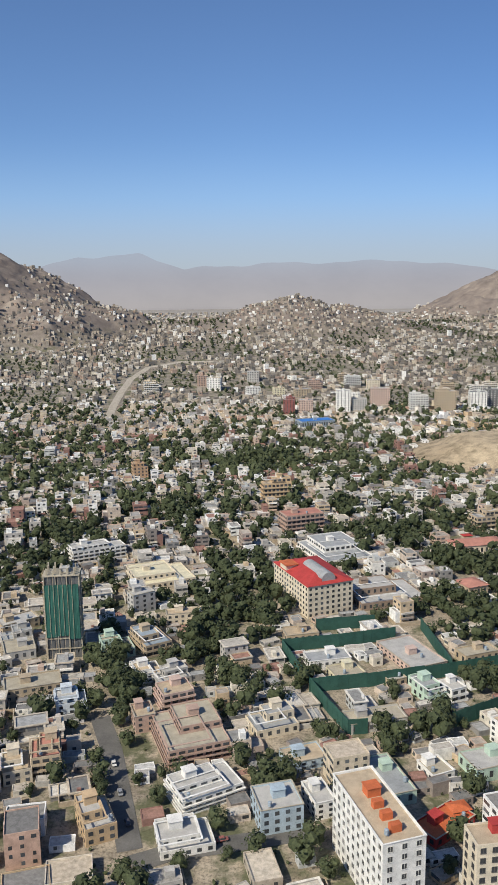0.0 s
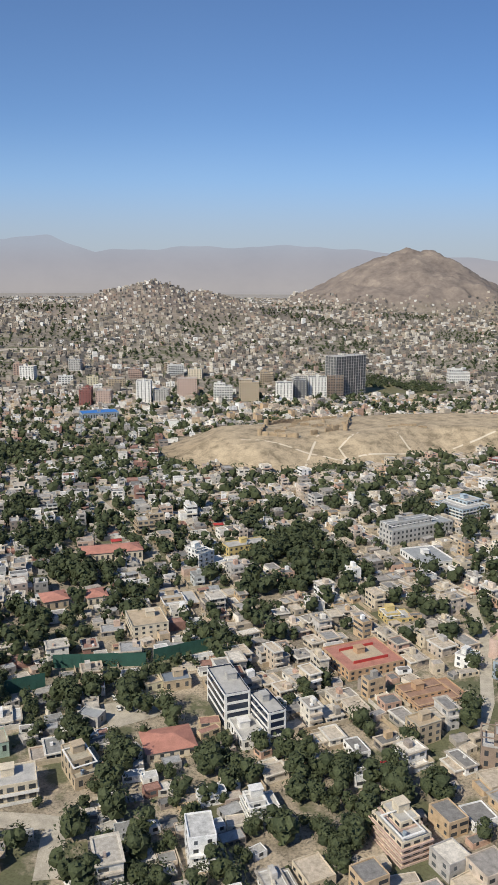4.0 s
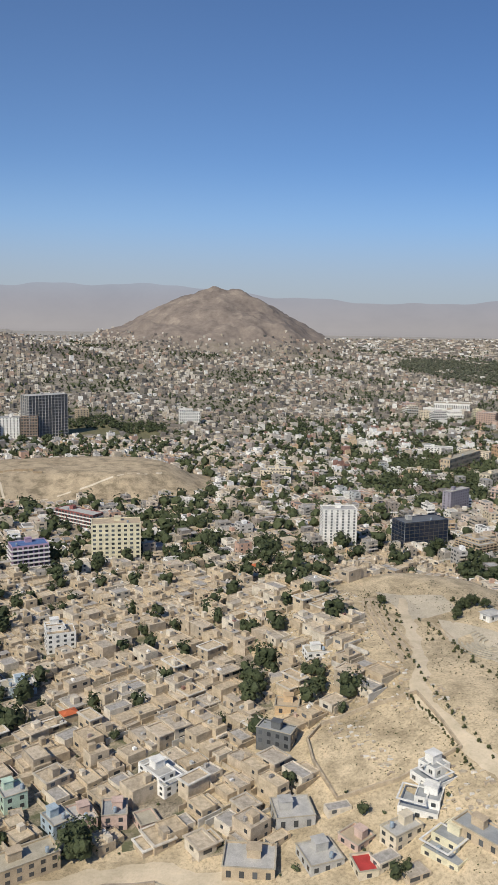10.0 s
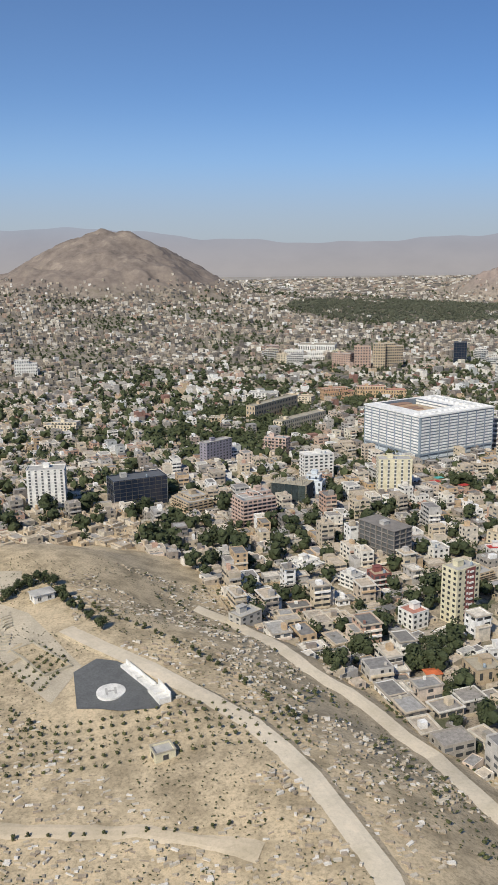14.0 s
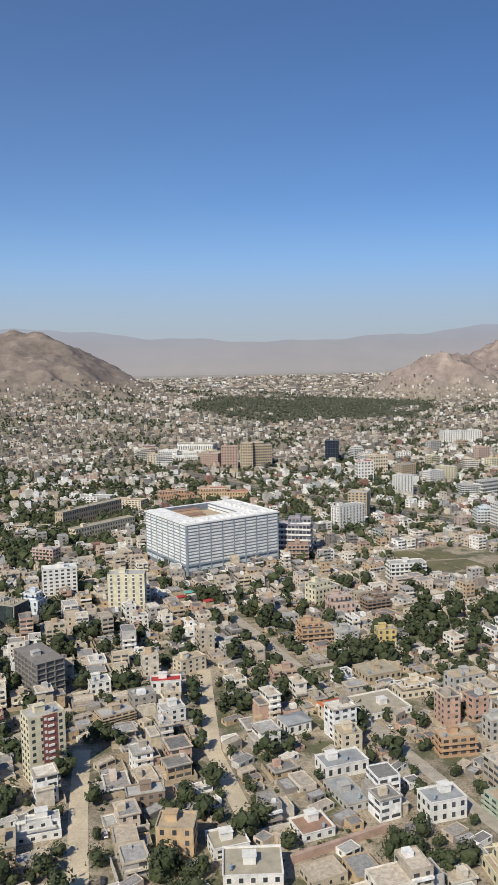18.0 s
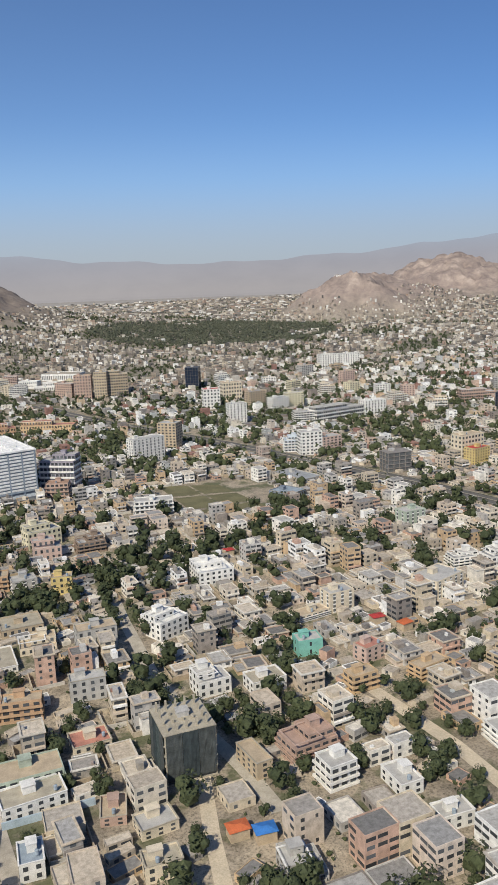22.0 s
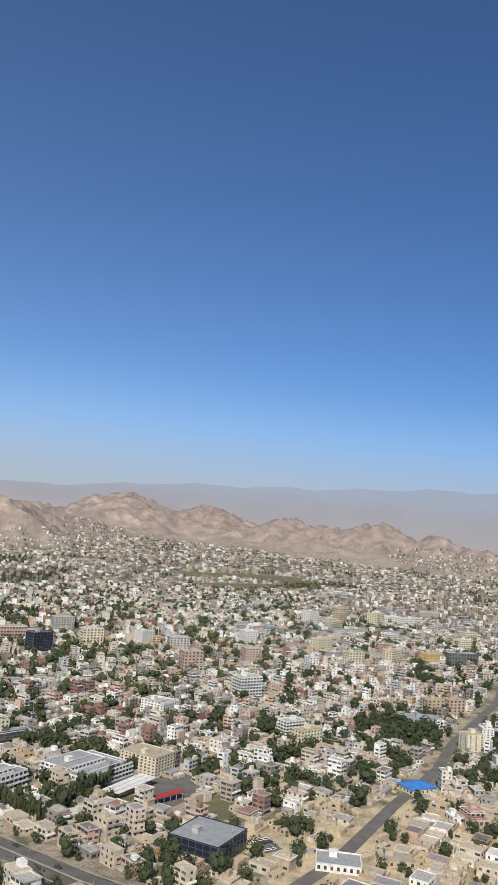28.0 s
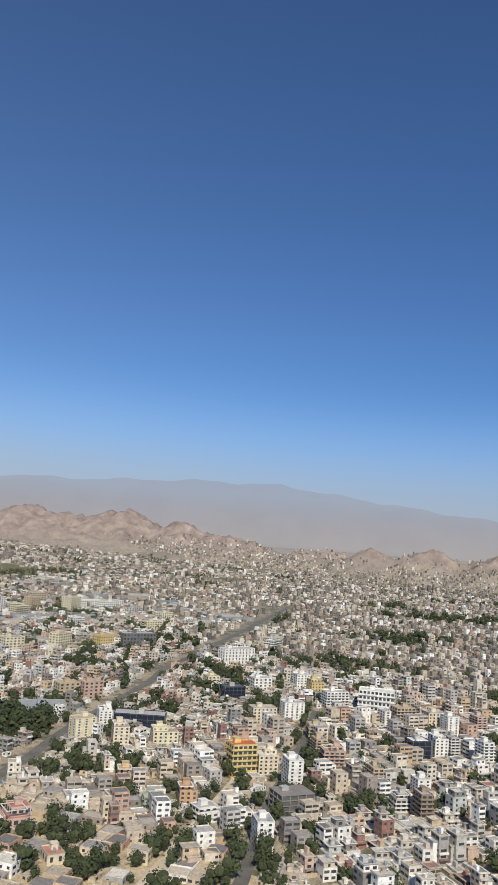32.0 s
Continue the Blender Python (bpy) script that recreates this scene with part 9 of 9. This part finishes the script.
for kind, x0, x1 in (("city", -400, 165), ("mixed", 165, 330), ("mud", 330, 560), ("mixed", 560, 1160), ("mud", 1160, 1350), ("city", 1350, 1700)):
    k = clear & (pick < 0.6) & (x >= x0) & (x < x1)
    z = height(x[k], y[k])
    top = z + rng.uniform(1.5, 2.3, k.sum()) + (rng.random(k.sum()) < 0.08) * 1.8
    far = y[k] > 330
    v1, q1, m1 = shells(*[a[~far] for a in (x[k], y[k], z - 2.0, top, w[k], d[k], rot[k])], 0.2, 0.16)
    v2, q2 = boxes(*[a[far] for a in (x[k], y[k], z - 2.0, top, w[k], d[k], rot[k])])
    v, q, mi = joined((v1, q1, m1), (v2, q2, np.tile([0, 0, 0, 0, 1], int(far.sum()))))
    tagged(new("sheds", mesh_from("sheds", v, q, [M_WALL[kind], M_ROOF[kind]], mi)), "small flat-roofed sheds and yard rooms", "sheds", kind="stuff")
    v, q = panes(x[k], y[k], z, np.ones(k.sum(), int), 2.1, w[k], d[k], rot[k], 2.4, 0.6)
    tagged(new("shed_openings", mesh_from("shed_openings", v, q, [M_GLASS])), "dark doors and windows of the sheds", "windows", kind="stuff")

# ---- single houses under the flight path ----
near_houses.sort(key=lambda h: h[1] - 40 * (h[0] > 1150))
near_houses, rest = near_houses[:145], near_houses[145:]
HOUSE_MATS = {k: (weathered("house_plaster_" + k, {"mud": MUD, "mixed": MIXED, "city": CITY}[k], "object"), weathered("house_roof_" + k, {"mud": ROOF_MUD, "mixed": ROOF_MIX, "city": ROOF_CITY}[k], "object", dirt=0.42, stain=0.8)) for k in ("mud", "mixed", "city")}
M_EDGE = weathered("house_roof_edge", [(0.62, 0.59, 0.53), (0.70, 0.68, 0.64), (0.50, 0.46, 0.40), (0.58, 0.51, 0.42)], "object")


def edge_mesh(w, d, h, out, mat):
    """A roof edge that stands out round the top of a wall, one closed ring."""
    bm = bmesh.new()
    rings = [[bm.verts.new(p) for p in ((i, i, z), (w - i, i, z), (w - i, d - i, z), (i, d - i, z))] for i, z in ((0.1, h - 0.1), (-out, h - 0.1), (-out, h + 0.1), (0.1, h + 0.1))]
    for a, b in zip(rings, rings[1:] + rings[:1]):
        for k in range(4):
            bm.faces.new((a[k], a[(k + 1) % 4], b[(k + 1) % 4], b[k]))
    return bm_mesh("roof_edge", bm, mat)


LABELS = {"mud": "sand-coloured mud-plastered house with a flat roof", "mixed": "plastered house with a flat parapeted roof", "city": "grey-beige concrete house with a flat roof"}
for x, y, z, rot, w, d, fl, kind in near_houses:
    wm, rm = HOUSE_MATS[kind]
    rr = random.Random(int(x * 31 + y * 17))
    fl = int(fl)
    h = fl * 2.15 + rr.uniform(0.3, 0.7)
    storeys = ("one-storey ", "two-storey ", "three-storey ", "four-storey ", "five-storey ", "six-storey ")[min(fl, 6) - 1]
    ob = empty("house", storeys + LABELS[kind], "house", pose(x, y, z, 0, 0, math.degrees(rot)) @ pose(-w / 2, -d / 2, 0))
    uw, ud = (w * rr.uniform(0.58, 0.85), d * rr.uniform(0.62, 0.9)) if fl > 1 else (w, d)
    ux, uy = rr.choice((0.02, w - uw - 0.02)) if fl > 1 else 0, d - ud - 0.02 if fl > 1 else 0
    low = h - 2.15 if fl > 1 else h
    at = pose(ux, uy, 0)
    part("wall", shell_mesh("wall", w, d, low, wm), ob)
    part("roof", box_mesh("roof", rm, (0.26, 0.26, low - 0.5, w - 0.26, d - 0.26, low - 0.38)), ob)
    if fl > 1:
        part("upper_storey", shell_mesh("upper_storey", uw, ud, h, wm, foot=0.45 - low), ob, "", at)
        part("roof", box_mesh("roof", rm, (0.26, 0.26, h - 0.5, uw - 0.26, ud - 0.26, h - 0.38)), ob, "", at)
    if kind != "mud" or rr.random() < 0.3:
        part("roof_edge", edge_mesh(uw, ud, h, rr.choice((0.3, 0.45, 0.6)), M_EDGE), ob, "", at)
    if rr.random() < 0.6:
        sx, sy = ux + rr.uniform(0.1, 0.4) * uw, uy + rr.uniform(0.3, 0.55) * ud
        part("stairhead", box_mesh("stairhead", wm, (sx, sy, h - 0.4, sx + 2.2, sy + 2.0, h + 1.5), (sx - 0.2, sy - 0.2, h + 1.5, sx + 2.4, sy + 2.2, h + 1.64)), ob)
    if rr.random() < 0.45:
        part("water_tank", tank_mesh(), ob, "", pose(ux + rr.uniform(0.6, 0.85) * uw, uy + rr.uniform(0.15, 0.3) * ud, h - 0.4))
    if fl > 1 and rr.random() < 0.6:
        part("balcony", box_mesh("balcony", wm, (0.4, -1.0, 2.05, w - 0.4, 0.02, 2.2), (0.4, -1.0, 2.2, w - 0.4, -0.88, 2.85)), ob)
    for f in range(fl):
        fw, fd, shift = (uw, ud, at) if f == fl - 1 else (w, d, Matrix.Identity(4))

        def holes(length, s):
            n = max(1, int(length / 2.6))
            half = rr.choice((0.45, 0.5, 0.8, 1.0))
            return [((k + 0.5) * length / n - half, -0.04, f * 2.15 + 0.75, (k + 0.5) * length / n + half, 0.02, f * 2.15 + 1.75) for k in range(n) if rr.random() < 0.8]
        tagged(part("glazing", ring_mesh("glazing", M_GLASS, fw, fd, holes), ob, "", shift), kind="stuff")
if rest:
    a = np.array([h[:7] for h in rest], float)
    v, q, mi = shells(a[:, 0], a[:, 1], a[:, 2] - 2.5, a[:, 2] + a[:, 6] * 2.15 + 0.5, a[:, 4], a[:, 5], a[:, 3])
    tagged(new("houses", mesh_from("houses", v, q, [M_WALL["mixed"], M_ROOF["mixed"]], mi)), "flat-roofed plastered houses with parapets", "houses", kind="stuff")
    v, q = panes(a[:, 0], a[:, 1], a[:, 2], a[:, 6].astype(int), 2.15, a[:, 4], a[:, 5], a[:, 3])
    tagged(new("house_windows", mesh_from("house_windows", v, q, [M_GLASS])), "dark panes for windows and shaded verandas of the flat-roofed houses", "windows", kind="stuff")

# ---- far quarters and the houses that climb the hills ----
for x0, x1, y0, y1, px, py, deg, size, street in ((-800, 2750, 900, 1900, 7.8, 7.0, 6, 5.8, 8), (1700, 2750, 0, 900, 6.4, 5.8, -25, 4.7, 9), (-1000, 3300, 1900, 3300, 22, 20, 3, 12.0, 6)):
    x, y, r = lots(x0, x1, y0, y1, px, py, deg, street)
    x, y = x + rng.normal(0, 1.5, len(x)), y + rng.normal(0, 1.5, len(x))
    keep = free(x, y, 5, y1 < 1500)
    m = np.zeros(len(x))
    for ax, ay, ph, pr in PEAKS:
        m = np.maximum(m, ph * np.clip(1 - np.hypot(x - ax, y - ay) / pr / 1.1, 0, 1))
    dome = np.hypot(x - 705, y - 1850) < 400
    east = (x > 1850) & (np.hypot(x - 2200, y - 1850) < 900)
    limit = np.where(dome, 30, np.where(east, np.where(x < 1950, 48, np.where(x > 2450, np.where(y < 900, 12, 42), 8)), np.where(x < -250, 90, np.where(x > 1450, 40, 60))))
    keep &= (m < limit * (0.55 + 0.75 * rng.random(len(x))))
    wood = (np.hypot((x - 1215) / 235, (y - 1520) / 185) < 1) & (clump(x, y, 78, 3.0) > 0.22)
    keep &= ~wood
    keep &= ~((np.abs(x - 395) < 60) & (np.abs(y - 985) < 50))
    green = clump(x, y, 60, 4.0) * 0.78 + 0.22 * rng.random(len(x)) < np.where(m > 10, 0.26, np.where(x > 1600, 0.33, 0.43))
    tree_spots.append(np.stack([x[keep & green & (m < 14)], y[keep & green & (m < 14)]], 1))
    keep &= ~green
    x, y = x[keep], y[keep]
    n = len(x)
    w, d = size * rng.uniform(0.6, 1.15, n), size * rng.uniform(0.55, 1.0, n)
    fl = 1 + (rng.random(n) ** 3 * 2.2) * np.where(m[keep] > 6, 0.5, 1.0) + (rng.random(n) < 0.01) * 2.5
    z = height(x, y)
    rot = r + rng.normal(0, 0.2, n)
    steep = m[keep] > 8
    snug = np.where(steep, np.where(x > 1450, 0.62, 0.8), 1.0)
    w, d = w * snug, d * snug
    v, q = boxes(x, y, z - np.where(steep, 2.6, 4.0), z + fl * 2.2, w, d, rot)
    mi = np.tile([0, 0, 0, 0, 1], n)
    tagged(new("hillside_houses", mesh_from("hillside_houses", v, q, [M_WALL["far"], M_ROOF["far"]], mi)), "small houses packed over the plain and up the hillsides", "houses", kind="stuff")
    k = y < 1350
    v, q = panes(x[k], y[k], z[k], np.minimum(fl[k].astype(int), 2), 2.3, w[k], d[k], rot[k], 4.0, 0.55)
    if len(q):
        tagged(new("hillside_windows", mesh_from("hillside_windows", v, q, [M_GLASS])), "dark windows of the hillside houses", "windows", kind="stuff")

block("house", "small white building on the hilltop", 1558.9, 1712.0, 5, 15.8, 9.8, 4.9, 2, "white", "white", "blank", False)
# ---- trees ----
grove_spots = []
for gx0, gy0, rad in GROVES_WEST + GROVES_EAST:
    n = max(3, int(rad * rad * 0.13))
    a, s = rng.uniform(0, 6.283, n), np.sqrt(rng.random(n)) * rad
    grove_spots.append(np.stack([gx0 + s * np.cos(a), gy0 + s * np.sin(a)], 1))
for pts, width in STREETS:
    p = along(pts, 5.5)
    t = np.gradient(p, axis=0)
    t /= np.linalg.norm(t, axis=1)[:, None]
    for side in (-1, 1):
        k = rng.random(len(p)) < 0.7
        tree_spots.append((p + side * np.stack([t[:, 1], -t[:, 0]], 1) * (width / 2 + 1.9))[k] + rng.normal(0, 0.3, (k.sum(), 2)))
tp = np.concatenate(tree_spots)
tp = tp[(rng.random(len(tp)) < 0.8) & ~TAKEN[cells(tp[:, 0], tp[:, 1])] | (tp[:, 1] > 840) & (rng.random(len(tp)) < 0.62)]
tp = tp[free(tp[:, 0], tp[:, 1], 0.6)]
gp = np.concatenate(grove_spots)
tp = np.concatenate([tp, gp[free(gp[:, 0], gp[:, 1], 0.6, True, False)]])
size = (1.7 + 3.2 * rng.random(len(tp)) ** 1.5) * np.where(tp[:, 1] < 330, 1.15, np.where(tp[:, 1] < 900, 1.3, 1.1))
order = np.argsort(tp[:, 1] - 60 * (tp[:, 0] > 1150))
tp, size = tp[order], size[order]
for (x, y), s in zip(tp[:160], size[:160]):
    tree(x, y, s, "tall" if (x * 7 + y) % 9 < 1.3 else "round")
tp, size = tp[160:], size[160:]


def lumps(x, y, s, tall, detail):
    """Joined crowns for the trees further off: uneven lobes and ragged flakes, and a trunk under each."""
    bm = bmesh.new()
    bmesh.ops.create_icosphere(bm, subdivisions=1, radius=1.0)
    ico = np.array([v.co[:] for v in bm.verts])
    tri = np.array([[v.index for v in f.verts] for f in bm.faces])
    bm.free()
    if detail == 0:      # the furthest: two ragged lobes each
        ico = np.array([[1, 0, 0], [-1, 0, 0], [0, 1, 0], [0, -1, 0], [0, 0, 1], [0, 0, -1]], float)
        tri = np.array([[0, 2, 4], [2, 1, 4], [1, 3, 4], [3, 0, 4], [2, 0, 5], [1, 2, 5], [3, 1, 5], [0, 3, 5]])
    flakes, detail = {0: (0, 2), 1: (6, 1), 2: (5, 2), 3: (30, 3), 5: (120, 4)}[detail] if detail else (0, 2)
    vs, fs, base = [], [], 0
    z = height(x, y)
    for k in range(detail):
        a = rng.uniform(0, 6.283, len(x))
        off = np.stack([np.cos(a) * s * 0.38, np.sin(a) * s * 0.38, s * tall * rng.uniform(0.45, 1.0, len(x))], 1) * (1 if k else 0.4)
        c = np.stack([x, y, z + s * 0.35], 1) + off
        jag = rng.uniform(0.68, 1.0, (len(x), len(ico))) if flakes > 20 else rng.uniform(0.55, 1.25, (len(x), len(ico)))
        v = c[:, None] + ico[None] * jag[..., None] * (s * (0.62 if k == 0 else 0.46))[:, None, None] * np.array([1, 1, 0.9 * tall])
        vs.append(v.reshape(-1, 3))
        fs.append((tri[None] + (np.arange(len(x)) * len(ico))[:, None, None]).reshape(-1, 3) + base)
        base += len(x) * len(ico)
    for k in range(flakes):
        a, e = rng.uniform(0, 6.283, len(x)), rng.uniform(-0.4, 1.4, len(x))
        dirn = np.stack([np.cos(a) * np.cos(e), np.sin(a) * np.cos(e), np.sin(e) * tall], 1)
        c = np.stack([x, y, z + s * (0.35 + 0.55 * tall)], 1) + dirn * (s * rng.uniform(0.5, 0.92, len(x)))[:, None]
        p = rng.normal(0, 1, (len(x), 3))
        p -= dirn * (p * dirn).sum(1, keepdims=True) * 0.6      # leaf clumps lie roughly along the crown's skin
        p /= np.linalg.norm(p, axis=1, keepdims=True)
        g = np.cross(p, dirn + rng.normal(0, 0.3, (len(x), 3)))
        r = (s * (rng.uniform(0.07, 0.14, len(x)) if flakes > 50 else rng.uniform(0.13, 0.23, len(x))) * (1.4 if flakes < 20 else 1.0))[:, None]
        v = np.stack([c + p * r, c - p * r * 0.5 + g * r * 0.85, c - p * r * 0.5 - g * r * 0.85], 1)
        vs.append(v.reshape(-1, 3))
        fs.append(np.arange(len(x) * 3).reshape(-1, 3) + base)
        base += len(x) * 3
    return np.concatenate(vs), np.concatenate(fs)


away = tp[:, 1] - 60 * (tp[:, 0] > 1150)
for sel, detail in ((away < 270, 5), ((away >= 270) & (away < 470), 3), ((away >= 470) & (away < 800), 1), (away >= 800, 0)):
    v, f = lumps(tp[sel, 0], tp[sel, 1], size[sel], 1.0, detail)
    tagged(new("trees", mesh_from("trees", v, f, [M_LEAF])), "dark green trees between the houses of the city", "trees", kind="stuff")
# the wooded rise far off, the park and the scrub on the bare hill
for cx, cy, rx, ry, n, s0 in ((1215, 1520, 240, 190, 2900, 5.0), (395, 985, 75, 38, 420, 3.6), (1950, 1010, 190, 60, 420, 3.4), (600, 1000, 330, 60, 500, 3.6), (1392, 352, 17, 10, 60, 3.0), (1352, 372, 12, 9, 34, 3.0)):
    a, s = rng.uniform(0, 6.283, n), np.sqrt(rng.random(n))
    x, y = cx + rx * s * np.cos(a), cy + ry * s * np.sin(a)
    k = clump(x, y, 78 if rx > 200 else rx * 0.3, 3.0) + 0.3 * rng.random(n) > (0.3 if rx > 200 else 0.42)
    x, y, n = x[k], y[k], int(k.sum())
    v, f = lumps(x, y, s0 * rng.uniform(0.6, 1.2, n), 0.8, 1)
    tagged(new("wood", mesh_from("wood", v, f, [M_HAZE_WOOD if cy > 1200 else M_LEAF])), "dark green wood of the city park", "trees", kind="stuff")
sd = np.array(seedlings)
v, f = lumps(sd[:, 0], sd[:, 1], rng.uniform(0.6, 0.95, len(sd)), 0.8, 1)
tagged(new("seedlings", mesh_from("seedlings", v, f, [M_SHRUB])), "rows of small planted seedlings on the bare hill", "plants", kind="stuff")
n = 9000
x, y = rng.uniform(-250, 1600, n), rng.uniform(130, 480, n)
ok = free(x, y, 0.8) & ~TAKEN[cells(x, y)] & (clump(x, y, 25, 9.0) > 0.3)
v, f = lumps(x[ok], y[ok], rng.uniform(0.5, 1.3, ok.sum()), 0.8, 1)
tagged(new("bushes", mesh_from("bushes", v, f, [M_LEAF])), "green bushes in yards and along lanes", "bushes", kind="stuff")
n = 15000
x, y = rng.uniform(440, 660, n), rng.uniform(110, 330, n)
d, side = line_dist(x, y, HELI_RIDGE)
ok = (d < np.where(side > 0, 92, 72)) & (clump(x, y, 14, 2.0) > 0.4) & free(x, y, 0.3, False) & (np.hypot(x - hx, y - hy) > 16)
v, f = lumps(x[ok], y[ok], rng.uniform(0.16, 0.42, ok.sum()) * np.where(side[ok] > 0, 1.1, 1.0) * np.where((side[ok] > 0) & (d[ok] > 52) & (rng.random(ok.sum()) < 0.16), 3.0, 1.0), 0.7, 0)
tagged(new("scrub", mesh_from("scrub", v, f, [M_SHRUB])), "dry grey-green scrub on the bare hill", "scrub", kind="stuff")
n = 12000
x, y = rng.uniform(440, 660, n), rng.uniform(110, 330, n)
d, side = line_dist(x, y, HELI_RIDGE)
ok = (d < np.where(side > 0, 88, 66)) & (clump(x, y, 18, 6.0) > 0.38) & free(x, y, 0.3, False) & (np.hypot(x - hx, y - hy) > 17) & ~((x > 480) & (x < 526) & (y > 226))
v, q = boxes(x[ok], y[ok], height(x[ok], y[ok]) - 0.3, height(x[ok], y[ok]) + rng.uniform(0.1, 0.42, ok.sum()), rng.uniform(0.4, 1.7, ok.sum()), rng.uniform(0.25, 0.75, ok.sum()), rng.normal(-0.1, 0.3, ok.sum()))
tagged(new("stones", mesh_from("stones", v, q, [M_STONE])), "pale loose stones and grave markers on the bare hill", "stones", kind="stuff")
